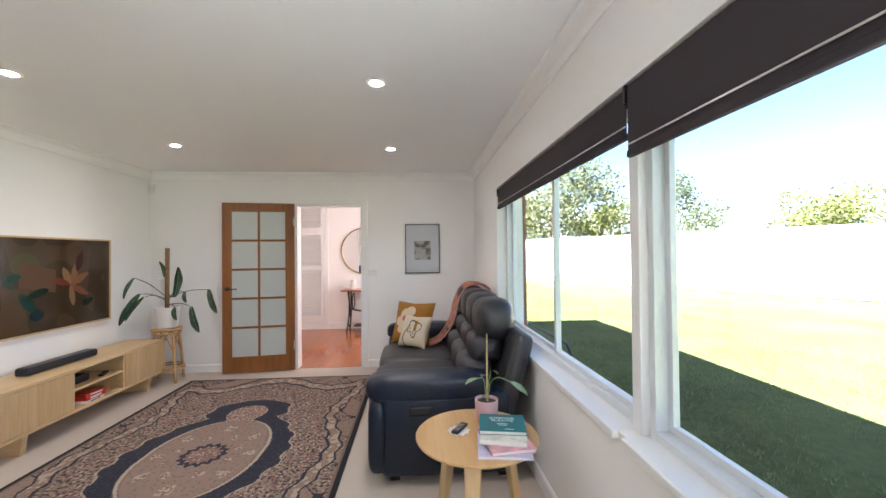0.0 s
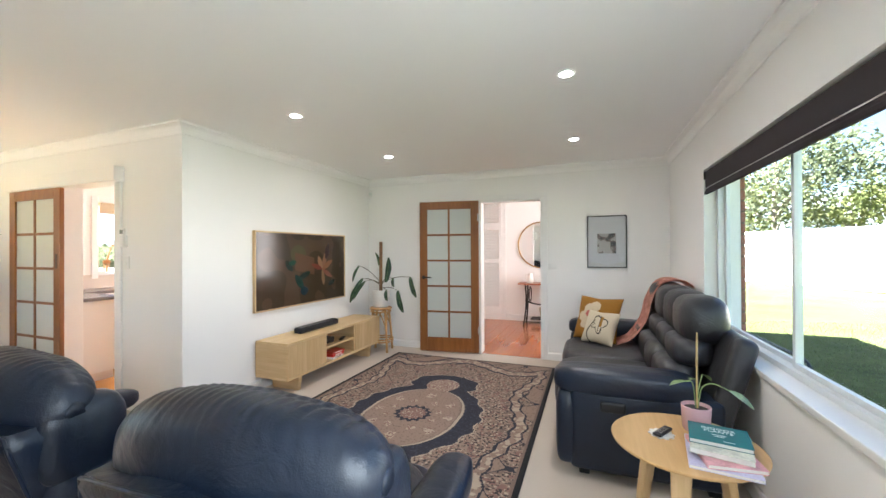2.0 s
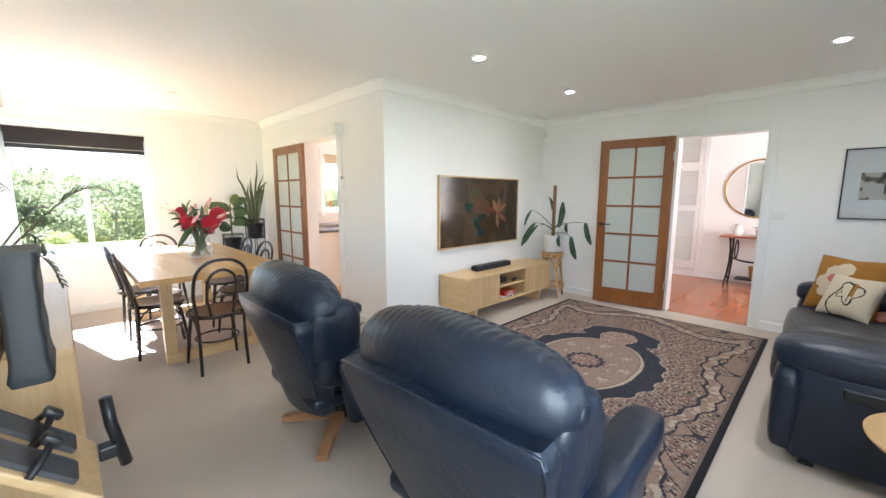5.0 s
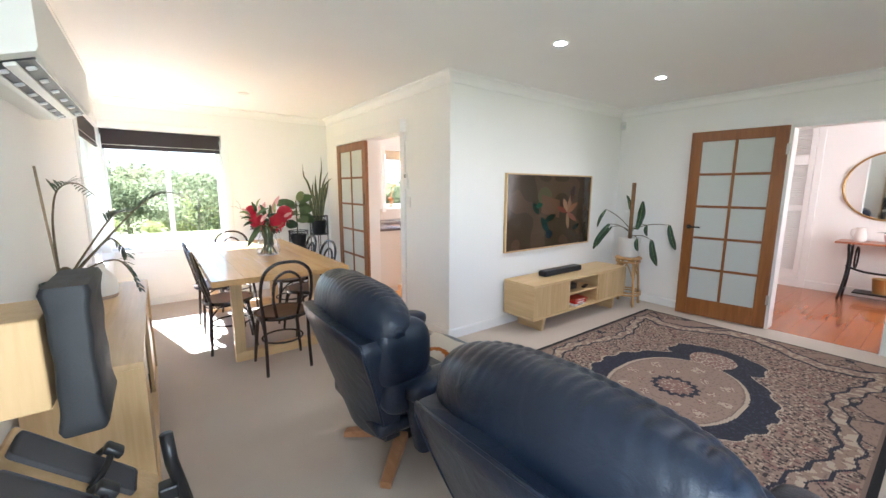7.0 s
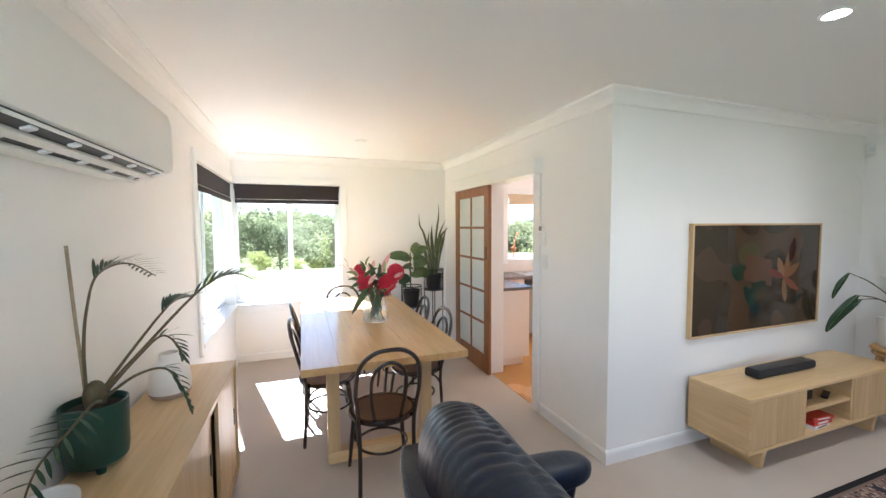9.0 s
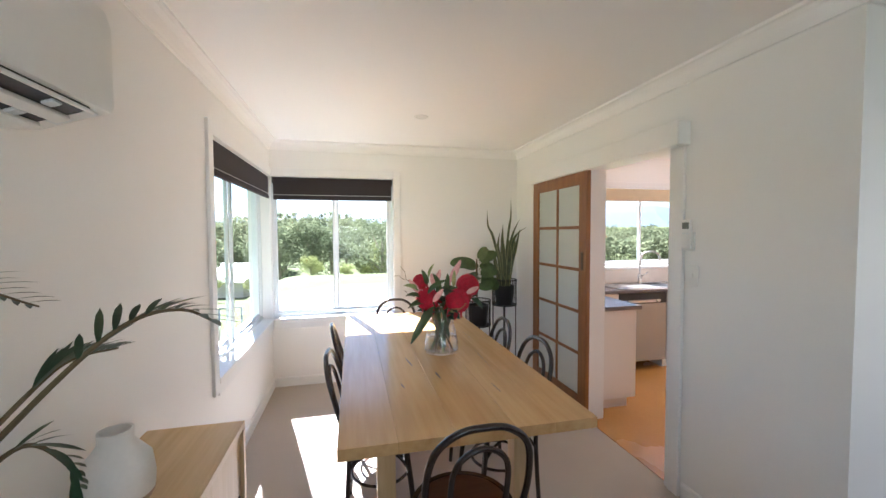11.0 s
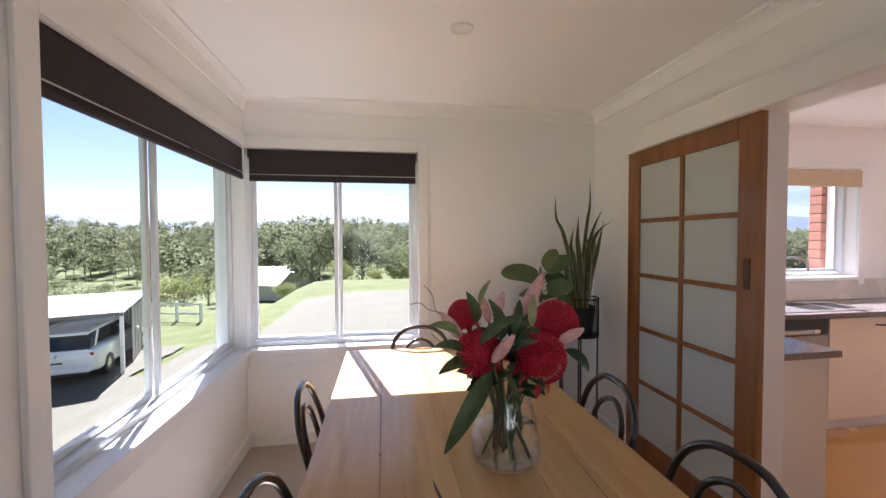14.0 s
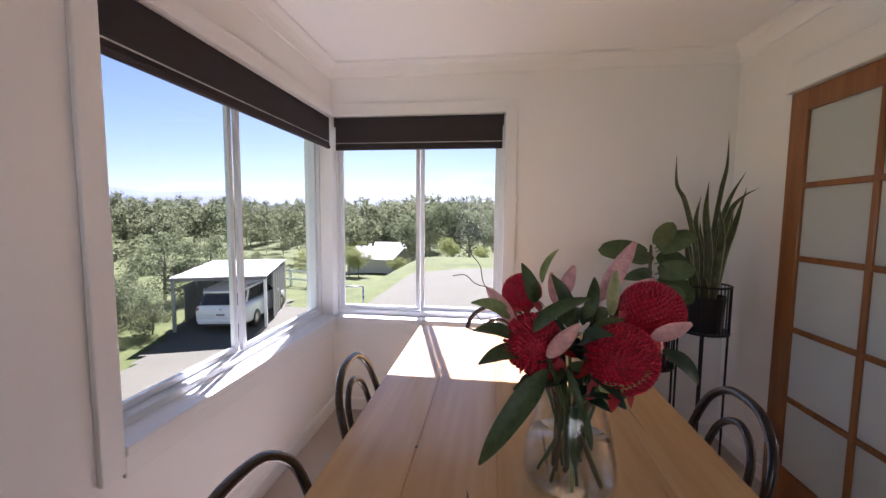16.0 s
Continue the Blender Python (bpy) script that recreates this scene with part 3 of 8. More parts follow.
# post between the living room windows, corner post of the dining room, and architraves
solo("trim_mullion", bx(EAST + 0.055, EAST + 0.2, 1.301, 1.359, 0.744, 1.999, bevel=0.004), TRIM, "white painted mullion post between windows", "window post", "structure")
solo("trim_corner_post", bx(WEST - 0.20, WEST + 0.0, SOUTH - 0.20, SOUTH + 0.0, 0.60, 2.3, bevel=0.004), TRIM, "white painted corner post of the corner window", "window post", "structure")
ar = nb()
AW = 0.075
box(ar, -4.51, -4.51 + AW, SOUTH + 0.001, SOUTH + 0.02, 0.60, 2.16, bevel=0.004)
box(ar, WEST + 0.021, -4.51, SOUTH + 0.001, SOUTH + 0.02, 2.08, 2.16, bevel=0.004)
box(ar, WEST + 0.021, -4.51, SOUTH + 0.001, SOUTH + 0.016, 0.58, 0.652, bevel=0.004)
box(ar, WEST + 0.001, WEST + 0.02, 0.64, 0.64 + AW, 0.60, 2.16, bevel=0.004)
box(ar, WEST + 0.001, WEST + 0.02, SOUTH + 0.021, 0.64, 2.08, 2.16, bevel=0.004)
box(ar, WEST + 0.001, WEST + 0.016, SOUTH + 0.021, 0.64, 0.58, 0.652, bevel=0.004)
solo("trim_corner_window", ar, TRIM, "white painted window architraves", "architrave", "structure")
ke = nb()
for a, b, c, d in ((2.93, 3.0, 1.03, 2.12), (4.55, 4.62, 1.03, 2.12), (3.0, 4.55, 2.05, 2.12)):
    box(ke, WEST + 0.001, WEST + 0.02, a, b, c, d, bevel=0.004)
solo("trim_kitchen_window", ke, TRIM, "white painted kitchen window architrave", "architrave", "structure")


def blind(label, along, face, a0, a1, top, bottom, out):
    """A roller blind partly let down: roll, cloth, bottom bar and end brackets."""
    mid = (a0 + a1) / 2
    e = thing("roller_blind", *((mid, face, bottom) if along == "x" else (face, mid, bottom)), label=label, category="roller blind", group="charcoal roller blinds")
    h, w = top - bottom, a1 - a0

    def put(name, u0, u1, d0, d1, w0, w1, m_, bev=0.0):
        lo, hi = sorted((out * d0, out * d1))
        b = bx(u0, u1, lo, hi, w0, w1, bevel=bev) if along == "x" else bx(lo, hi, u0, u1, w0, w1, bevel=bev)
        return part(name, b, m_, e)
    put("cloth", -w / 2, w / 2, 0.0, 0.004, 0.012, h, BLIND)
    put("bottom_bar", -w / 2, w / 2, -0.008, 0.014, 0.0, 0.026, BLIND, 0.005)
    put("seam", -w / 2, w / 2, -0.003, 0.0, 0.045, 0.05, STEEL)
    rl = nb()
    ax = (1, 0, 0) if along == "x" else (0, 1, 0)
    o = out * 0.026
    p0 = Vector(ax) * (-w / 2) + (Vector((0, o, h - 0.028)) if along == "x" else Vector((o, 0, h - 0.028)))
    tube(rl, [p0, p0 + Vector(ax) * w], 0.023, 12)
    part("roll", rl, BLIND, e)
    for s in (-w / 2 - 0.008, w / 2 + 0.001):
        put("bracket", s, s + 0.007, -0.01, 0.055, h - 0.06, h + 0.004, BLACK)
    return e


blind("charcoal roller blind half rolled up above the lawn window", "y", EAST + 0.01, 1.295, 3.45, 1.985, 1.805, 1)
blind("charcoal roller blind half rolled up on the wide window", "y", EAST + 0.006, -0.40, 1.275, 1.99, 1.735, 1)
blind("charcoal roller blind partly down in the driveway window", "x", SOUTH - 0.012, WEST - 0.0, -4.53, 2.075, 1.865, -1)
blind("charcoal roller blind partly down in the lawn window", "y", WEST - 0.012, SOUTH + 0.03, 0.62, 2.075, 1.855, -1)


# ---- glazed doors ----
def glazed_door(name, label, w, h, at):
    e = thing(name, label=label, category="door", kind="structure")
    e.matrix_basis = at
    st, tr, br, bar, t = 0.105, 0.105, 0.19, 0.026, 0.018
    for x0, x1, z0, z1 in ((0, st, 0, h), (w - st, w, 0, h), (st, w - st, h - tr, h), (st, w - st, 0, br)):
        part("rail" if x1 - x0 > 0.3 else "stile", bx(x0, x1, -t, t, z0, z1, bevel=0.003), DOORWOOD, e)
    iw, ih = w - 2 * st, h - tr - br
    part("glazing_bar", bx(w / 2 - bar / 2, w / 2 + bar / 2, -t + 0.004, t - 0.004, br, h - tr, bevel=0.004), DOORWOOD, e)
    for k in range(1, 5):
        z = br + ih * k / 5
        for x0, x1 in ((st, w / 2 - bar / 2), (w / 2 + bar / 2, w - st)):
            part("glazing_bar", bx(x0, x1, -t + 0.005, t - 0.005, z - bar / 2, z + bar / 2, bevel=0.004), DOORWOOD, e)
    for k in range(5):
        z0 = br + ih * k / 5 + (bar / 2 if k else 0)
        z1 = br + ih * (k + 1) / 5 - (bar / 2 if k < 4 else 0)
        for x0, x1 in ((st, w / 2 - bar / 2), (w / 2 + bar / 2, w - st)):
            part("pane", bx(x0, x1, -0.003, 0.003, z0, z1), FROST, e)
    return e


d1 = glazed_door("door_1", "open varnished timber door with ten frosted panes", 0.81, 2.025, pose(-1.39, 4.815, 0.012, 0, 0, 180 + 8.0))
lev = nb()
lathe(lev, [(0.022, 0), (0.024, 0.004), (0.02, 0.008), (0.0, 0.009)], 20)
turn(lev, pose(0.755, 0.018, 1.0, -90))
tube(lev, [(0.755, 0.02, 1.0), (0.755, 0.05, 1.0), (0.74, 0.056, 1.0), (0.64, 0.056, 1.0)], 0.008, 10)
part("door_handle", lev, BLACKMETAL, d1, "dark bronze lever handle", True)
for z in (0.25, 1.75):
    part("hinge", bx(-0.012, 0.012, 0.012, 0.028, z, z + 0.1, bevel=0.003), STEEL, d1, "steel butt hinge")
d2 = glazed_door("door_2", "sliding timber door with ten frosted panes, pushed open", 0.90, 1.99, pose(-5.61, SLIDEY - 0.035, 0.012))
hb = nb()
box(hb, 0.832, 0.862, -0.0215, -0.018, 1.21, 1.35, bevel=0.004)
part("door_handle", hb, mat("bronze_pull", (0.10, 0.055, 0.03), 0.4, 0.4, var=0.2), d2, "bronze recessed pull handle")


# ---- ceiling fittings ----
LAMPON = glow("lit_downlight_lens", (1.0, 0.95, 0.86), 14.0)


def downlight(x, y, on=True, watts=2.0):
    e = thing("downlight", x, y, CEILZ, label="small round white recessed ceiling downlight, lit" if on else "flat round white ceiling downlight, switched off", category="downlight", group="living room downlights" if on else "")
    part("bezel", lathe(nb(), [(0.055, 0.0), (0.055, -0.004), (0.049, -0.007), (0.036, -0.004), (0.036, 0.0)], 32), WHITEP, e, smooth=True)
    part("lens", lathe(nb(), [(0.036, -0.003), (0.02, -0.0035), (0.0005, -0.0035)], 32), LAMPON if on else WHITEP, e, smooth=True)
    if on:
        d = bpy.data.lights.new("downlight_beam", "SPOT")
        d.energy, d.spot_size, d.spot_blend, d.shadow_soft_size, d.color = watts, radians(130), 1.0, 0.04, (1.0, 0.92, 0.8)
        s = new("downlight_beam", d)
        s.matrix_world = look((x, y, CEILZ - 0.02), (x, y, 0))
    return e


for x, y in ((-2.12, 2.23), (-2.09, 3.64), (-0.14, 3.70), (-0.13, 2.26)):
    downlight(x, y)
downlight(-5.05, 0.75, False)


# ---- living room ----
def rug_colour(u, v):
    """Persian medallion rug: mottled tan field, scalloped navy cartouche with a knob at each end, cream outlines, scrolled guard bands."""
    au, av = abs(u), abs(v)
    tan, tan2, navy, cream, rose, dark = (0.52, 0.44, 0.39), (0.43, 0.36, 0.32), (0.125, 0.13, 0.175), (0.64, 0.58, 0.51), (0.47, 0.355, 0.32), (0.035, 0.037, 0.055)
    k = noise.noise(Vector((u * 55, v * 55, 3.1)))
    k2 = noise.noise(Vector((u * 21, v * 21, 8.4)))
    if au > 0.985 or av > 1.675:
        return dark
    if au > 0.965 or av > 1.655:
        return tan2
    mott = tan
    if k < -0.22:
        mott = (0.19, 0.16, 0.155)
    elif k > 0.34:
        mott = cream
    elif k2 > 0.22:
        mott = rose
    elif k2 < -0.25:
        mott = tan2
    pale = tan if k > -0.3 else tan2
    # scrolled guard band: wavy along the sides, an ogee across the ends
    edge = 0.775 + 0.065 * math.cos(av * 4.8) + 0.012 * math.sin(v * 30)
    endv = 1.37 + 0.13 * math.cos(u * 5.2) + 0.012 * math.sin(u * 30)
    cs = max(au / edge, av / endv)
    if abs(cs - 1.0) < 0.013 or abs(cs - 1.115) < 0.010:
        return navy
    if 1.0 < cs < 1.115:
        return cream if abs(k2) > 0.28 else pale
    if cs > 1.115:
        w = math.sin(u * 10 + 2.2 * math.sin(v * 6)) * math.sin(v * 8.5 + 1.7 * math.sin(u * 8))
        if abs(w) < 0.05:
            return navy
        return pale if w > 0 else mott
    # navy cartouche and its tan heart
    scal = 0.016 * math.copysign(abs(math.sin(v * 30)) ** 0.5, math.sin(v * 30))
    body = 0.565 - 0.78 * av ** 2.2 if av < 0.62 else 0.0
    knob = 0.345 * math.sqrt(max(0, 1 - ((av - 0.76) / 0.25) ** 2))
    outer = max(body, knob) + (scal if av < 0.98 else 0)
    oval = 0.41 * math.sqrt(max(0, 1 - (av / 0.57) ** 2.3)) if av < 0.57 else 0.0
    heart = 0.165 * math.sqrt(max(0, 1 - ((av - 0.71) / 0.17) ** 2))
    inner = max(oval, heart, 0.115 if 0.45 < av < 0.60 else 0.0)
    if au < inner:
        if av < 0.57 and au > oval - 0.035 and oval > 0.12:
            return cream if au > oval - 0.024 else tan2
        r, a = math.hypot(u, v), math.atan2(v, u)
        if av > 0.55:
            return rose if k < 0.1 else cream
        if 0.112 + 0.012 * math.cos(a * 14) < r < 0.150 + 0.014 * math.cos(a * 14):
            return navy
        if r < 0.11:
            return rose if k > -0.25 else cream
        q = math.hypot(u / 0.38, v / 0.50)
        if abs(q - 0.82) < 0.10 and math.cos(a * 8) > 0.72:
            return cream if k > -0.1 else rose
        if abs(q - 0.56) < 0.06 and math.cos(a * 8 + 3.14) > 0.55:
            return rose if k > 0 else cream
        return tan if k > -0.3 else tan2
    if au < outer:
        return navy if k < 0.28 else (0.20, 0.205, 0.26)
    if au < outer + 0.012 and outer > 0.03:
        return cream
    return mott


rug = thing("rug", -1.405, 2.80, 0.0, label="large navy and tan patterned medallion rug lying on the carpet", category="rug")
rp = canvas(2.04, 3.38, 240, 398, rug_colour)
turn(rp, pose(0, 0, 0.012))
part("woven_face", rp, PATTERN, rug)
part("backing", bx(-1.021, 1.021, -1.691, 1.691, 0.001, 0.0095, bevel=0.003), mat("rug_edge", (0.03, 0.03, 0.04), 0.95, var=0.2), rug)
fr = nb()
for i in range(170):
    x = -1.01 + 2.02 * i / 169
    for s in (-1, 1):
        dx = random.uniform(-0.01, 0.01)
        tube(fr, [(x, s * 1.69, 0.008), (x + dx, s * 1.715, 0.005), (x + dx * 2, s * (1.735 + random.uniform(-0.008, 0.006)), 0.003)], 0.0022, 4)
tagged(part("fringe", fr, mat("cream_fringe", (0.55, 0.48, 0.38), 0.9, var=0.15), rug, "knotted cream cotton fringe"), kind="stuff")


def crease(seed, amp=0.03, fx=16.0):
    """Gathered leather: fine pleats that fade with distance from the seam."""
    def f(v):
        w = 1 - 2 * abs(math.sin(v.x * fx * 0.5 + 2.5 * noise.noise(Vector((v.x * 2, v.y * 2, seed)))))
        return amp * 0.55 * w * max(0, 0.35 + v.z) * (0.3 + 0.7 * abs(noise.noise(Vector((v.x * 3, v.z * 3, seed + 5))))) + amp * 0.5 * noise.noise(Vector((v.x * 2.5, v.y * 2.5, v.z * 2.5 + seed)))
    return f


def roll(bm, c, hx, hy, hz, lean, drop, bow, seam, seed, n=150, m=72):
    """A stuffed bolster along x with a sewn seam along its crown and gathers that run out from the seam."""
    rings = []
    for i in range(n + 1):
        a = -1 + 2 * i / n
        x = hx * math.sin(a * math.pi / 2)
        f = max(0.02, (1 - abs(math.sin(a * math.pi / 2)) ** 3.6)) ** 0.42
        ring = []
        for q in range(m):
            t = 2 * math.pi * q / m
            cs, sn = math.cos(t), math.sin(t)
            yy = hy * f * math.copysign(abs(cs) ** 0.8, cs)
            zz = hz * f * math.copysign(abs(sn) ** 0.8, sn)
            off = math.degrees(t) - seam
            wob = noise.noise(Vector((x * 5, t * 0.7, seed)))
            gat = abs(math.sin(x * 95 + 3.2 * wob + 0.35 * t)) ** 0.55 - 0.6
            amp = 0.0135 * (0.40 + 0.9 * abs(noise.noise(Vector((x * 9, t * 1.2, seed + 3))))) * math.exp(-(off / 52) ** 2) * f
            d = gat * amp - 0.008 * math.exp(-(off / 4.0) ** 2) * f + 0.007 * noise.noise(Vector((x * 6, t, seed + 8)))
            yy, zz = yy + cs * d, zz + sn * d
            ca, sa = math.cos(radians(lean)), math.sin(radians(lean))
            ring.append((c[0] + x, c[1] + yy * ca - zz * sa + bow * x * x, c[2] + yy * sa + zz * ca - drop * x * x))
        rings.append(ring)
    return loft(bm, rings)


def recliner(x, y, rz, label):
    e = thing("recliner_chair", x, y, 0, rz, label, "armchair", "pair of navy leather recliners")
    base = part("base", lathe(nb(), [(0.001, 0.0), (0.045, 0.0), (0.05, 0.04), (0.04, 0.06), (0.038, 0.24), (0.12, 0.26), (0.12, 0.28), (0.001, 0.28)], 24, (0, 0.02, 0.05)), BLACKMETAL, e, "dark swivel column", 40)
    legw = wood("warm_beech", (0.30, 0.14, 0.06), (0.42, 0.22, 0.11), 0, 0.4, 10)
    for k in range(4):
        a = radians(45 + 90 * k)
        bm = nb()
        rings = []
        for t in (0, 0.25, 0.6, 1.0):
            w, h = 0.034 - 0.008 * t, 0.030 - 0.012 * t
            c = Vector((0.05 + 0.28 * t, 0, 0.075 - 0.055 * t))
            rings.append([(c.x, c.y + p, c.z + q) for p, q in rrect(w, h, 0.009, 2)])
        loft(bm, rings)
        turn(bm, pose(0, 0.02, 0, 0, 0, math.degrees(a)))
        part("foot", bm, legw, base, "honey beech star base foot", 40)
    part("seat", puff(nb(), (0, 0.10, 0.43), (0.275, 0.36, 0.095), 0.5, 32, 16, crease(3, 0.03, 6)), LEATHER, e, smooth=True)
    part("seat_frame", bx(-0.27, 0.27, -0.26, 0.38, 0.29, 0.37, bevel=0.03, seg=3), LEATHER, e, smooth=40)
    part("footrest", puff(nb(), (0, 0.455, 0.33), (0.265, 0.06, 0.13), 0.5, 28, 14, crease(7, 0.03, 8)), LEATHER, e, smooth=True)
    # back shell: a stiff tapering panel with a padded rim, crisp piped edges, leaning back
    rings, edge_l, edge_r = [], [], []
    for i in range(19):
        t = i / 18
        cap = max(0, (t - 0.93) / 0.07)
        hw = 0.215 + 0.155 * math.sin(t * math.pi * 0.5) - 0.022 * cap ** 2
        hd = 0.038 + 0.026 * t - 0.014 * cap ** 2
        yc = -0.215 - 0.155 * t
        z = 0.235 + 0.64 * t
        ring = []
        for p, q in rrect(hw, hd, 0.012, 2):
            ring.append((p, yc + q + 0.06 * (p / hw) ** 2, z - 0.055 * (p / hw) ** 2 * t + 0.002 * noise.noise(Vector((p * 9, q * 9, z * 7)))))
        rings.append(ring)
        edge_l.append((-hw + 0.004, yc - hd + 0.058, z - 0.053 * t))
        edge_r.append((hw - 0.004, yc - hd + 0.058, z - 0.053 * t))
    # fill the panel's faces with columns so that it can bow
    cols = 14
    wide = []
    for ring in rings:
        hw = max(p[0] for p in ring)
        full = []
        k = len(ring) // 2
        # order: right-front corner, left-front corner, left-back corner, right-back corner
        fr_row, bk_row = ring[:k], ring[k:]
        for row in (fr_row, bk_row):
            h = len(row) // 2
            full += row[:h]
            a, b = Vector(row[h - 1]), Vector(row[h])
            lo_p = max(abs(a.x), 1e-6)
            for q in range(1, cols):
                p = a.lerp(b, q / cols)
                rel = (p.x / hw) ** 2 - (lo_p / hw) ** 2
                tt = (ring[0][2] - 0.235) / 0.64
                full.append((p.x, p.y + 0.06 * rel, p.z - 0.055 * rel * max(0, tt)))
            full += row[h:]
        wide.append(full)
    shell = part("back_shell", loft(nb(), wide), LEATHER, e, "smooth leather outer back with piped edges", 38)
    top = []
    for i in range(25):
        a = -1 + 2 * i / 24
        top.append((a * 0.352, -0.245 - 0.125 - 0.052 + 0.058 * a * a, 0.235 + 0.632 - 0.055 * a * a))
    pip = nb()
    tube(pip, edge_l[:17] + top + edge_r[:17][::-1], 0.0055, 8)
    part("piping", pip, LEATHER, shell, smooth=True)
    part("rim_seam", tube(nb(), [(x * 0.99, y + 0.085, z + 0.004) for x, y, z in top], 0.003, 6), LEATHER, shell, smooth=True)
    # back padding, head roll and side wings
    part("back_cushion", puff(nb(), (0, -0.185, 0.62), (0.30, 0.105, 0.235), 0.5, 36, 18, crease(11, 0.03, 12)), LEATHER, e, smooth=True)
    part("head_cushion", roll(nb(), (0, -0.245, 0.885), 0.382, 0.125, 0.142, -10, 0.26, 0.24, 82, x * 3.1), LEATHER, e, "plump gathered head cushion with a crown seam", True)
    for s in (-1, 1):
        part("wing", puff(nb(), (s * 0.325, -0.175, 0.735), (0.062, 0.125, 0.15), 0.62, 30, 20, crease(9 + s, 0.03, 9)), LEATHER, e, smooth=True)
        part("wing", puff(nb(), (s * 0.315, -0.15, 0.56), (0.065, 0.125, 0.11), 0.62, 28, 16, crease(19 + s, 0.03, 7)), LEATHER, e, smooth=True)
        arm = part("armrest", puff(nb(), (s * 0.375, 0.10, 0.565), (0.075, 0.29, 0.062), 0.6, 28, 14, crease(5 + s, 0.025, 5)), LEATHER, e, smooth=True)
        sd = nb()
        rings = []
        for t in (0, 0.3, 0.7, 1.0):
            hy = 0.20 + 0.05 * t
            rings.append([(s * 0.365 + q, 0.07 + p, 0.26 + 0.29 * t) for p, q in rrect(hy, 0.042, 0.03, 4)])
        loft(sd, rings)
        part("side_panel", sd, LEATHER, arm, smooth=45)
    e.scale = (1.07, 1.07, 0.985)
    return e


recliner(-0.86, 0.86, 3, "navy leather swivel recliner seen from behind, empty")
recliner(-2.05, 0.88, -1, "navy leather swivel recliner with a cushion on its seat")


def cushion_pic(kind):
    def f(u, v):
        n = noise.noise(Vector((u * 9, v * 9, 1.7))) * 0.02
        if kind == "mustard":
            c = (0.54, 0.37, 0.09)
            for cx, cy, r in ((-0.07, 0.06, 0.07), (-0.01, 0.10, 0.06), (-0.12, 0.0, 0.06), (-0.04, 0.0, 0.08), (-0.10, -0.08, 0.05)):
                if math.hypot(u - cx, v - cy) < r + n:
                    c = (0.74, 0.68, 0.58)
            if math.hypot((u + 0.06) / 1.3, v - 0.03) < 0.032:
                c = (0.66, 0.36, 0.34)
            return c
        if kind == "white":
            c = (0.74, 0.69, 0.60)
            r = math.hypot((u - 0.02) / 0.8, v - 0.02)
            if abs(r - 0.075 - 0.02 * math.sin(4 * math.atan2(v, u))) < 0.006 or abs(u - 0.02) < 0.004 and -0.06 < v < 0.1:
                c = (0.10, 0.08, 0.07)
            if abs(u + 0.06 - 0.03 * math.sin(v * 20)) < 0.006 and v < 0.05:
                c = (0.16, 0.12, 0.10)
            if abs(u - 0.035) < 0.010 and -0.01 < v < 0.09:
                c = (0.55, 0.38, 0.08)
            return c
        c = (0.74, 0.70, 0.64)
        if abs(math.hypot(u / 1.2, v - 0.02) - 0.09) < 0.013:
            c = (0.60, 0.33, 0.04)
        if u < -0.09 and v > 0.05:
            c = (0.62, 0.30, 0.28)
        return c
    return f


def cushion(label, w, kind, m):
    """A square scatter cushion, fat in the middle and pinched at the corners."""
    def thick(u, v):
        a, b = 1 - abs(2 * u / w) ** 2.4, 1 - abs(2 * v / w) ** 2.4
        return 0.065 * (max(0, a) * max(0, b)) ** 0.45
    f = cushion_pic(kind)
    e = thing("cushion", label=label, category="cushion")
    e.matrix_basis = m
    top = canvas(w, w, 56, 56, f, wave=thick)
    back = canvas(w, w, 20, 20, lambda u, v: f(0.9 * w / 2, -0.9 * w / 2), wave=lambda u, v: -thick(u, v))
    for b in (top, back):
        for v in b.verts:
            k = 1 - 0.10 * (1 - abs(2 * v.co.x / w)) * abs(2 * v.co.y / w) ** 3
            k2 = 1 - 0.10 * (1 - abs(2 * v.co.y / w)) * abs(2 * v.co.x / w) ** 3
            v.co.y *= k
            v.co.x *= k2
    bmesh.ops.reverse_faces(back, faces=back.faces[:])
    part("front_cover", top, FABRIC, e, smooth=True)
    part("back_cover", back, FABRIC, e, smooth=True)
    return e


cushion("white scatter cushion with ochre ring and pink patch on the recliner", 0.42, "ring", pose(-1.94, 1.05, 0.455, -28, 0, 188) @ pose(0, 0, 0, 0, 0, 0))


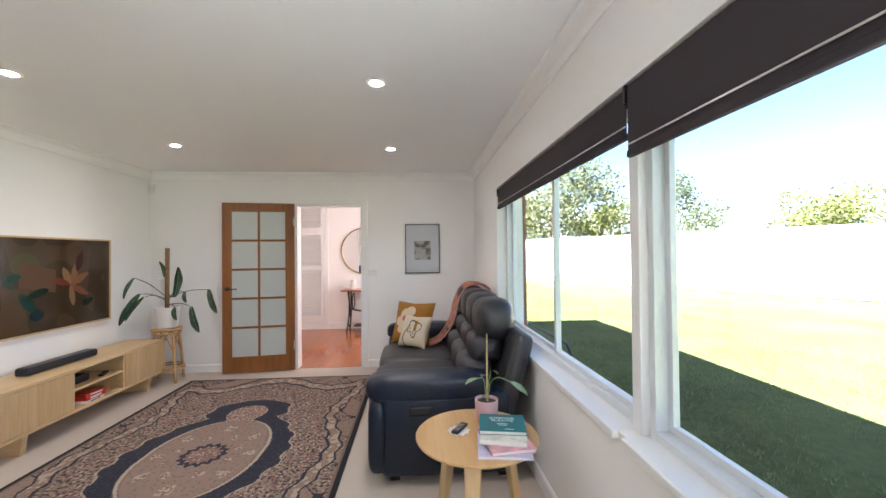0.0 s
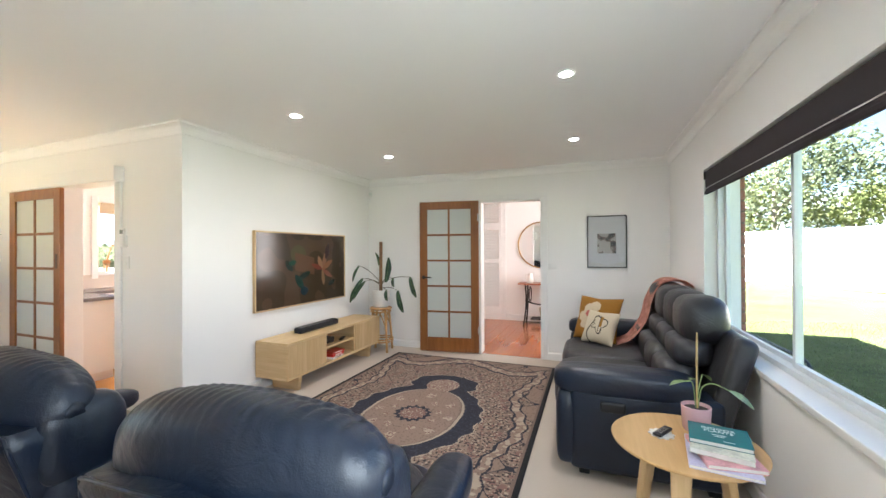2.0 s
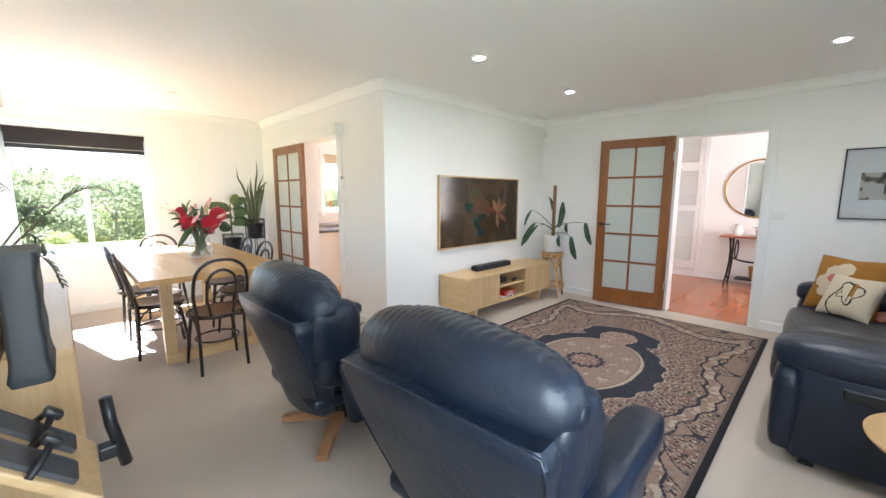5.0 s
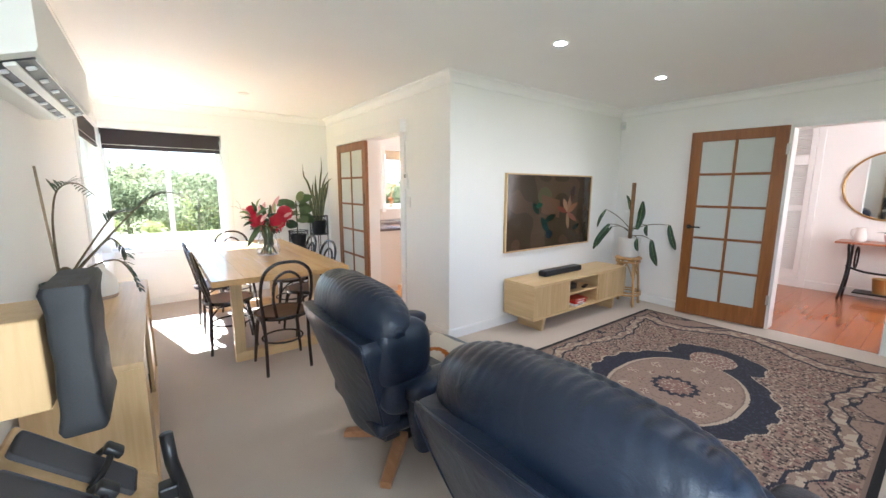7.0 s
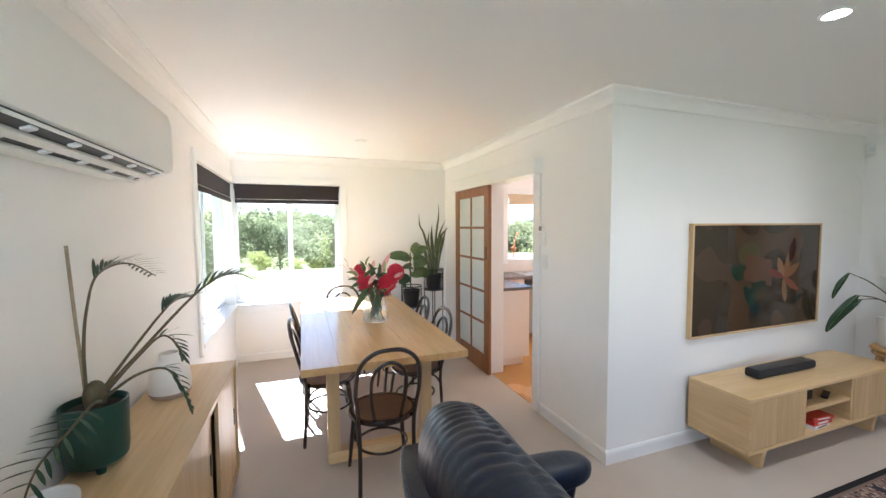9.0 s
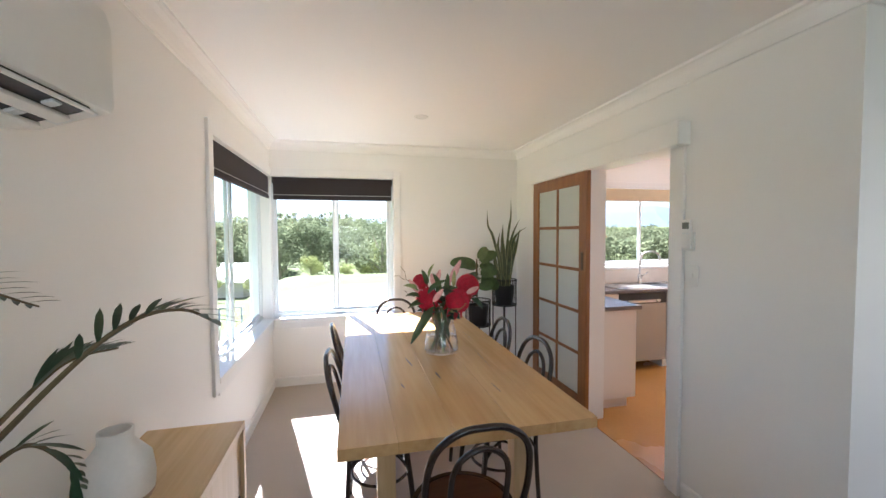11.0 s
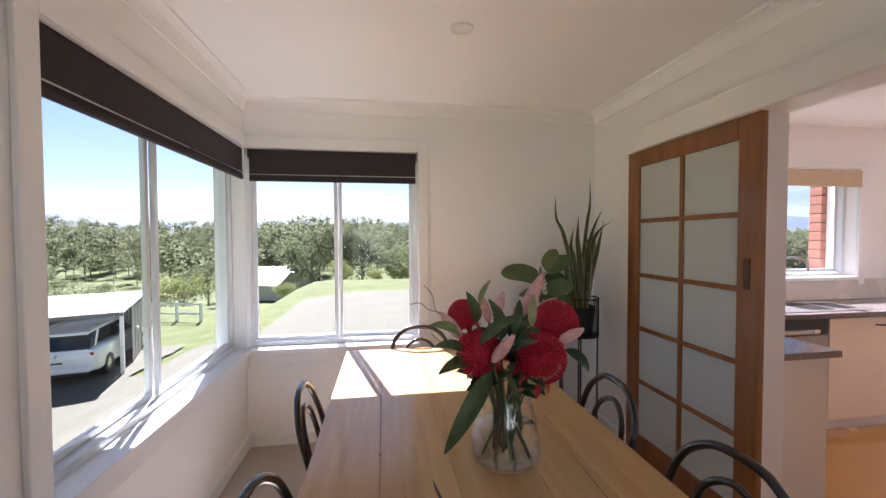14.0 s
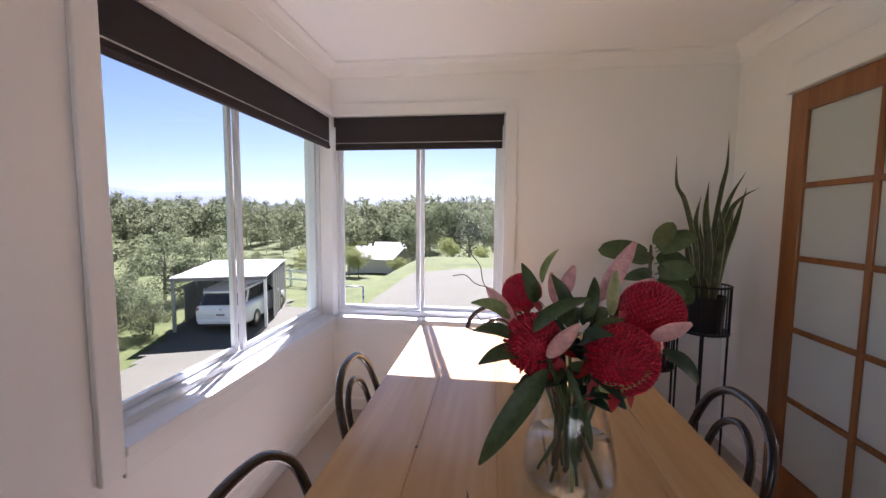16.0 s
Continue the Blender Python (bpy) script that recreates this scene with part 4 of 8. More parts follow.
# sofa along the window
def sofa(x, y, label):
    e = thing("sofa", x, y, 0, 0, label, "sofa")
    L = 2.06
    ys = (0.27, L / 2, L - 0.27)
    part("body", bx(-0.30, 0.42, 0.06, L - 0.06, 0.06, 0.36, bevel=0.04, seg=3), LEATHER_SOFA, e, smooth=40)
    part("back_frame", turn(bx(-0.06, 0.06, 0.05, L - 0.05, -0.34, 0.40, bevel=0.045, seg=4), pose(0.445, 0, 0.50, 0, 16, 0)), LEATHER_SOFA, e, smooth=40)
    for k in range(2):
        y0, y1 = ys[k], ys[k + 1]
        c, h = (y0 + y1) / 2, (y1 - y0) / 2 - 0.004
        part("seat", puff(nb(), (-0.10, c, 0.41), (0.36, h, 0.095), 0.42, 40, 18, crease(20 + k, 0.04, 4)), LEATHER_SOFA, e, smooth=True)
        part("front_roll", puff(nb(), (-0.40, c, 0.385), (0.085, h, 0.10), 0.6, 30, 16, lambda v, k=k: 0.05 * math.sin(v.z * 9) * 0.4 + 0.03 * noise.noise(v * 3 + Vector((k, 0, 0)))), LEATHER_SOFA, e, smooth=True)
        part("footrest", puff(nb(), (-0.385, c, 0.19), (0.075, h, 0.125), 0.5, 28, 14, crease(30 + k, 0.03, 4)), LEATHER_SOFA, e, smooth=True)
        for q, (dx, dz, hx, hz) in enumerate(((0.27, 0.57, 0.125, 0.12), (0.345, 0.74, 0.118, 0.095), (0.415, 0.93, 0.14, 0.15))):
            for s in (-1, 1):
                part("back_cushion", puff(nb(), (dx, c + s * h / 2, dz), (hx, h / 2 + 0.006, hz), 0.62, 26, 16, crease(40 + k * 7 + q + s, 0.05, 5)), LEATHER_SOFA, e, smooth=True)
    # one sofa leather; the arms' bluer light is put into their colour
    for a, s in ((0.14, 0), (L - 0.14, 1)):
        arm = part("armrest", puff(nb(), (-0.06, a, 0.575), (0.40, 0.125, 0.085), 0.5, 36, 16, crease(60 + s, 0.03, 4)), LEATHER, e, "padded navy armrest, bluer than the seats by painted light", True)
        sd = bx(-0.36, 0.44, a - 0.115, a + 0.115, 0.05, 0.54, bevel=0.035, seg=3)
        part("side_panel", sd, LEATHER, arm, smooth=40)
        part("arm_front", puff(nb(), (-0.385, a, 0.29), (0.06, 0.12, 0.235), 0.5, 24, 14, crease(64 + s, 0.03, 5)), LEATHER, arm, smooth=True)
    part("recliner_pull", bx(-0.19, -0.05, 0.012, 0.028, 0.42, 0.48, bevel=0.01, seg=2), BLACK, e, "recessed black recliner lever")
    for px_, py_ in ((-0.28, 0.12), (0.40, 0.12), (-0.28, L - 0.12), (0.40, L - 0.12)):
        part("foot", bx(px_ - 0.03, px_ + 0.03, py_ - 0.03, py_ + 0.03, 0.0, 0.062, bevel=0.004), BLACK, e)
    return e


sofa(0.235, 2.30, "dark leather two-seat recliner sofa under the window")
cushion("mustard scatter cushion with a pale flower standing on the sofa", 0.44, "mustard", pose(0.06, 3.93, 0.70, 68, 0, -30))
cushion("cream scatter cushion with a line-drawn dog leaning on the sofa", 0.32, "white", pose(0.08, 3.76, 0.645, 62, 0, -34))
# throw over the backrest
def throw_shape():
    bm = nb()
    path = spline([(-0.02, 0, 0.50), (0.10, 0, 0.555), (0.215, 0, 0.72), (0.26, 0, 0.90), (0.34, 0, 1.055), (0.46, 0, 1.095), (0.60, 0, 1.04), (0.655, 0, 0.86)], 7)
    nw = 16
    rows = []
    for i, p in enumerate(path):
        t = i / (len(path) - 1)
        w = 0.42 - 0.17 * (1 - t) ** 1.5
        rows.append([bm.verts.new((p.x + 0.012 * math.sin(j * 1.9 + t * 5), -0.16 * (1 - t) + (j / nw - 0.5) * w + 0.02 * math.sin(t * 7), p.z + 0.012 * math.sin(j * 1.7 + t * 3) + 0.008)) for j in range(nw + 1)])
    for a, b in zip(rows, rows[1:]):
        for j in range(nw):
            bm.faces.new((a[j], a[j + 1], b[j + 1], b[j]))
    bmesh.ops.solidify(bm, geom=bm.faces[:], thickness=0.008)
    return bm


solo("throw_blanket", throw_shape(), mat("coral_check_wool", (0.68, 0.25, 0.17), 0.95, var=0.35, scale=26, fine=300, bump=0.5, color2=(0.74, 0.42, 0.33)), "coral checked wool throw draped over the sofa back", "blanket", smooth=True, at=pose(0.235, 3.98, 0.0))


# round side table and what stands on it
TX, TY, TZ = 0.385, 1.86, 0.52
st_ = thing("side_table", TX, TY, 0, 0, "round pale oak side table with three splayed legs", "side table")
part("tabletop", lathe(nb(), [(0.001, TZ - 0.022), (0.27, TZ - 0.022), (0.297, TZ - 0.012), (0.30, TZ - 0.004), (0.296, TZ), (0.001, TZ)], 64), wood("honey_oak", (0.47, 0.28, 0.105), (0.60, 0.385, 0.17), 1, 0.4, 9), st_, smooth=35)
for k in range(3):
    a = radians(-105 + 120 * k)
    bm = nb()
    rings = []
    for t in (0, 0.5, 1):
        r = 0.235 - 0.075 * t
        c = Vector((r * math.cos(a), r * math.sin(a), TZ * t - 0.022 * t))
        hw = 0.024 + 0.016 * t
        ring = []
        for p, q in rrect(hw, 0.020, 0.008, 2):
            ring.append((c.x - p * math.sin(a) + q * math.cos(a), c.y + p * math.cos(a) + q * math.sin(a), c.z))
        rings.append(ring)
    loft(bm, rings)
    part("leg", bm, OAKV, st_, smooth=40)


def book(name, label, w, d, h, x, y, z, rz, cover, pages, title=()):
    e = thing(name, x, y, z, rz, label, "book")
    part("page_block", bx(-w / 2 + 0.003, w / 2 - 0.003, -d / 2 + 0.003, d / 2 - 0.003, 0.002, h - 0.002), pages, e)
    cv = nb()
    box(cv, -w / 2, w / 2, -d / 2, d / 2, h - 0.002, h, bevel=0.0006, seg=1)
    box(cv, -w / 2, w / 2, -d / 2, d / 2, 0, 0.002, bevel=0.0006, seg=1)
    box(cv, -w / 2, -w / 2 + 0.002, -d / 2, d / 2, 0.002, h - 0.002)
    part("cover", cv, cover, e)
    for u, v, lw, lh in title:
        part("title_bar", bx(u - lw / 2, u + lw / 2, v - lh / 2, v + lh / 2, h + 0.0002, h + 0.0008), WHITEP, e)
    return e


def text_mesh(txt, size, depth=0.0005):
    cu = bpy.data.curves.new("lettering", "FONT")
    cu.body, cu.size, cu.extrude, cu.align_x, cu.align_y = txt, size, depth, "CENTER", "CENTER"
    ob = bpy.data.objects.new("lettering", cu)
    me = bpy.data.meshes.new_from_object(ob)
    bpy.data.objects.remove(ob)
    return me


PAPER = mat("page_paper", (0.72, 0.70, 0.66), 0.9, var=0.05, scale=40, fine=300, bump=0.1)
book("book", "large pale lilac magazine lying at the bottom of the pile", 0.235, 0.29, 0.014, TX + 0.105, TY - 0.115, TZ, -8, mat("lilac_cover", (0.52, 0.50, 0.66), 0.4, var=0.25, scale=9), PAPER)
book("book", "pink and white paperback in the middle of the pile", 0.20, 0.25, 0.016, TX + 0.115, TY - 0.12, TZ + 0.0145, 6, mat("pink_cover", (0.66, 0.34, 0.36), 0.4, var=0.4, scale=14), PAPER)
book("book", "white garden book under the teal book", 0.21, 0.235, 0.022, TX + 0.115, TY - 0.085, TZ + 0.031, -14, mat("pale_cover", (0.60, 0.60, 0.50), 0.4, var=0.4, scale=18), PAPER)
bk = book("book", "teal hardcover book on top with white lettering", 0.215, 0.185, 0.018, TX + 0.115, TY - 0.055, TZ + 0.0535, -10, mat("teal_cover", (0.015, 0.145, 0.155), 0.45, var=0.1), PAPER, [(0.0, -0.015, 0.05, 0.006), (0.0, -0.03, 0.035, 0.005), (0.03, -0.07, 0.04, 0.005)])
for txt, v, s in (("INDOOR", 0.045, 0.03), ("PLANTS", 0.018, 0.03)):
    lm = text_mesh(txt, s)
    lm.materials.append(WHITEP)
    lo = new("lettering", lm)
    lo.parent = bk
    lo.location = (0.0, v, 0.0188)
co = thing("coaster", TX - 0.085, TY + 0.03, TZ, label="white lace-edged coaster on the side table", category="coaster")
cb = nb()
rim = [(0.05 + 0.006 * math.cos(a * 10)) for a in [2 * math.pi * i / 60 for i in range(60)]]
lo_, hi_ = [], []
for i in range(60):
    a = 2 * math.pi * i / 60
    lo_.append((rim[i] * math.cos(a), rim[i] * math.sin(a), 0.0))
    hi_.append((rim[i] * math.cos(a), rim[i] * math.sin(a), 0.005))
loft(cb, [lo_, hi_])
part("plate", cb, CERAMIC, co)
rc = thing("remote_control", TX - 0.08, TY + 0.035, TZ + 0.0055, -32, "black remote control lying on the coaster", "remote")
part("case", bx(-0.019, 0.019, -0.06, 0.06, 0, 0.014, bevel=0.005, seg=3), BLACK, rc, smooth=40)
for i in range(3):
    for j in range(5):
        part("button", bx(-0.012 + i * 0.009, -0.006 + i * 0.009, -0.04 + j * 0.016, -0.033 + j * 0.016, 0.0138, 0.0155, bevel=0.001, seg=1), STEEL, rc)
# pink pot plant
PX, PY = TX + 0.075, TY + 0.135
pp = thing("potted_plant", PX, PY, TZ, 0, "small trailing plant in a pink pot on the side table", "plant")
PINK = mat("pink_glaze", (0.62, 0.40, 0.42), 0.4, var=0.05, scale=20)
pot_ = part("pot", lathe(nb(), [(0.001, 0.0), (0.05, 0.0), (0.056, 0.01), (0.062, 0.115), (0.058, 0.117), (0.055, 0.10), (0.001, 0.10)], 40), PINK, pp, "straight pink ceramic pot", 40)
part("soil", lathe(nb(), [(0.054, 0.1005), (0.03, 0.104), (0.001, 0.105)], 20), SOIL, pot_)
part("stake", tube(nb(), spline([(0.005, 0, 0.10), (0.004, 0.002, 0.28), (0.006, 0.003, 0.46)], 4), [0.0045] * 8 + [0.003], 8), mat("bamboo", (0.48, 0.33, 0.14), 0.5, var=0.25, scale=40), pp)
vs_ = nb()
for pts in ([(0.008, 0, 0.1), (0.02, -0.01, 0.2), (0.06, -0.03, 0.235), (0.12, -0.05, 0.215)], [(0, 0.005, 0.1), (-0.015, -0.01, 0.22), (-0.05, -0.03, 0.235)], [(0, 0, 0.1), (0.012, 0.0, 0.2), (0.03, 0.02, 0.26)]):
    tube(vs_, spline(pts, 5), 0.0025, 6)
part("stem", vs_, LEAFLT, pp, smooth=True)
for b, d, l, w, dr in (((0.12, -0.05, 0.215), (0.8, -0.4, -0.35), 0.105, 0.07, 0.5), ((-0.05, -0.03, 0.235), (-0.8, -0.5, 0.15), 0.085, 0.035, 0.6), ((0.03, 0.02, 0.26), (0.5, 0.5, -0.1), 0.08, 0.03, 0.9), ((-0.01, -0.005, 0.24), (-0.3, -0.6, 0.5), 0.06, 0.03, 0.8)):
    lf = nb()
    blade(lf, b, d, l, w, droop=dr, seg=7, shape=0.7)
    part("leaf", lf, LEAFLT, pp, smooth=True)


# television, cabinet and what stands there
def tv_picture(u, v):
    """Abstract botanical poster in browns on the frame television."""
    c = (0.100, 0.078, 0.055)
    n = noise.noise(Vector((u * 5, v * 5, 0.7)))
    if n > 0.12:
        c = (0.125, 0.096, 0.070)
    if math.hypot((u + 0.13) / 1.2, v - 0.17) < 0.10:
        c = (0.125, 0.115, 0.075)
    if abs(u + 0.02) < 0.16 and abs(v - 0.05 + 0.2 * u) < 0.10:
        c = (0.150, 0.105, 0.075)
    for cx, cy, a0, ln, wd, col in ((0.28, -0.02, 1.2, 0.24, 0.035, (0.21, 0.15, 0.105)), (0.28, -0.02, 0.5, 0.22, 0.035, (0.21, 0.14, 0.09)), (0.28, -0.02, 2.0, 0.18, 0.035, (0.23, 0.17, 0.12)), (0.28, -0.02, -0.5, 0.22, 0.03, (0.20, 0.12, 0.09)), (0.28, -0.02, -1.4, 0.2, 0.03, (0.21, 0.16, 0.11)), (0.28, -0.02, 2.8, 0.2, 0.03, (0.18, 0.09, 0.07)), (0.35, 0.1, 1.3, 0.2, 0.04, (0.09, 0.035, 0.025)),
                                    (-0.22, -0.02, 2.3, 0.16, 0.04, (0.012, 0.075, 0.05)), (-0.18, -0.06, -0.9, 0.22, 0.045, (0.012, 0.085, 0.07)), (-0.12, -0.10, 0.3, 0.2, 0.035, (0.015, 0.06, 0.035)), (-0.10, -0.26, 0.1, 0.13, 0.05, (0.01, 0.06, 0.075)), (0.40, -0.22, 0.4, 0.14, 0.03, (0.02, 0.05, 0.02)), (-0.28, 0.06, 0.2, 0.12, 0.03, (0.02, 0.10, 0.07))):
        dx, dy = u - cx, v - cy
        s, p = dx * math.cos(a0) + dy * math.sin(a0), -dx * math.sin(a0) + dy * math.cos(a0)
        if 0 < s < ln and abs(p) < wd * math.sin(math.pi * s / ln) ** 0.7:
            c = col
    return tuple(2.25 * q for q in c)


TVY, TVZ, TVW, TVH = 3.462, 1.175, 1.48, 0.815
tv = thing("television", TVX, TVY, TVZ, 90, "wall-hung television in a thin oak frame showing a botanical print", "television")
part("back", bx(-TVW / 2 + 0.02, TVW / 2 - 0.02, -0.022, -0.001, -TVH / 2 + 0.02, TVH / 2 - 0.02), BLACK, tv)
for x0, x1, z0, z1 in ((-TVW / 2, -TVW / 2 + 0.014, -TVH / 2, TVH / 2), (TVW / 2 - 0.014, TVW / 2, -TVH / 2, TVH / 2), (-TVW / 2 + 0.014, TVW / 2 - 0.014, -TVH / 2, -TVH / 2 + 0.014), (-TVW / 2 + 0.014, TVW / 2 - 0.014, TVH / 2 - 0.014, TVH / 2)):
    part("bezel", bx(x0, x1, -0.036, -0.002, z0, z1, bevel=0.002), OAK if x1 - x0 > 0.1 else OAKV, tv, "thin pale oak bezel")
scr = canvas(TVW - 0.028, TVH - 0.028, 190, 104, tv_picture)
turn(scr, pose(0, -0.027, 0, 90, 0, 0))
SCREEN = painted("glossy_screen_print", 0.12, 0.0)
part("screen", scr, SCREEN, tv, "glossy dark screen with a muted print")

CY0, CY1, CX0, CX1, CZ0, CZ1 = 2.73, 4.42, TVX + 0.03, TVX + 0.43, 0.145, 0.50
cab = thing("tv_cabinet", (CX0 + CX1) / 2, (CY0 + CY1) / 2, 0, 0, "low oak television cabinet with open middle shelves", "cabinet")
hx, hy = (CX1 - CX0) / 2, (CY1 - CY0) / 2
t_ = 0.022
part("top", bx(-hx, hx, -hy, hy, CZ1 - t_, CZ1, bevel=0.002), OAKY, cab)
part("bottom", bx(-hx, hx, -hy, hy, CZ0, CZ0 + t_, bevel=0.002), OAKY, cab)
for s in (-1, 1):
    part("side", bx(-hx, hx, s * hy - (t_ if s > 0 else 0), s * hy + (t_ if s < 0 else 0), CZ0 + t_, CZ1 - t_), OAK, cab)
    part("divider", bx(-hx, hx - 0.01, s * 0.27 - 0.01, s * 0.27 + 0.01, CZ0 + t_, CZ1 - t_), OAK, cab)
    y0, y1 = sorted((s * 0.282, s * (hy - 0.024)))
    part("door", bx(hx - 0.02, hx - 0.001, y0, y1, CZ0 + t_ + 0.003, CZ1 - t_ - 0.003, bevel=0.002), OAKV, cab, "plain oak cabinet door")
    lb = nb()
    loft(lb, [[(p, s * (hy - 0.20) + q, z) for p, q in rrect(hx - 0.02 - k_, 0.022, 0.006, 2)] for z, k_ in ((0, 0.02), (CZ0, 0.0))])
    part("leg", lb, OAK, cab, smooth=40)
part("shelf", bx(-hx, hx - 0.015, -0.26, 0.26, 0.315, 0.333), OAKY, cab)
part("back_panel", bx(-hx, -hx + 0.008, -0.262, 0.262, CZ0 + t_, CZ1 - t_), OAKY, cab)
sb = thing("soundbar", TVX + 0.20, 3.44, CZ1, 0, "black fabric-covered soundbar on the cabinet", "soundbar")
part("body", bx(-0.05, 0.05, -0.325, 0.325, 0.004, 0.062, bevel=0.014, seg=3), mat("speaker_cloth", (0.018, 0.018, 0.02), 0.85, var=0.2, fine=600, bump=0.3), sb, smooth=40)
part("top_plate", bx(-0.042, 0.042, -0.31, 0.31, 0.060, 0.0645, bevel=0.002), BLACK, sb)
mb = thing("media_box", TVX + 0.23, 3.50, 0.333, 0, "small black media player box on the cabinet shelf", "media player")
part("body", bx(-0.10, 0.10, -0.13, 0.07, 0, 0.062, bevel=0.006), BLACK, mb, smooth=40)
rm2 = thing("remote_control", TVX + 0.33, 3.72, 0.333, 20, "dark remote control on the cabinet shelf", "remote")
part("case", bx(-0.02, 0.02, -0.075, 0.075, 0, 0.016, bevel=0.005), BLACK, rm2)
for k, (lab, col, h) in enumerate((("white boxed game at the bottom of a small pile", (0.70, 0.68, 0.66), 0.022), ("red boxed game lying on the pile", (0.50, 0.03, 0.02), 0.032), ("red and black boxed game on top", (0.42, 0.045, 0.02), 0.020))):
    z = CZ0 + t_ + (0, 0.022, 0.054)[k]
    gb = thing("game_box", TVX + 0.34, 3.53 + 0.012 * k, z, 4 - 5 * k, lab, "game box", "boxed games on the lower shelf")
    part("box", bx(-0.07, 0.07, -0.10, 0.10, 0, h - 0.0005, bevel=0.002), mat("game_card", col, 0.4, var=0.3, scale=25), gb)
    part("printed_label", bx(0.0702, 0.071, -0.06, 0.05, h * 0.3, h * 0.7), WHITEP if k else BLACK, gb)

# rattan stool with the pole plant
SX, SY, SZ = -2.72, 4.545, 0.60
sto = thing("rattan_stool", SX, SY, 0, 12, "honey-coloured rattan stool carrying a pot plant", "stool")
part("seat", lathe(nb(), [(0.001, SZ - 0.03), (0.145, SZ - 0.03), (0.155, SZ - 0.016), (0.145, SZ), (0.001, SZ)], 40), RATTAN, sto, smooth=40)
for k in range(4):
    a = radians(45 + 90 * k)
    part("leg", tube(nb(), spline([(0.175 * math.cos(a), 0.175 * math.sin(a), 0.0), (0.15 * math.cos(a), 0.15 * math.sin(a), 0.3), (0.12 * math.cos(a), 0.12 * math.sin(a), SZ - 0.03)], 4), 0.015, 10), RATTAN, sto, smooth=True)
for z, r in ((0.14, 0.165), (0.17, 0.163), (SZ - 0.055, 0.135)):
    part("hoop", tube(nb(), [(r * math.cos(2 * math.pi * i / 32), r * math.sin(2 * math.pi * i / 32), z) for i in range(32)], 0.010, 8, True), RATTAN, sto, smooth=True)
for k in range(4):
    a, b = radians(45 + 90 * k), radians(135 + 90 * k)
    part("brace", tube(nb(), spline([(0.155 * math.cos(a), 0.155 * math.sin(a), 0.32), (0.10 * math.cos((a + b) / 2), 0.10 * math.sin((a + b) / 2), SZ - 0.07), (0.155 * math.cos(b), 0.155 * math.sin(b), 0.32)], 6), 0.008, 8), RATTAN, sto, smooth=True)
pl = thing("potted_plant", SX, SY, SZ, 0, "climbing plant with long dark leaves in a white pot", "plant")
pot_ = part("pot", lathe(nb(), [(0.001, 0.0), (0.085, 0.0), (0.105, 0.012), (0.122, 0.20), (0.126, 0.235), (0.117, 0.237), (0.112, 0.19), (0.001, 0.18)], 44), CERAMIC, pl, "round white pot", 40)
part("soil", lathe(nb(), [(0.103, 0.181), (0.05, 0.19), (0.001, 0.19)], 24), SOIL, pot_)
part("moss_pole", tube(nb(), [(0, 0, 0.18), (0, 0, 0.5), (0.004, 0, 0.90)], 0.023, 12), mat("coir_pole", (0.24, 0.13, 0.06), 0.95, var=0.4, scale=40, fine=200, bump=0.8), pl, smooth=True)
ACROSS = Vector((0.87, 0.49, 0))
DEEP = Vector((0.49, -0.87, 0))


def pole_leaf(root, a, b, w, deep):
    """A strap leaf that hangs from an arching stalk: root height on the pole, (across, up) of its base and tip."""
    p0 = ACROSS * a[0] + DEEP * deep + Vector((0, 0, a[1]))
    p1 = ACROSS * b[0] + DEEP * (deep * 1.15) + Vector((0, 0, b[1]))
    mid = p0 * 0.55 + Vector((0, 0, 0.45 * root + 0.03))
    part("stalk", tube(nb(), spline([(0, 0, root), mid, p0], 6), [0.0045] * 10 + [0.003] * 3, 6), STEMM, pl, smooth=True)
    d = p1 - p0
    s = (ACROSS * 0.9 + DEEP * 0.35)
    s = (s - d.normalized() * s.dot(d.normalized())).normalized()
    nrm = d.cross(s).normalized()
    bm = nb()
    prev = None
    for i in range(13):
        t = i / 12
        hw = w * 0.5 * max(0.04, math.sin(math.pi * min(1, 0.05 + 0.93 * t)) ** 0.55) * (1 + 0.06 * math.sin(11 * t + w * 90))
        c = p0 + d * t + nrm * 0.035 * math.sin(math.pi * t)
        row = [bm.verts.new(c + s * hw * u + nrm * hw * 0.4 * abs(u)) for u in (-1, -0.5, 0, 0.5, 1)]
        if prev:
            for j in range(4):
                bm.faces.new((prev[j], prev[j + 1], row[j + 1], row[j]))
        prev = row
    lf = part("leaf", bm, LEAFDK, pl, smooth=True)
    part("midrib", tube(nb(), [p0 + d * t + nrm * (0.035 * math.sin(math.pi * t) + 0.001) for t in (0, 0.25, 0.5, 0.75, 0.96)], 0.0022, 5), LEAFLT, lf, "pale midrib", True)


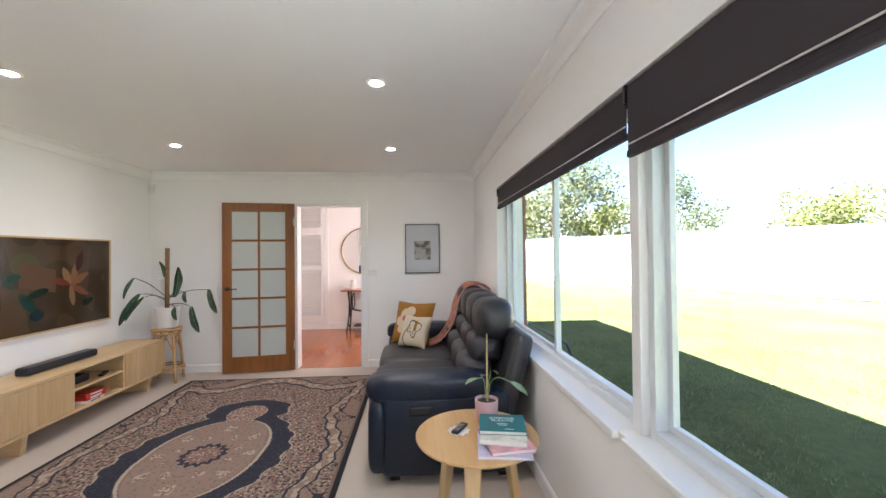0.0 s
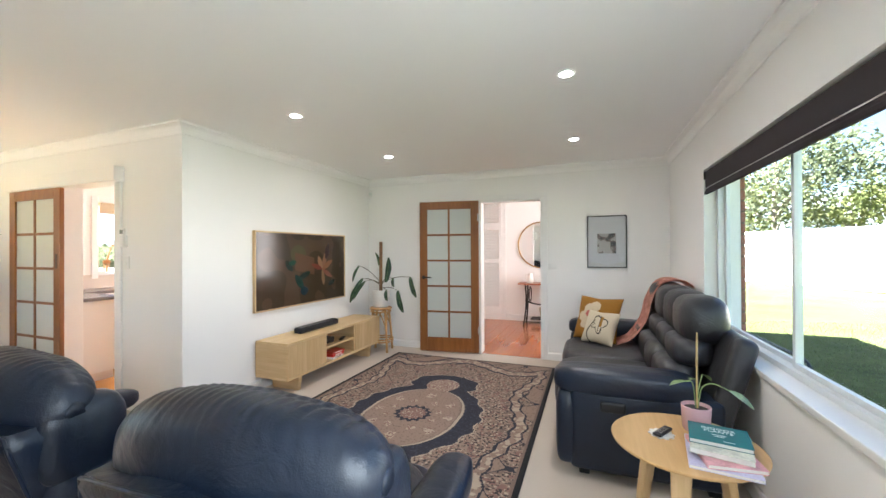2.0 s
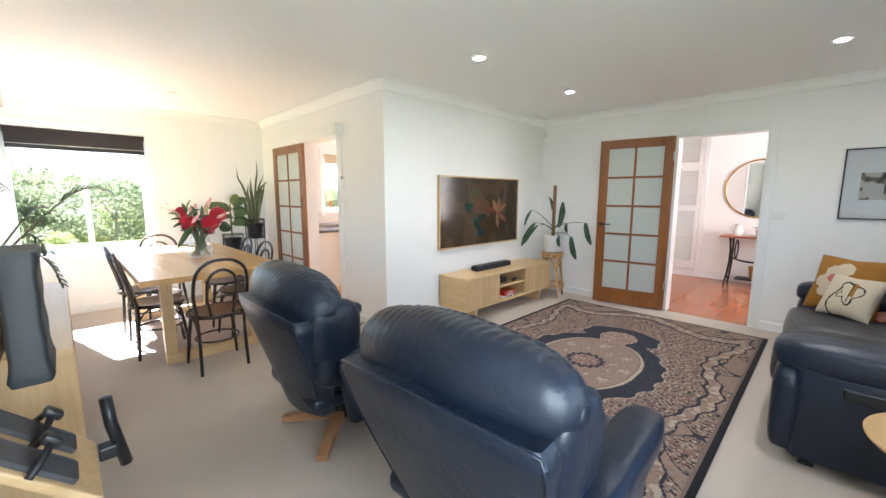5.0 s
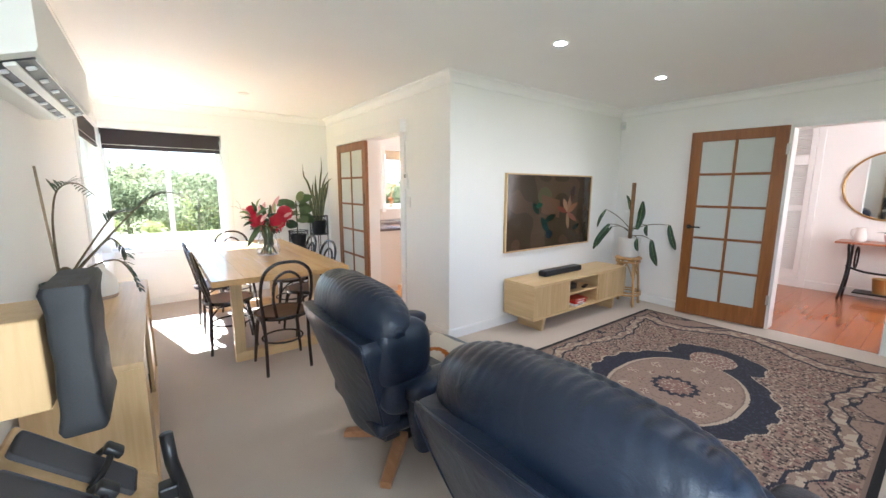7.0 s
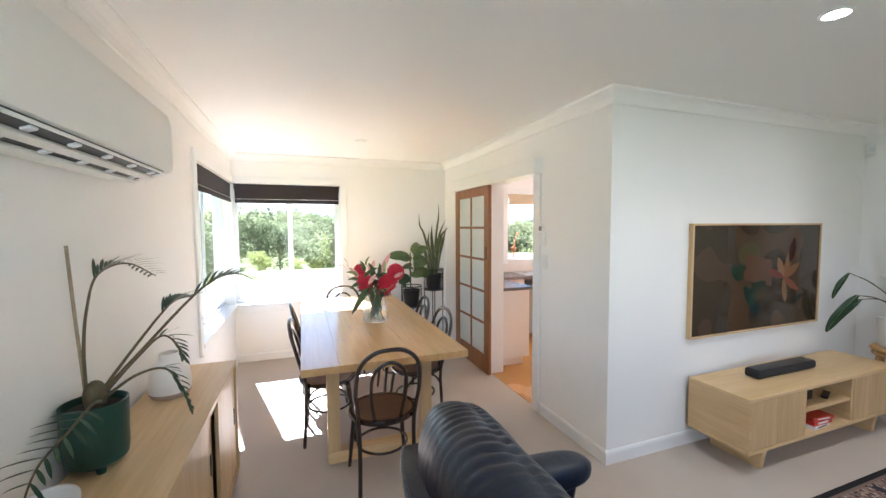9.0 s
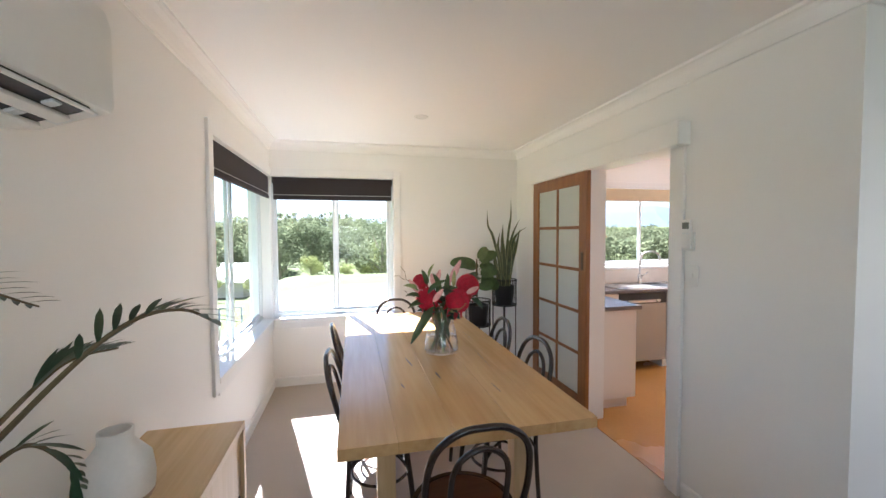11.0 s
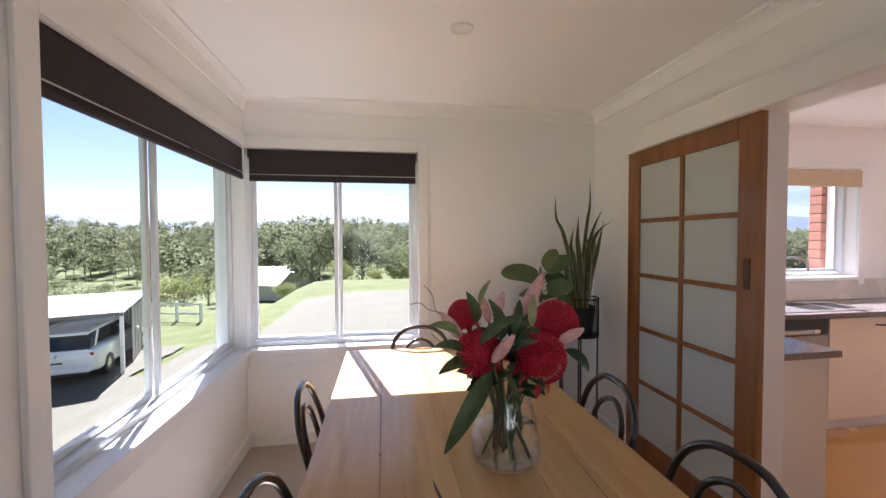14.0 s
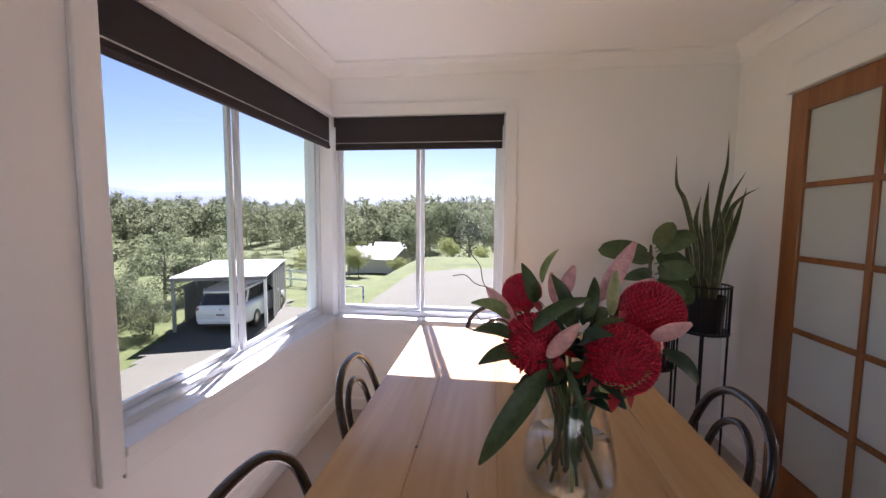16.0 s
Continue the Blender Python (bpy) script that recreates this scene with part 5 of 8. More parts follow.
for root, a, b, w, deep in ((0.30, (-0.24, 0.40), (-0.43, 0.04), 0.085, 0.06), (0.32, (-0.21, 0.36), (-0.39, 0.08), 0.06, -0.02), (0.34, (-0.29, 0.575), (-0.39, 0.33), 0.05, 0.02), (0.28, (0.065, 0.345), (0.11, 0.72), 0.105, 0.05), (0.50, (-0.03, 0.58), (-0.075, 0.77), 0.05, 0.03),
                            (0.34, (0.40, 0.415), (0.49, 0.10), 0.085, 0.10), (0.26, (0.23, 0.23), (0.31, -0.10), 0.095, 0.12), (0.24, (0.075, 0.24), (0.09, 0.08), 0.065, 0.13), (0.34, (0.17, 0.40), (0.18, 0.26), 0.055, 0.05)):
    pole_leaf(root, a, (a[0] + (b[0] - a[0]) * 0.9, a[1] + (b[1] - a[1]) * 0.9), w * 0.8, deep)
gs = thing("plant_stake", SX, SY, SZ + 0.19, 0, "small white disc on a thin stick in the pot", "plant stake")
part("stick", tube(nb(), [tuple(ACROSS * -0.075), tuple(ACROSS * -0.078 + Vector((0, 0, 0.36)))], 0.003, 6), WHITEP, gs)
part("disc", turn(lathe(nb(), [(0.001, 0), (0.036, 0), (0.04, 0.006), (0.036, 0.012), (0.001, 0.016)], 24), pose(ACROSS.x * -0.078, ACROSS.y * -0.078, 0.36)), WHITEP, gs, smooth=40)

# picture, sensor, switch
pic = thing("framed_picture", 0.178, NORTH, 1.47, 0, "thin black frame with a pale mounted print of a dog", "picture")
pw, ph_ = 0.435, 0.62
for x0, x1, z0, z1 in ((-pw / 2, -pw / 2 + 0.012, -ph_ / 2, ph_ / 2), (pw / 2 - 0.012, pw / 2, -ph_ / 2, ph_ / 2), (-pw / 2 + 0.012, pw / 2 - 0.012, -ph_ / 2, -ph_ / 2 + 0.012), (-pw / 2 + 0.012, pw / 2 - 0.012, ph_ / 2 - 0.012, ph_ / 2)):
    part("frame", bx(x0, x1, -0.026, -0.001, z0, z1, bevel=0.001), BLACK, pic)


def dog_print(u, v):
    c = (0.74, 0.73, 0.76)
    # band along the bottom edge: a reflection put into the print's colour
    if v < -0.28 + 0.06 * abs(u) * 4:
        c = (0.72, 0.70, 0.71)
    if abs(u) < 0.105 and -0.14 < v < 0.10:
        n = noise.noise(Vector((u * 17, v * 17, 2.2)))
        c = (0.34, 0.27, 0.25)
        if n > 0.12 or (abs(u) < 0.04 and v < 0.0):
            c = (0.60, 0.57, 0.56)
        elif n < -0.16:
            c = (0.08, 0.07, 0.07)
    return c


pc = canvas(pw - 0.024, ph_ - 0.024, 60, 86, dog_print)
turn(pc, pose(0, -0.012, 0, 90, 0, 0))
part("print", pc, PRINT, pic, "pale grey print with a small square dog photograph")
gl_ = part("glass_sheet", bx(-pw / 2 + 0.012, pw / 2 - 0.012, -0.019, -0.017, -ph_ / 2 + 0.012, ph_ / 2 - 0.012), PANE, pic)
gl_.visible_shadow = False
sen = thing("motion_sensor", TVX + 0.05, NORTH - 0.05, 2.22, 45, "small white alarm sensor in the upper corner", "alarm sensor")
part("case", bx(-0.028, 0.028, -0.03, 0.02, -0.05, 0.05, bevel=0.01, seg=3), WHITEP, sen, smooth=40)
part("lens", bx(-0.02, 0.02, -0.033, -0.0305, -0.03, 0.01, bevel=0.002), FROST, sen)


def switch(x, y, z, rz, w=0.075, h=0.115, label="white wall light switch"):
    e = thing("light_switch", x, y, z, rz, label, "light switch")
    part("plate", bx(-w / 2, w / 2, -0.009, -0.0005, -h / 2, h / 2, bevel=0.004), WHITEP, e, smooth=40)
    part("rocker", bx(-0.009, 0.009, -0.014, -0.0092, -0.014, 0.014, bevel=0.003), WHITEP, e)
    return e


switch(-0.455, NORTH, 1.17, 0, 0.115, 0.072, "wide white light switch beside the door")
switch(-3.80, SLIDEY, 1.28, 0)
th = thing("air_conditioner_remote", -3.822, SLIDEY, 1.50, 0, "white air conditioner remote in its wall holder", "remote")
part("holder", bx(-0.034, 0.034, -0.016, -0.0005, -0.085, 0.02, bevel=0.004), WHITEP, th, smooth=40)
part("case", bx(-0.029, 0.029, -0.034, -0.0165, -0.075, 0.085, bevel=0.006), WHITEP, th, smooth=40)
part("display", bx(-0.021, 0.021, -0.0355, -0.0342, 0.035, 0.07), mat("lcd_grey", (0.20, 0.22, 0.19), 0.3, var=0.05), th)
for i in range(2):
    part("button", bx(-0.02 + 0.024 * i, -0.004 + 0.024 * i, -0.0362, -0.0342, 0.005, 0.015, bevel=0.001, seg=1), ALU, th)


# ---- dining room ----
TBX0, TBX1, TBY0, TBY1, TBZ = -5.69, -3.43, 0.155, 1.185, 0.765
tcx, tcy = (TBX0 + TBX1) / 2, (TBY0 + TBY1) / 2
tab = thing("dining_table", tcx, tcy, 0, 0, "long solid timber dining table with square loop legs", "table")
thx, thy = (TBX1 - TBX0) / 2, (TBY1 - TBY0) / 2
cuts = [-thy, -0.30, -0.08, 0.16, 0.33, thy]
for a, b in zip(cuts, cuts[1:]):
    part("tabletop_board", bx(-thx, thx, a + 0.0003, b - 0.0003, TBZ - 0.045, TBZ, bevel=0.0012, seg=1), TABLEW, tab, "long board with dark knots and gum veins")
KNOT = mat("dark_gum_vein", (0.035, 0.020, 0.014), 0.35, var=0.3, scale=30)
random.seed(11)
for u, v, l, w, a in ((0.28, -0.14, 0.16, 0.014, 8), (0.02, 0.05, 0.22, 0.009, -3), (0.52, -0.02, 0.10, 0.016, 4), (-0.25, 0.12, 0.08, 0.007, -6), (0.75, 0.22, 0.12, 0.008, 3), (-0.55, -0.34, 0.30, 0.004, 14), (0.30, 0.30, 0.34, 0.004, -2), (-0.20, 0.36, 0.2, 0.004, 2), (0.62, -0.22, 0.07, 0.012, 10), (0.05, -0.30, 0.012, 0.012, 0), (-0.75, 0.0, 0.18, 0.004, -8)):
    kb = nb()
    pts = []
    n_ = 18
    for i in range(n_):
        t = 2 * math.pi * i / n_
        k = 1 + 0.35 * noise.noise(Vector((math.cos(t) * 2 + u * 9, math.sin(t) * 2 + v * 9, 0)))
        pts.append(kb.verts.new((math.cos(t) * l / 2 * k, math.sin(t) * w * 0.32 * k, 0)))
    kb.faces.new(pts)
    turn(kb, pose(u, v, TBZ + 0.0006, 0, 0, a))
    part("gum_vein", kb, KNOT, tab)
for s in (-1, 1):
    xx = s * (thx - 0.34)
    for yy in (-0.32, 0.32):
        part("leg", bx(xx - 0.04, xx + 0.04, yy - 0.04, yy + 0.04, 0.08, TBZ - 0.045, bevel=0.003), OAKV, tab)
    part("foot_bar", bx(xx - 0.04, xx + 0.04, -0.36, 0.36, 0.0, 0.0795, bevel=0.003), OAKY, tab)


def bentwood(label):
    """A bentwood chair facing +y: round seat, hoop back with an inner loop, splayed legs and a leg ring."""
    e = thing("dining_chair", 0, 0, 0, 0, label, "chair", "bentwood chairs round the table")
    part("seat", lathe(nb(), [(0.001, 0.447), (0.16, 0.447), (0.185, 0.453), (0.18, 0.458), (0.10, 0.454), (0.001, 0.453)], 44), SEATWOOD, e, "dished brown ply seat", 40)
    part("seat_ring", lathe(nb(), [(0.175, 0.432), (0.203, 0.432), (0.208, 0.445), (0.203, 0.460), (0.184, 0.460), (0.180, 0.446), (0.175, 0.432)], 44), DARKWOOD, e, smooth=40)
    hoop = spline([(-0.165, -0.165, 0.0), (-0.16, -0.15, 0.25), (-0.165, -0.145, 0.45), (-0.185, -0.19, 0.64), (-0.165, -0.235, 0.80), (-0.09, -0.255, 0.875), (0, -0.26, 0.89), (0.09, -0.255, 0.875), (0.165, -0.235, 0.80), (0.185, -0.19, 0.64), (0.165, -0.145, 0.45), (0.16, -0.15, 0.25), (0.165, -0.165, 0.0)], 6)
    part("back_hoop", tube(nb(), hoop, 0.0125, 10), DARKWOOD, e, smooth=True)
    inner = spline([(-0.075, -0.165, 0.45), (-0.10, -0.20, 0.62), (-0.085, -0.235, 0.76), (0, -0.25, 0.815), (0.085, -0.235, 0.76), (0.10, -0.20, 0.62), (0.075, -0.165, 0.45)], 7)
    part("inner_loop", tube(nb(), inner, 0.0105, 10), DARKWOOD, e, smooth=True)
    for s in (-1, 1):
        part("front_leg", tube(nb(), spline([(s * 0.185, 0.19, 0.0), (s * 0.165, 0.165, 0.24), (s * 0.145, 0.135, 0.44)], 5), [0.011, 0.0118, 0.0125, 0.0135, 0.014, 0.0145, 0.015, 0.0155, 0.016, 0.016, 0.016], 10), DARKWOOD, e, smooth=True)
        part("leg_brace", tube(nb(), spline([(s * 0.165, -0.148, 0.33), (s * 0.17, -0.09, 0.41), (s * 0.175, 0.0, 0.435), (s * 0.168, 0.09, 0.40), (s * 0.158, 0.15, 0.32)], 5), 0.0075, 8), DARKWOOD, e, smooth=True)
    part("leg_ring", tube(nb(), [(0.152 * math.cos(2 * math.pi * i / 36), 0.01 + 0.152 * math.sin(2 * math.pi * i / 36), 0.235) for i in range(36)], 0.008, 8, True), DARKWOOD, e, smooth=True)
    return e


ch = bentwood("dark bentwood chair pulled up to the end of the table")
ch.matrix_basis = pose(-3.485, 0.625, 0, 0, 0, 90)
for x, y, r, lb in ((-4.15, 0.34, -4, "dark bentwood chair at the side of the table"), (-4.80, 0.33, 2, "dark bentwood chair at the side of the table"), (-4.12, 1.03, 183, "dark bentwood chair at the side of the table"), (-4.68, 1.03, 178, "dark bentwood chair at the side of the table"), (-5.46, 0.60, -92, "dark bentwood chair at the window end of the table")):
    c = copy_thing(ch, pose(x, y, 0, 0, 0, r))
    c["label"] = lb

# flowers in a glass vase
FX, FY, FZ = -4.44, 0.762, TBZ
va = thing("flower_vase", FX, FY, FZ + 0.0008, 0, "clear glass vase of red waratahs and pink lilies on the table", "vase of flowers")
vb = part("vase", lathe(nb(), [(0.001, 0.0), (0.096, 0.0), (0.106, 0.006), (0.110, 0.025), (0.107, 0.06), (0.096, 0.12), (0.080, 0.18), (0.070, 0.215), (0.072, 0.238), (0.0695, 0.238), (0.067, 0.215), (0.077, 0.18), (0.093, 0.12), (0.104, 0.06), (0.106, 0.025), (0.102, 0.012), (0.001, 0.009)], 56), VASEGLASS, va, "tapered clear glass vase", True)
vb.visible_shadow = False
WATER = glass("vase_water", (0.972, 0.985, 0.982), 0.9)
wt = part("water", lathe(nb(), [(0.001, 0.0095), (0.101, 0.0125), (0.1055, 0.025), (0.1035, 0.06), (0.0965, 0.10), (0.001, 0.10)], 56), WATER, va, "clear water", True)
wt.visible_shadow = False
RED = mat("crimson_waratah", (0.36, 0.004, 0.026), 0.5, var=0.35, scale=60, fine=200, bump=0.1, color2=(0.60, 0.012, 0.05))
REDDK = mat("crimson_bract", (0.36, 0.012, 0.018), 0.5, var=0.3, scale=30)
PINKP = mat("pink_lily_bud", (0.62, 0.26, 0.29), 0.5, var=0.25, scale=25, color2=(0.70, 0.44, 0.42))
GREENBUD = mat("green_lily_bud", (0.30, 0.36, 0.12), 0.5, var=0.25, scale=25, color2=(0.42, 0.42, 0.20))


def waratah(c, r, d):
    """A domed head of many short styles with a skirt of pointed bracts."""
    bm = nb()
    d = Vector(d).normalized()
    c = Vector(c)
    q = d.to_track_quat("Z", "Y")
    r *= 1.0
    puff(bm, (0, 0, 0), (r * 0.94, r * 0.94, r * 0.90), 1.0, 18, 10)
    turn(bm, Matrix.Translation(c) @ q.to_matrix().to_4x4())
    n = 420
    for i in range(n):
        z = 1 - 1.35 * (i + 0.5) / n
        a = i * 2.39996
        s = math.sqrt(max(0, 1 - z * z))
        o = q @ Vector((s * math.cos(a), s * math.sin(a), z))
        p0 = c + o * r * 0.6
        p1 = c + o * r * 1.0
        p2 = p1 + (d * 0.8 + o * 0.2) * r * 0.13
        tube(bm, [p0, p1, p2], [r * 0.022, r * 0.03, r * 0.034], 4)
    part("flower_head", bm, RED, va, "domed crimson waratah", True)
    for k in range(9):
        a = 2 * math.pi * k / 9 + r * 50
        o = q @ Vector((math.cos(a), math.sin(a), -0.55))
        lf = nb()
        blade(lf, c + o * r * 0.55, o - d * 0.4, r * 0.95, r * 0.42, up=d, droop=0.5, seg=5)
        part("bract", lf, REDDK, va, smooth=True)
    st = nb()
    tube(st, spline([(c.x * 0.12, c.y * 0.12 - 0.02, 0.02), (c.x * 0.3, c.y * 0.3, 0.2), c - d * r * 0.4], 6), 0.006, 8)
    part("stem", st, STEMM, va, smooth=True)


def bud(c, d, l, w, m_):
    bm = nb()
    d = Vector(d).normalized()
    q = d.to_track_quat("Z", "Y")
    rings = []
    for i in range(11):
        t = i / 10
        r = w * 0.36 * (math.sin(math.pi * (0.06 + 0.9 * t ** 0.85)) ** 0.8) + 0.001
        ring = []
        for j in range(18):
            a = 2 * math.pi * j / 18
            k = 1 + 0.10 * math.cos(3 * a)
            ring.append(Vector(c) + q @ Vector((r * k * math.cos(a), r * k * math.sin(a), l * t)))
        rings.append(ring)
    loft(bm, rings)
    part("bud", bm, m_, va, smooth=True)
    st = nb()
    tube(st, spline([(c[0] * 0.1, c[1] * 0.1, 0.03), (c[0] * 0.35, c[1] * 0.35, 0.2), c], 6), 0.0045, 8)
    part("stem", st, LEAF, va, smooth=True)


def long_leaf(p0, p1, w, m_, sag=0.02, side=(0.6, -0.2, 0.8), label=""):
    """A broad leaf from its stalk to its tip, arched and folded along the rib."""
    p0, p1 = Vector(p0), Vector(p1)
    d = p1 - p0
    s = d.cross(Vector(side)).normalized()
    nrm = s.cross(d).normalized()
    if nrm.z < 0:
        nrm = -nrm
    bm = nb()
    prev = None
    for i in range(11):
        t = i / 10
        hw = w * 0.40 * max(0.02, math.sin(math.pi * (0.04 + 0.94 * t ** 0.8)) ** 0.85) * (1 + 0.05 * math.sin(9 * t))
        c = p0 + d * t + nrm * sag * 4 * t * (1 - t)
        row = [bm.verts.new(c - s * hw + nrm * hw * 0.3), bm.verts.new(c - s * hw * 0.5 + nrm * hw * 0.08), bm.verts.new(c), bm.verts.new(c + s * hw * 0.5 + nrm * hw * 0.08), bm.verts.new(c + s * hw + nrm * hw * 0.3)]
        if prev:
            for j in range(4):
                bm.faces.new((prev[j], prev[j + 1], row[j + 1], row[j]))
        prev = row
    return part("leaf", bm, m_, va, label, True)


waratah((-0.09, -0.115, 0.432), 0.050, (-0.1, -0.25, 0.95))
waratah((0.04, -0.095, 0.343), 0.066, (0.5, -0.55, 0.65))
waratah((-0.06, 0.19, 0.398), 0.074, (0.1, 0.45, 0.85))
waratah((0.065, 0.085, 0.325), 0.074, (0.65, 0.3, 0.7))
for p0, p1, w, m_ in (((0.0, -0.14, 0.38), (0.01, -0.205, 0.465), 0.046, PINKP), ((-0.02, -0.03, 0.435), (-0.02, 0.0, 0.52), 0.044, PINKP), ((-0.03, 0.06, 0.435), (-0.03, 0.139, 0.578), 0.056, PINKP), ((-0.1, 0.14, 0.435), (-0.09, 0.213, 0.482), 0.044, PINKP), ((0.06, 0.15, 0.375), (0.07, 0.225, 0.413), 0.044, PINKP), ((0.1, 0.036, 0.272), (0.12, 0.130, 0.322), 0.048, GREENBUD), ((0.11, -0.074, 0.34), (0.13, -0.017, 0.417), 0.044, PINKP), ((0.03, 0.075, 0.415), (0.035, 0.08, 0.517), 0.034, GREENBUD), ((-0.12, -0.02, 0.40), (-0.17, -0.03, 0.48), 0.042, PINKP), ((-0.15, 0.08, 0.36), (-0.22, 0.11, 0.43), 0.042, PINKP)):
    d = Vector(p1) - Vector(p0)
    bud(p0, d, d.length, w, m_)
# the leaves that stand out, then the mass of foliage between the heads
for p0, p1, w, m_ in (((0.09, -0.105, 0.385), (0.11, 0.01, 0.468), 0.05, LEAF), ((0.0, -0.09, 0.43), (0.0, -0.125, 0.525), 0.045, LEAF), ((0.02, -0.15, 0.395), (0.02, -0.243, 0.429), 0.048, LEAFLT), ((0.06, -0.10, 0.33), (0.07, -0.222, 0.298), 0.06, LEAF), ((0.0, -0.01, 0.40), (0.0, -0.055, 0.50), 0.045, LEAF), ((-0.05, -0.07, 0.47), (-0.05, -0.032, 0.556), 0.026, LEAFLT), ((0.09, 0.0, 0.36), (0.14, 0.05, 0.40), 0.05, LEAFDK), ((0.02, 0.02, 0.40), (0.03, 0.035, 0.50), 0.04, LEAF), ((0.0, 0.20, 0.33), (0.02, 0.27, 0.26), 0.05, LEAFDK), ((0.06, -0.14, 0.36), (0.05, -0.235, 0.37), 0.045, LEAF)):
    long_leaf(p0, p1, w, m_)
long_leaf((0.09, -0.07, 0.305), (0.13, -0.215, 0.098), 0.066, LEAF, 0.025, (1, -0.2, 0.5), "long drooping green leaf")
long_leaf((0.09, -0.03, 0.31), (0.12, 0.005, 0.20), 0.022, LEAF, 0.02)
random.seed(5)
for k in range(74):
    a = 2.399 * k
    r = random.uniform(0.01, 0.10)
    z = random.uniform(0.225, 0.37)
    p0 = Vector((r * math.cos(a) * 0.8, r * math.sin(a), z))
    l = random.uniform(0.06, 0.10)
    p1 = p0 + Vector((math.cos(a + random.uniform(-0.6, 0.6)), math.sin(a + random.uniform(-0.6, 0.6)), random.uniform(-0.3, 0.7))).normalized() * l
    long_leaf(p0, p1, random.uniform(0.036, 0.056), (LEAFDK, LEAF, LEAFDK)[k % 3], random.uniform(0.005, 0.02))
for k in range(9):
    a = 0.75 * k + 0.2
    r0 = random.uniform(0.045, 0.085)
    part("stem", tube(nb(), spline([(r0 * math.cos(a), r0 * math.sin(a), 0.014), (0.3 * r0 * math.cos(a), 0.3 * r0 * math.sin(a), 0.12), (-0.035 * math.cos(a), -0.035 * math.sin(a), 0.215), (-0.06 * math.cos(a), -0.06 * math.sin(a), 0.30)], 5), random.uniform(0.0035, 0.006), 7), (LEAF, STEMM, LEAFLT)[k % 3], va, smooth=True)
for k in range(2):
    a = 1.3 * k
    long_leaf((0.02 * math.cos(a), 0.02 * math.sin(a), 0.20), (0.05 * math.cos(a), 0.05 * math.sin(a), 0.06 + 0.02 * k), 0.026, LEAF)
for pts in ([(-0.02, -0.05, 0.30), (-0.04, -0.15, 0.41), (-0.05, -0.211, 0.458), (-0.05, -0.225, 0.51), (-0.05, -0.251, 0.542)], [(-0.02, -0.08, 0.33), (-0.05, -0.18, 0.44), (-0.05, -0.235, 0.463), (-0.05, -0.262, 0.485), (-0.05, -0.295, 0.482)], [(-0.02, -0.08, 0.31), (0.0, -0.20, 0.37), (0.0, -0.235, 0.40)]):
    part("twig", tube(nb(), spline(pts, 5), 0.0013, 5), STEMM, va, smooth=True)


# wire plant stands in the corner
def wire_stand(x, y, h, r, ph, label):
    e = thing("plant_stand", x, y, 0, 20, label, "plant stand", "black wire plant stands")
    zt, zb = h, h - ph
    for z in (zt, zb):
        part("hoop", tube(nb(), [(r * math.cos(2 * math.pi * i / 40), r * math.sin(2 * math.pi * i / 40), z) for i in range(40)], 0.006, 6, True), BLACKMETAL, e, smooth=True)
    n = 34
    for i in range(n):
        a = 2 * math.pi * i / n
        part("wire", tube(nb(), [(r * math.cos(a), r * math.sin(a), zb), (r * math.cos(a), r * math.sin(a), zt)], 0.0022, 5), BLACKMETAL, e)
    part("base_plate", lathe(nb(), [(0.001, zb - 0.004), (r, zb - 0.004), (r, zb + 0.002), (0.001, zb + 0.002)], 36), BLACKMETAL, e)
    for k in range(4):
        a = radians(45 + 90 * k)
        part("leg", tube(nb(), [(r * 0.94 * math.cos(a), r * 0.94 * math.sin(a), 0.0), (r * 0.94 * math.cos(a), r * 0.94 * math.sin(a), zb)], 0.006, 7), BLACKMETAL, e)
    return zb


zb = wire_stand(-5.83, 1.76, 1.03, 0.125, 0.26, "tall black wire plant stand in the corner")
sp_ = thing("potted_plant", -5.83, 1.76, zb + 0.002, 0, "tall upright snake plant in a black pot", "plant")
pot_ = part("pot", lathe(nb(), [(0.001, 0), (0.085, 0), (0.105, 0.2), (0.098, 0.2), (0.09, 0.18), (0.001, 0.18)], 32), BLACK, sp_, smooth=40)
part("soil", lathe(nb(), [(0.089, 0.181), (0.001, 0.186)], 20), SOIL, pot_)
SNAKE = mat("snake_leaf", (0.026, 0.046, 0.020), 0.42, var=0.45, scale=40, fine=120, bump=0.05, color2=(0.085, 0.105, 0.04), stretch=(1, 1, 0.6))
SNAKE_EDGE = mat("snake_leaf_margin", (0.34, 0.33, 0.13), 0.45, var=0.2, scale=30)


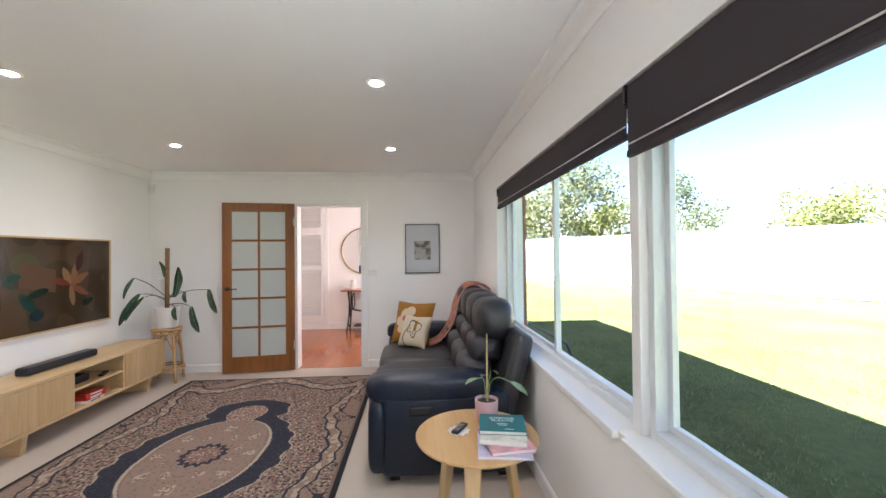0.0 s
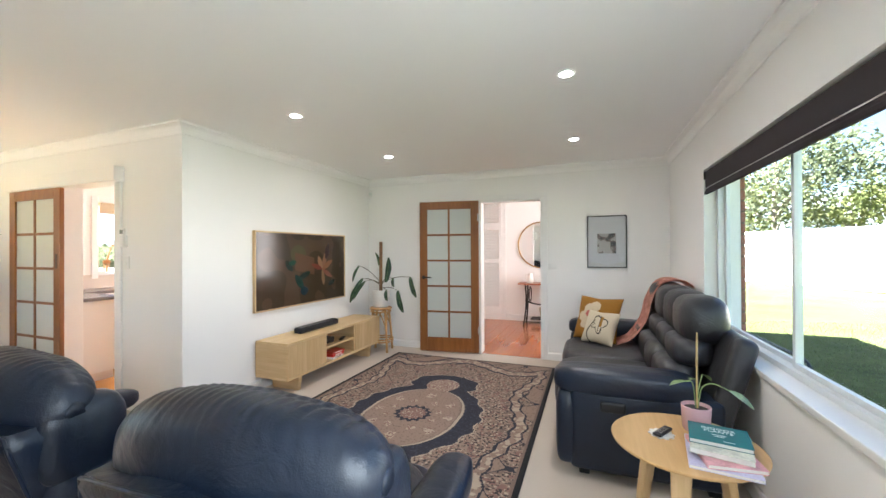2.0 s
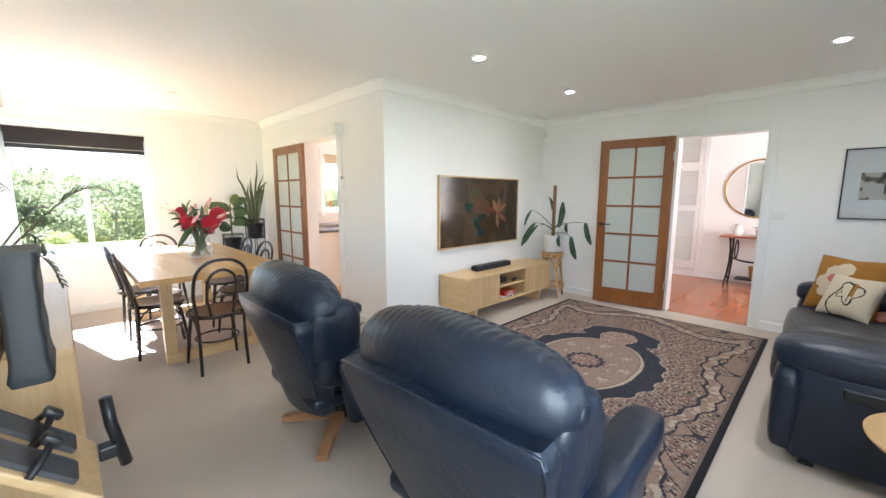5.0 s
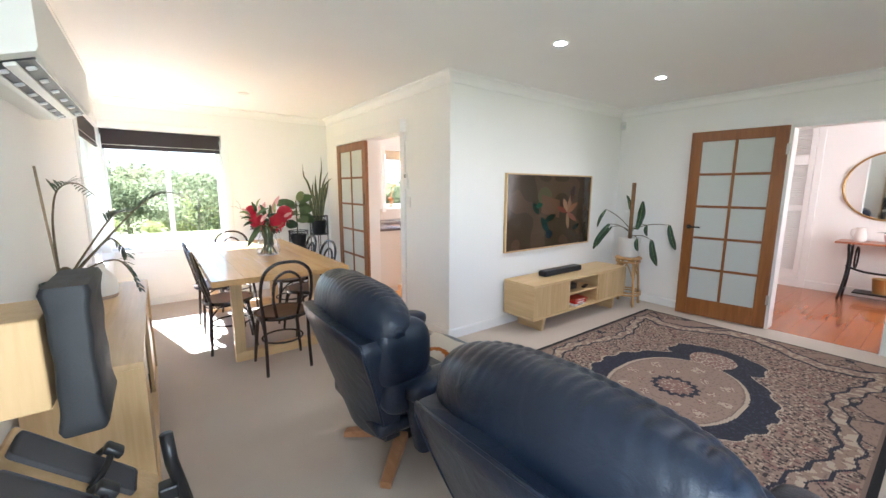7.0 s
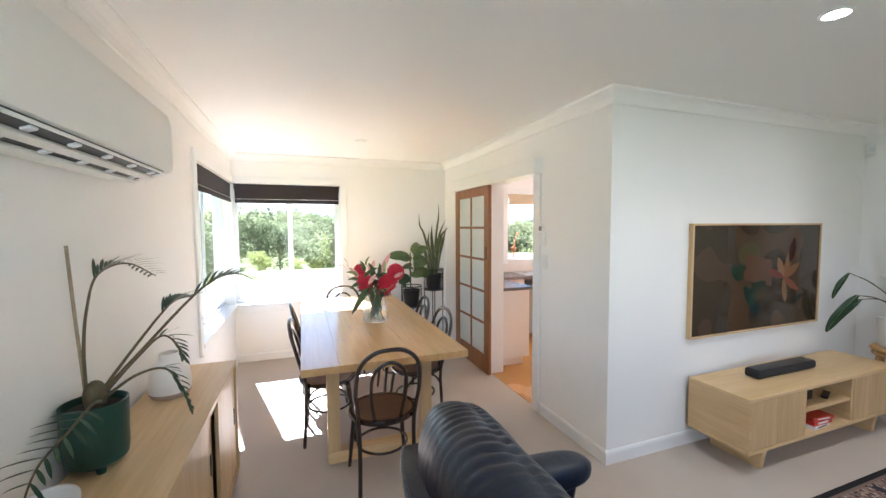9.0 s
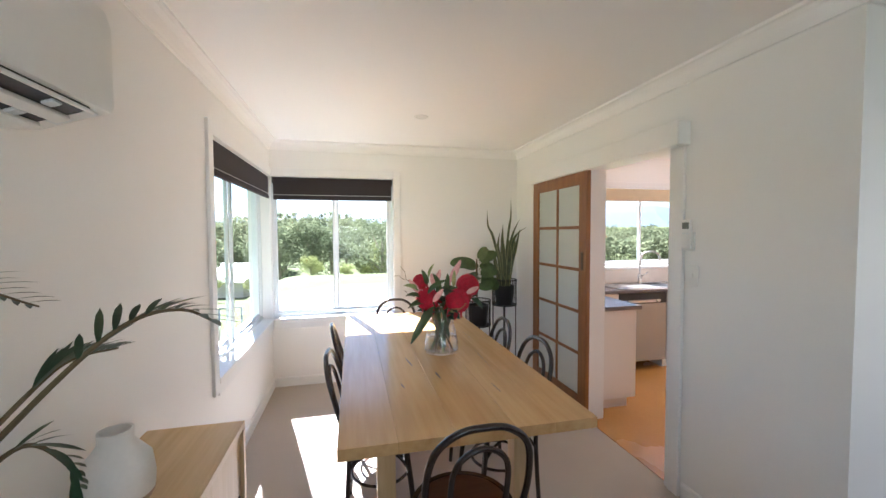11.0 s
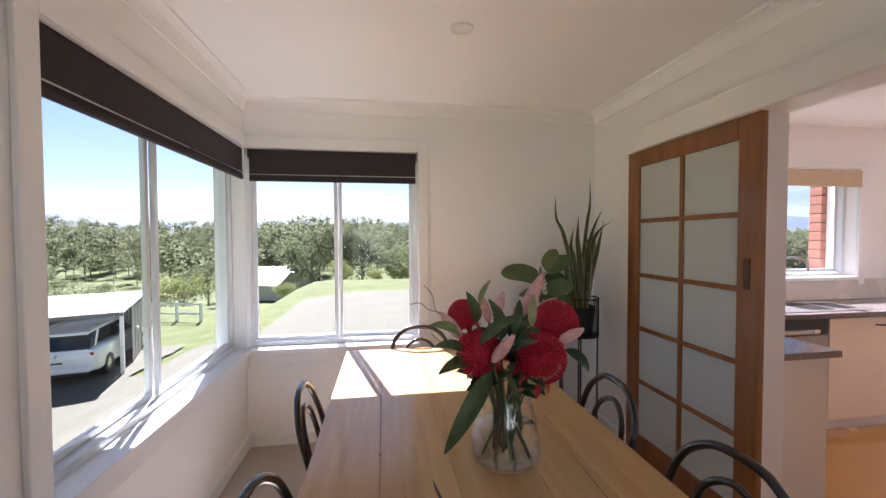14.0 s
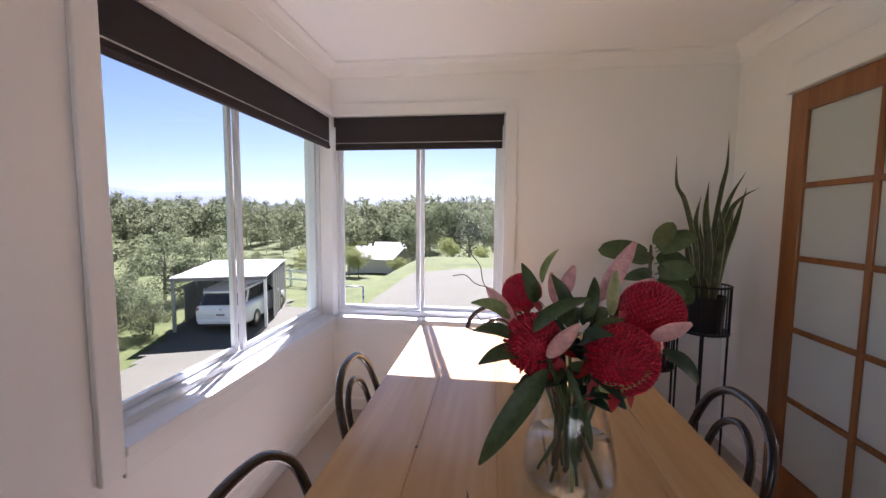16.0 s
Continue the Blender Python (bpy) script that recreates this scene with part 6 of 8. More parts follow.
def snake_leaf(pts, w):
    """A sword leaf with a pale margin along a bent spine."""
    sp = [Vector(p) for p in spline(pts, 5)]
    n = len(sp) - 1
    mid, rim = nb(), nb()
    for bm, lo, hi, off in ((mid, -0.82, 0.82, 0.0), (rim, -1.0, -0.82, 0.0), (rim, 0.82, 1.0, 0.0)):
        prev = None
        for i, p in enumerate(sp):
            t = i / n
            hw = w * 0.5 * min(1, 0.62 + 1.6 * t) * max(0.02, 1 - max(0, (t - 0.55) / 0.45) ** 1.7)
            s = Vector((0.35, 1, 0)).normalized()
            s.rotate(Matrix.Rotation(1.1 * (t - 0.5) + 9 * w, 3, "Z"))
            row = [bm.verts.new(p + s * hw * u + Vector((-0.35, 0, 0)) * hw * (1 - abs(u))) for u in (lo, (lo + hi) / 2, hi)]
            if prev:
                for j in (0, 1):
                    bm.faces.new((prev[j], prev[j + 1], row[j + 1], row[j]))
            prev = row
    lf = part("leaf", mid, SNAKE, sp_, smooth=True)
    part("margin", rim, SNAKE_EDGE, lf, "pale yellow leaf margin", True)


for pts, w in (([(0.0, -0.04, 0.18), (0.0, -0.06, 0.45), (0.0, -0.13, 0.72), (0.0, -0.18, 0.82), (0.0, -0.19, 0.985)], 0.030),
               ([(0.0, 0.01, 0.18), (0.0, 0.02, 0.5), (0.0, 0.05, 0.78), (0.0, 0.072, 0.92), (0.0, 0.071, 1.105)], 0.026),
               ([(0.02, 0.04, 0.18), (0.02, 0.06, 0.45), (0.0, 0.10, 0.66), (0.0, 0.16, 0.75), (0.0, 0.25, 0.805)], 0.034),
               ([(0.03, 0.03, 0.18), (0.03, 0.06, 0.4), (0.02, 0.12, 0.6), (0.0, 0.18, 0.81)], 0.05),
               ([(0.02, 0.0, 0.18), (0.03, -0.01, 0.45), (0.02, -0.03, 0.66), (0.01, -0.02, 0.84)], 0.046),
               ([(0.0, 0.02, 0.18), (0.0, 0.03, 0.45), (0.0, 0.09, 0.72), (0.0, 0.17, 0.89)], 0.032),
               ([(0.0, -0.02, 0.18), (0.0, -0.03, 0.4), (0.0, -0.07, 0.6), (0.0, -0.05, 0.76)], 0.036),
               ([(0.04, 0.02, 0.18), (0.05, 0.03, 0.4), (0.05, 0.04, 0.56), (0.04, 0.02, 0.72)], 0.05),
               ([(-0.03, 0.05, 0.18), (-0.03, 0.08, 0.4), (-0.03, 0.12, 0.6), (-0.02, 0.13, 0.72)], 0.044),
               ([(0.0, -0.06, 0.18), (0.0, -0.08, 0.35), (0.0, -0.12, 0.52), (0.0, -0.24, 0.61)], 0.036),
               ([(0.03, -0.05, 0.18), (0.04, -0.08, 0.32), (0.04, -0.12, 0.42), (0.04, -0.14, 0.58)], 0.034),
               ([(-0.04, 0.0, 0.18), (-0.05, 0.0, 0.4), (-0.06, -0.02, 0.62)], 0.04),
               ([(0.05, -0.03, 0.18), (0.07, -0.04, 0.27), (0.09, -0.07, 0.33)], 0.045),
               ([(-0.02, -0.03, 0.18), (-0.03, -0.03, 0.36), (-0.03, 0.0, 0.5)], 0.04)):
    snake_leaf(pts, w)
zb = wire_stand(-5.74, 1.44, 0.845, 0.125, 0.25, "lower black wire plant stand in the corner")
fd = thing("potted_plant", -5.74, 1.44, zb + 0.002, 0, "fiddle-leaf fig with big round leaves in a black pot", "plant")
pot_ = part("pot", lathe(nb(), [(0.001, 0), (0.085, 0), (0.105, 0.2), (0.098, 0.2), (0.09, 0.18), (0.001, 0.18)], 32), BLACK, fd, smooth=40)
part("soil", lathe(nb(), [(0.089, 0.181), (0.001, 0.186)], 20), SOIL, pot_)
part("trunk", tube(nb(), spline([(0, -0.01, 0.18), (0.01, -0.015, 0.4), (-0.005, -0.012, 0.66)], 6), [0.009] * 12 + [0.006], 8), STEMM, fd, smooth=True)
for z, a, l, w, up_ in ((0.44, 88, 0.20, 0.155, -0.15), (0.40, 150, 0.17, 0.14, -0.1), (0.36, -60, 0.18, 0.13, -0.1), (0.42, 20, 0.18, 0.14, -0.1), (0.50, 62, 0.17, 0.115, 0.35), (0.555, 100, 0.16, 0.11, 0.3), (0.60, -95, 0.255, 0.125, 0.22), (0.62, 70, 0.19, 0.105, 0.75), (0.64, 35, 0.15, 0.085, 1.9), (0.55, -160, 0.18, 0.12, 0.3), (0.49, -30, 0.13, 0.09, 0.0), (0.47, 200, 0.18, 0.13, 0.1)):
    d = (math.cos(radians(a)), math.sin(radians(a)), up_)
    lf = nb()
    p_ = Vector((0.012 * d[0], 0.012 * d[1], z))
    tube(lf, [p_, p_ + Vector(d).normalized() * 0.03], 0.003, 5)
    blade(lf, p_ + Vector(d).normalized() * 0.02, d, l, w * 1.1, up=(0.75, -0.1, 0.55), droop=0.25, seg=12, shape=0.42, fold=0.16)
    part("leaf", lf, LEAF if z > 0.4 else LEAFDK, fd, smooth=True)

# sideboard
SBX0, SBX1, SBY0, SBY1, SBZ = -3.70, -2.08, SOUTH + 0.02, -0.205, 0.785
sbo = thing("sideboard", (SBX0 + SBX1) / 2, (SBY0 + SBY1) / 2, 0, 0, "oak sideboard with sliding doors against the wall", "sideboard")
bhx, bhy = (SBX1 - SBX0) / 2, (SBY1 - SBY0) / 2
part("top", bx(-bhx, bhx, -bhy, bhy, SBZ - 0.025, SBZ, bevel=0.002), OAK, sbo)
part("bottom", bx(-bhx, bhx, -bhy, bhy, 0.12, 0.145, bevel=0.002), OAK, sbo)
for s in (-1, 1):
    part("end_panel", bx(s * bhx - (0.025 if s > 0 else 0), s * bhx + (0.025 if s < 0 else 0), -bhy, bhy, 0.145, SBZ - 0.025), OAKV, sbo)
part("back_panel", bx(-bhx + 0.025, bhx - 0.025, -bhy, -bhy + 0.01, 0.145, SBZ - 0.025), OAK, sbo)
for x0, x1, yy in ((-0.785, -0.34, 0.155), (-0.30, 0.20, 0.13), (0.24, 0.70, 0.155)):
    dr = part("door", bx(x0, x1, yy - 0.018, yy, 0.148, SBZ - 0.028, bevel=0.002), OAKV, sbo, "oak sliding door")
    part("handle", bx(x0 + 0.03, x0 + 0.045, yy, yy + 0.004, 0.42, 0.52, bevel=0.002), BLACKMETAL, dr, "black recessed pull")
for s in (-1, 1):
    part("plinth", bx(s * (bhx - 0.25) - 0.03, s * (bhx - 0.25) + 0.03, -bhy + 0.02, bhy - 0.02, 0, 0.12, bevel=0.003), OAK, sbo)
# green pot with cycad-like plant
gx, gy = -2.710, -0.470
gp = thing("potted_plant", gx, gy, SBZ, 0, "spindly cycad in a dark green pot on the sideboard", "plant")
GREENP = mat("dark_green_glaze", (0.012, 0.05, 0.035), 0.35, var=0.15, scale=10, fine=60)
pot_ = part("pot", lathe(nb(), [(0.001, 0.018), (0.066, 0.018), (0.082, 0.03), (0.086, 0.06), (0.089, 0.218), (0.084, 0.22), (0.081, 0.195), (0.001, 0.195)], 44), GREENP, gp, "dark green pot on small feet", 40)
for k in range(3):
    a = radians(120 * k + 30)
    part("foot", lathe(nb(), [(0.001, 0), (0.012, 0), (0.014, 0.02), (0.001, 0.02)], 12, (0.058 * math.cos(a), 0.058 * math.sin(a), 0)), GREENP, pot_)
part("soil", lathe(nb(), [(0.080, 0.196), (0.04, 0.205), (0.001, 0.206)], 24), SOIL, pot_)
part("bulb", puff(nb(), (-0.005, 0, 0.235), (0.035, 0.03, 0.05), 0.9, 16, 10), STEMM, gp, smooth=True)
part("stake", tube(nb(), [(0.0, -0.02, 0.21), (0.006, -0.035, 0.5), (0.010, -0.045, 0.73)], 0.005, 7), mat("grey_cane", (0.30, 0.24, 0.16), 0.7, var=0.2, scale=30), gp, smooth=True)
FRONDS = [([(0, -0.02, 0.25), (0.015, -0.03, 0.42), (0.0, -0.03, 0.55), (-0.02, -0.005, 0.66), (-0.10, 0.05, 0.69), (-0.21, 0.10, 0.63)], 0.6),
          ([(0, 0, 0.25), (-0.01, 0.12, 0.40), (-0.02, 0.255, 0.56), (-0.02, 0.34, 0.63), (-0.02, 0.41, 0.645), (-0.016, 0.465, 0.62)], 0.45),
          ([(0, 0, 0.25), (-0.06, 0.07, 0.38), (-0.127, 0.14, 0.50), (-0.16, 0.18, 0.54), (-0.20, 0.23, 0.545)], 0.55),
          ([(0, 0.01, 0.25), (-0.06, 0.09, 0.36), (-0.10, 0.15, 0.42), (-0.13, 0.195, 0.37), (-0.14, 0.21, 0.32)], 0.5),
          ([(0, 0.02, 0.25), (-0.02, 0.10, 0.31), (-0.035, 0.18, 0.32), (-0.045, 0.23, 0.25), (-0.05, 0.256, 0.16)], 0.5),
          ([(0.01, 0.02, 0.25), (0.12, 0.04, 0.28), (0.22, 0.03, 0.25), (0.30, 0.0, 0.20), (0.35, -0.017, 0.10)], 0.35)]
for pts, start in FRONDS:
    line = spline([(x + -0.020 * min(1, max(0, (z - 0.25) / 0.25)), y + 0.015 * min(1, max(0, (z - 0.25) / 0.25)), z - 0.03) for x, y, z in pts], 7)
    fr_ = part("frond", tube(nb(), line, [0.006 - 0.0042 * i / (len(line) - 1) for i in range(len(line))], 7), STEMM, gp, smooth=True)
    k0 = int(len(line) * start)
    lb_ = nb()
    for i in range(k0, len(line), 1 if start > 0.5 else 2):
        d = (line[i] - line[i - 1]).normalized()
        side = d.cross(Vector((0, 0, 1))).normalized()
        for f in (0.0,):
            p = line[i - 1].lerp(line[i], f)
            for s in (-1, 1):
                blade(lb_, p, side * s * 0.85 + d * 0.7 + Vector((0, 0, 0.55 if s > 0 else 0.2)), random.uniform(0.075, 0.13) * (1 - 0.45 * (i - k0) / max(1, len(line) - 1 - k0)), 0.0105, droop=0.3, seg=4, shape=0.6)
    tagged(part("frond_blade", lb_, LEAFDK, fr_, smooth=True), kind="stuff")
vs2 = thing("vase", -3.28, -0.42, SBZ, 0, "white stoneware bottle vase with a bare clay foot", "vase")
part("body", lathe(nb(), [(0.001, 0.0), (0.075, 0.0), (0.083, 0.015), (0.087, 0.06), (0.08, 0.115), (0.05, 0.155), (0.04, 0.17), (0.041, 0.20), (0.035, 0.20), (0.034, 0.17), (0.001, 0.16)], 44), CERAMIC, vs2, smooth=40)
part("foot_band", lathe(nb(), [(0.076, 0.0005), (0.0838, 0.0148), (0.0845, 0.022), (0.083, 0.022)], 44), mat("bare_clay", (0.40, 0.29, 0.22), 0.9, var=0.15, scale=30), vs2, "bare clay band", True)
bw = thing("footed_bowl", -2.25, -0.43, SBZ, 0, "white oval footed bowl on the sideboard", "bowl")
bm = nb()
rings = [[(c * 1.45 * math.cos(2 * math.pi * i / 44), c * 0.80 * math.sin(2 * math.pi * i / 44), z) for i in range(44)] for c, z in ((0.03, 0.045), (0.085, 0.05), (0.105, 0.068), (0.116, 0.115), (0.110, 0.115), (0.099, 0.07), (0.002, 0.058))]
loft(bm, rings, False)
part("bowl", bm, CERAMIC, bw, smooth=40)
for s in (-1, 1):
    part("foot", lathe(nb(), [(0.001, 0), (0.036, 0), (0.038, 0.005), (0.033, 0.052), (0.001, 0.052)], 32, (s * 0.058, 0, 0)), CERAMIC, bw, smooth=40)

# air conditioner above the sideboard
AX0, AX1 = -3.19, -1.98
ac = thing("air_conditioner", (AX0 + AX1) / 2, SOUTH, 1.768, 0, "white wall-mounted split air conditioner with open louvre", "air conditioner")
ahx = (AX1 - AX0) / 2
prof = [(0.0, 0.0), (0.0, 0.30), (0.165, 0.305), (0.20, 0.292), (0.212, 0.25), (0.212, 0.062), (0.205, 0.048), (0.06, 0.0)]
bm = nb()
loft(bm, [[(x, p, q) for p, q in prof] for x in (-ahx, -ahx + 0.004, ahx - 0.004, ahx)])
part("casing", bm, mat("white_appliance_plastic", (0.80, 0.80, 0.775), 0.55, var=0.01, bump=0.0), ac, smooth=30)
SLOPE = pose(0, 0.205, 0.048, math.degrees(math.atan2(0.048, 0.145)), 0, 0)
part("outlet", turn(bx(-ahx + 0.06, ahx - 0.06, -0.135, -0.012, -0.006, 0.004), SLOPE), BLACK, ac, "dark air outlet")
for y0, y1 in ((-0.014, -0.009), (-0.088, -0.058), (-0.138, -0.118)):
    lv_ = bx(-ahx + 0.055, ahx - 0.055, y0, y1, -0.018, -0.006, bevel=0.003)
    part("louvre", turn(lv_, SLOPE), WHITEP, ac)
for k in range(6):
    u = -ahx + 0.14 + k * (2 * ahx - 0.28) / 5
    for yy in (-0.038, -0.104):
        part("vane", turn(bx(u - 0.014, u + 0.014, yy - 0.013, yy + 0.011, -0.014, -0.0062, bevel=0.003), SLOPE), ALU, ac)
part("display", turn(bx(-ahx + 0.015, -ahx + 0.052, -0.11, -0.02, -0.004, 0.002, bevel=0.001), SLOPE), ALU, ac)

# wooden rowing machine stored upright by the sideboard
rw = thing("rowing_machine", -1.53, -0.38, 0, 90, "wooden rowing machine stored upright with seat and footplate", "rowing machine")
ASH = wood("pale_ash", (0.52, 0.33, 0.16), (0.64, 0.44, 0.24), 2, 0.4, 10)
for yy in (-0.20, 0.06):
    part("rail", bx(-0.165, -0.105, yy - 0.018, yy + 0.018, 0.0, 1.95, bevel=0.005), ASH, rw)
for yy in (-0.18, 0.04):
    part("rail_strip", bx(-0.1045, -0.101, yy - 0.006, yy + 0.006, 0.55, 1.9), BLACK, rw)
part("crossbar", bx(-0.16, -0.11, -0.182, 0.042, 1.84, 1.92, bevel=0.004), ASH, rw)
part("base_frame", bx(-0.16, 0.16, -0.23, 0.09, 0.0, 0.10, bevel=0.006), ASH, rw)
seat_ = part("seat_carriage", bx(-0.10, 0.06, -0.17, 0.02, 0.985, 1.175, bevel=0.004), OAKV, rw, "pale wooden seat carriage")
pad = nb()
rings = []
for i in range(25):
    t = -1 + 2 * i / 24
    th_ = 0.030 - 0.014 * math.exp(-(t * 3) ** 2) + 0.006 * math.cos(t * 5)
    tip = 1 - 0.22 * max(0, (abs(t) - 0.88) / 0.12) ** 2
    rings.append([(0.062 + 0.042 + p * tip * th_ / 0.03, -0.075 + q * (0.9 + 0.1 * tip), 1.08 + 0.155 * t) for p, q in rrect(0.042, 0.115, 0.013, 3)])
loft(pad, rings)
part("seat_pad", pad, mat("black_foam_pad", (0.014, 0.016, 0.019), 0.55, var=0.2, scale=20, fine=200), seat_, "shaped black foam seat pad", 50)
for z in (0.965, 1.195):
    for yy in (-0.184,):
        wh = nb()
        lathe(wh, [(0.001, -0.012), (0.024, -0.012), (0.030, -0.006), (0.030, 0.006), (0.024, 0.012), (0.001, 0.012)], 24)
        turn(wh, pose(-0.075, yy, z, 90))
        w_ = part("wheel", wh, BLACK, seat_, smooth=40)
        hb_ = lathe(nb(), [(0.001, 0.0), (0.012, 0.0), (0.013, 0.004), (0.001, 0.005)], 16)
        turn(hb_, pose(-0.075, yy - 0.012, z, 90))
        part("hub", hb_, STEEL, seat_, smooth=True)
fb = nb()
box(fb, -0.16, 0.20, -0.16, 0.16, -0.012, 0.012, bevel=0.006)
FM = pose(0.05, -0.075, 0.74, 0, 45, 0)
turn(fb, FM)
foot_ = part("footplate", fb, OAK, rw, "pale wooden footplate")
for yy in (-0.085, 0.075):
    pb = turn(bx(-0.15, 0.13, yy - 0.052, yy + 0.052, 0.0122, 0.024, bevel=0.012, seg=3), FM)
    part("foot_pad", pb, mat("grey_foot_pad", (0.065, 0.065, 0.07), 0.75, var=0.15, scale=20, fine=300), foot_, smooth=40)
    sb_ = nb()
    tube(sb_, spline([(0.03, yy - 0.075, 0.01), (0.03, yy - 0.05, 0.05), (0.03, yy, 0.065), (0.03, yy + 0.05, 0.05), (0.03, yy + 0.075, 0.01)], 5), 0.009, 8)
    part("strap", turn(sb_, FM), BLACK, foot_, smooth=True)
    part("buckle", turn(bx(0.008, 0.052, yy - 0.02, yy + 0.02, 0.062, 0.082, bevel=0.006), FM), BLACK, foot_, smooth=40)
hd = nb()
tube(hd, [(0.23, -0.02, 0.78), (0.235, -0.02, 0.70), (0.26, -0.02, 0.56)], 0.016, 12)
part("handle", hd, BLACK, rw, "black foam-grip handle", True)
part("handle_clip", bx(0.20, 0.245, -0.045, 0.0, 0.60, 0.64, bevel=0.006), BLACK, rw)

# ---- kitchen ----
KCAB = mat("cream_cabinet_front", (0.70, 0.62, 0.56), 0.4, var=0.02, scale=3)
KTOP = mat("grey_stone_worktop", (0.16, 0.135, 0.13), 0.25, var=0.2, scale=60, fine=300, bump=0.02)
kx0, kx1 = WEST + 0.005, -5.62
solo("worktop", bx(kx0, kx1 + 0.02, 2.16, 6.3, 0.865, 0.90, bevel=0.004), KTOP, "grey stone-look worktop along the window", "worktop")
units = ((2.16, 2.98), (3.60, 4.16), (4.16, 4.72), (4.72, 5.28), (5.28, 6.28))
for y0, y1 in units:
    u = thing("kitchen_unit", (kx0 + kx1) / 2, (y0 + y1) / 2, 0, 0, "cream base cabinet under the worktop", "kitchen cabinet", "kitchen base cabinets")
    w = (y1 - y0) / 2
    dx = (kx1 - kx0) / 2
    part("body", bx(-dx, dx - 0.022, -w, w, 0.10, 0.863), KCAB, u)
    part("plinth", bx(-dx, dx - 0.06, -w, w, 0.004, 0.0995), ALU, u)
    dd = part("door", bx(dx - 0.02, dx, -w + 0.002, w - 0.002, 0.105, 0.855, bevel=0.002), KCAB, u)
    s = 1 if y0 < 3.7 or y0 > 4.6 else -1
    hh = nb()
    tube(hh, spline([(dx, s * (w - 0.03), 0.80), (dx + 0.025, s * (w - 0.05), 0.80), (dx + 0.025, s * (w - 0.13), 0.80), (dx, s * (w - 0.15), 0.80)], 4), 0.005, 6)
    part("handle", hh, BLACKMETAL, dd, "dark bow handle", True)
dw = thing("dishwasher", (kx0 + kx1) / 2, 3.29, 0, 0, "stainless steel dishwasher under the worktop", "dishwasher")
part("body", bx(-0.245, 0.225, -0.30, 0.30, 0.10, 0.86), BLACK, dw)
part("door", bx(0.227, 0.25, -0.298, 0.298, 0.11, 0.74, bevel=0.004), mat("dull_steel_front", (0.30, 0.285, 0.27), 0.5, 0.5, var=0.06, scale=3), dw, "brushed steel door")
part("control_panel", bx(0.227, 0.25, -0.298, 0.298, 0.745, 0.858, bevel=0.004), BLACK, dw)
part("handle", bx(0.2505, 0.275, -0.2, 0.2, 0.755, 0.785, bevel=0.006), STEEL, dw)
sk = thing("sink", -5.85, 3.55, 0.9005, 0, "stainless steel double sink with drainer", "sink")
bm = nb()
box(bm, -0.20, 0.19, -0.52, 0.52, 0.0, 0.006, bevel=0.003)
part("rim", bm, STEEL, sk)
for yy, r in ((0.12, 0.15), (0.38, 0.12)):
    bb_ = nb()
    loft(bb_, [[(p, yy + q, z) for p, q in rrect(r * 1.0, r * 0.8, 0.05, 4)] for r, z in ((r, 0.0065), (r - 0.012, 0.0075), (r - 0.02, 0.0068))])
    part("bowl", bb_, BLACKMETAL, sk)
tp = nb()
tube(tp, spline([(-0.16, 0.02, 0.006), (-0.16, 0.02, 0.26), (-0.13, 0.04, 0.36), (-0.06, 0.09, 0.39), (0.0, 0.13, 0.36), (0.01, 0.14, 0.29)], 7), 0.011, 10)
lathe(tp, [(0.03, 0.006), (0.03, 0.012), (0.024, 0.02), (0.024, 0.11), (0.001, 0.112)], 20, (-0.16, 0.02, 0))
tube(tp, [(-0.16, 0.02, 0.09), (-0.15, 0.08, 0.11), (-0.145, 0.12, 0.14)], 0.007, 8)
part("tap", tp, STEEL, sk, "gooseneck mixer tap", True)
pn_ = thing("kitchen_peninsula", -5.03, 2.345, 0, 0, "low cream peninsula cabinet with grey worktop", "kitchen cabinet")
part("body", bx(-0.45, 0.15, -0.18, 0.235, 0.10, 0.865), mat("white_end_panel", (0.74, 0.71, 0.68), 0.4, var=0.02, scale=3), pn_, "plain white end panel")
part("plinth", bx(-0.45, 0.10, -0.18, 0.19, 0.004, 0.0995), KCAB, pn_)
part("worktop", bx(-0.46, 0.20, -0.18, 0.25, 0.8655, 0.90, bevel=0.003), KTOP, pn_, "grey worktop with pale edge")
solo("splashback", bx(WEST + 0.001, WEST + 0.012, 2.16, 6.3, 0.902, 1.08, bevel=0.002), mat("cream_tiles", (0.68, 0.62, 0.56), 0.25, var=0.06, scale=5), "cream glazed splashback behind the sink", "splashback", "structure")
kb = thing("roller_blind", WEST + 0.03, 3.775, 1.90, 0, "cream kitchen blind rolled up above the sink", "roller blind")
KB = mat("cream_blind_cloth", (0.58, 0.47, 0.32), 0.9, var=0.06, scale=8)
part("cloth", bx(0, 0.006, -0.77, 0.77, 0, 0.13), KB, kb)
part("roll", tube(nb(), [(-0.02, -0.775, 0.12), (-0.02, 0.775, 0.12)], 0.022, 12), KB, kb, smooth=True)
part("bottom_bar", bx(-0.006, 0.010, -0.772, 0.772, -0.01, 0.012, bevel=0.003), KB, kb)
ck = thing("wall_clock", WEST, 5.21, 1.755, 90, "round slate-grey wall clock with white numerals", "clock")
CLK = mat("slate_clock_face", (0.075, 0.078, 0.075), 0.6, var=0.15, scale=12)
cd = lathe(nb(), [(0.001, -0.0), (0.185, -0.0), (0.19, 0.006), (0.19, 0.022), (0.183, 0.026), (0.001, 0.026)], 56)
turn(cd, pose(0, 0, 0, 90, 0, 0))
part("dial", cd, CLK, ck, smooth=40)
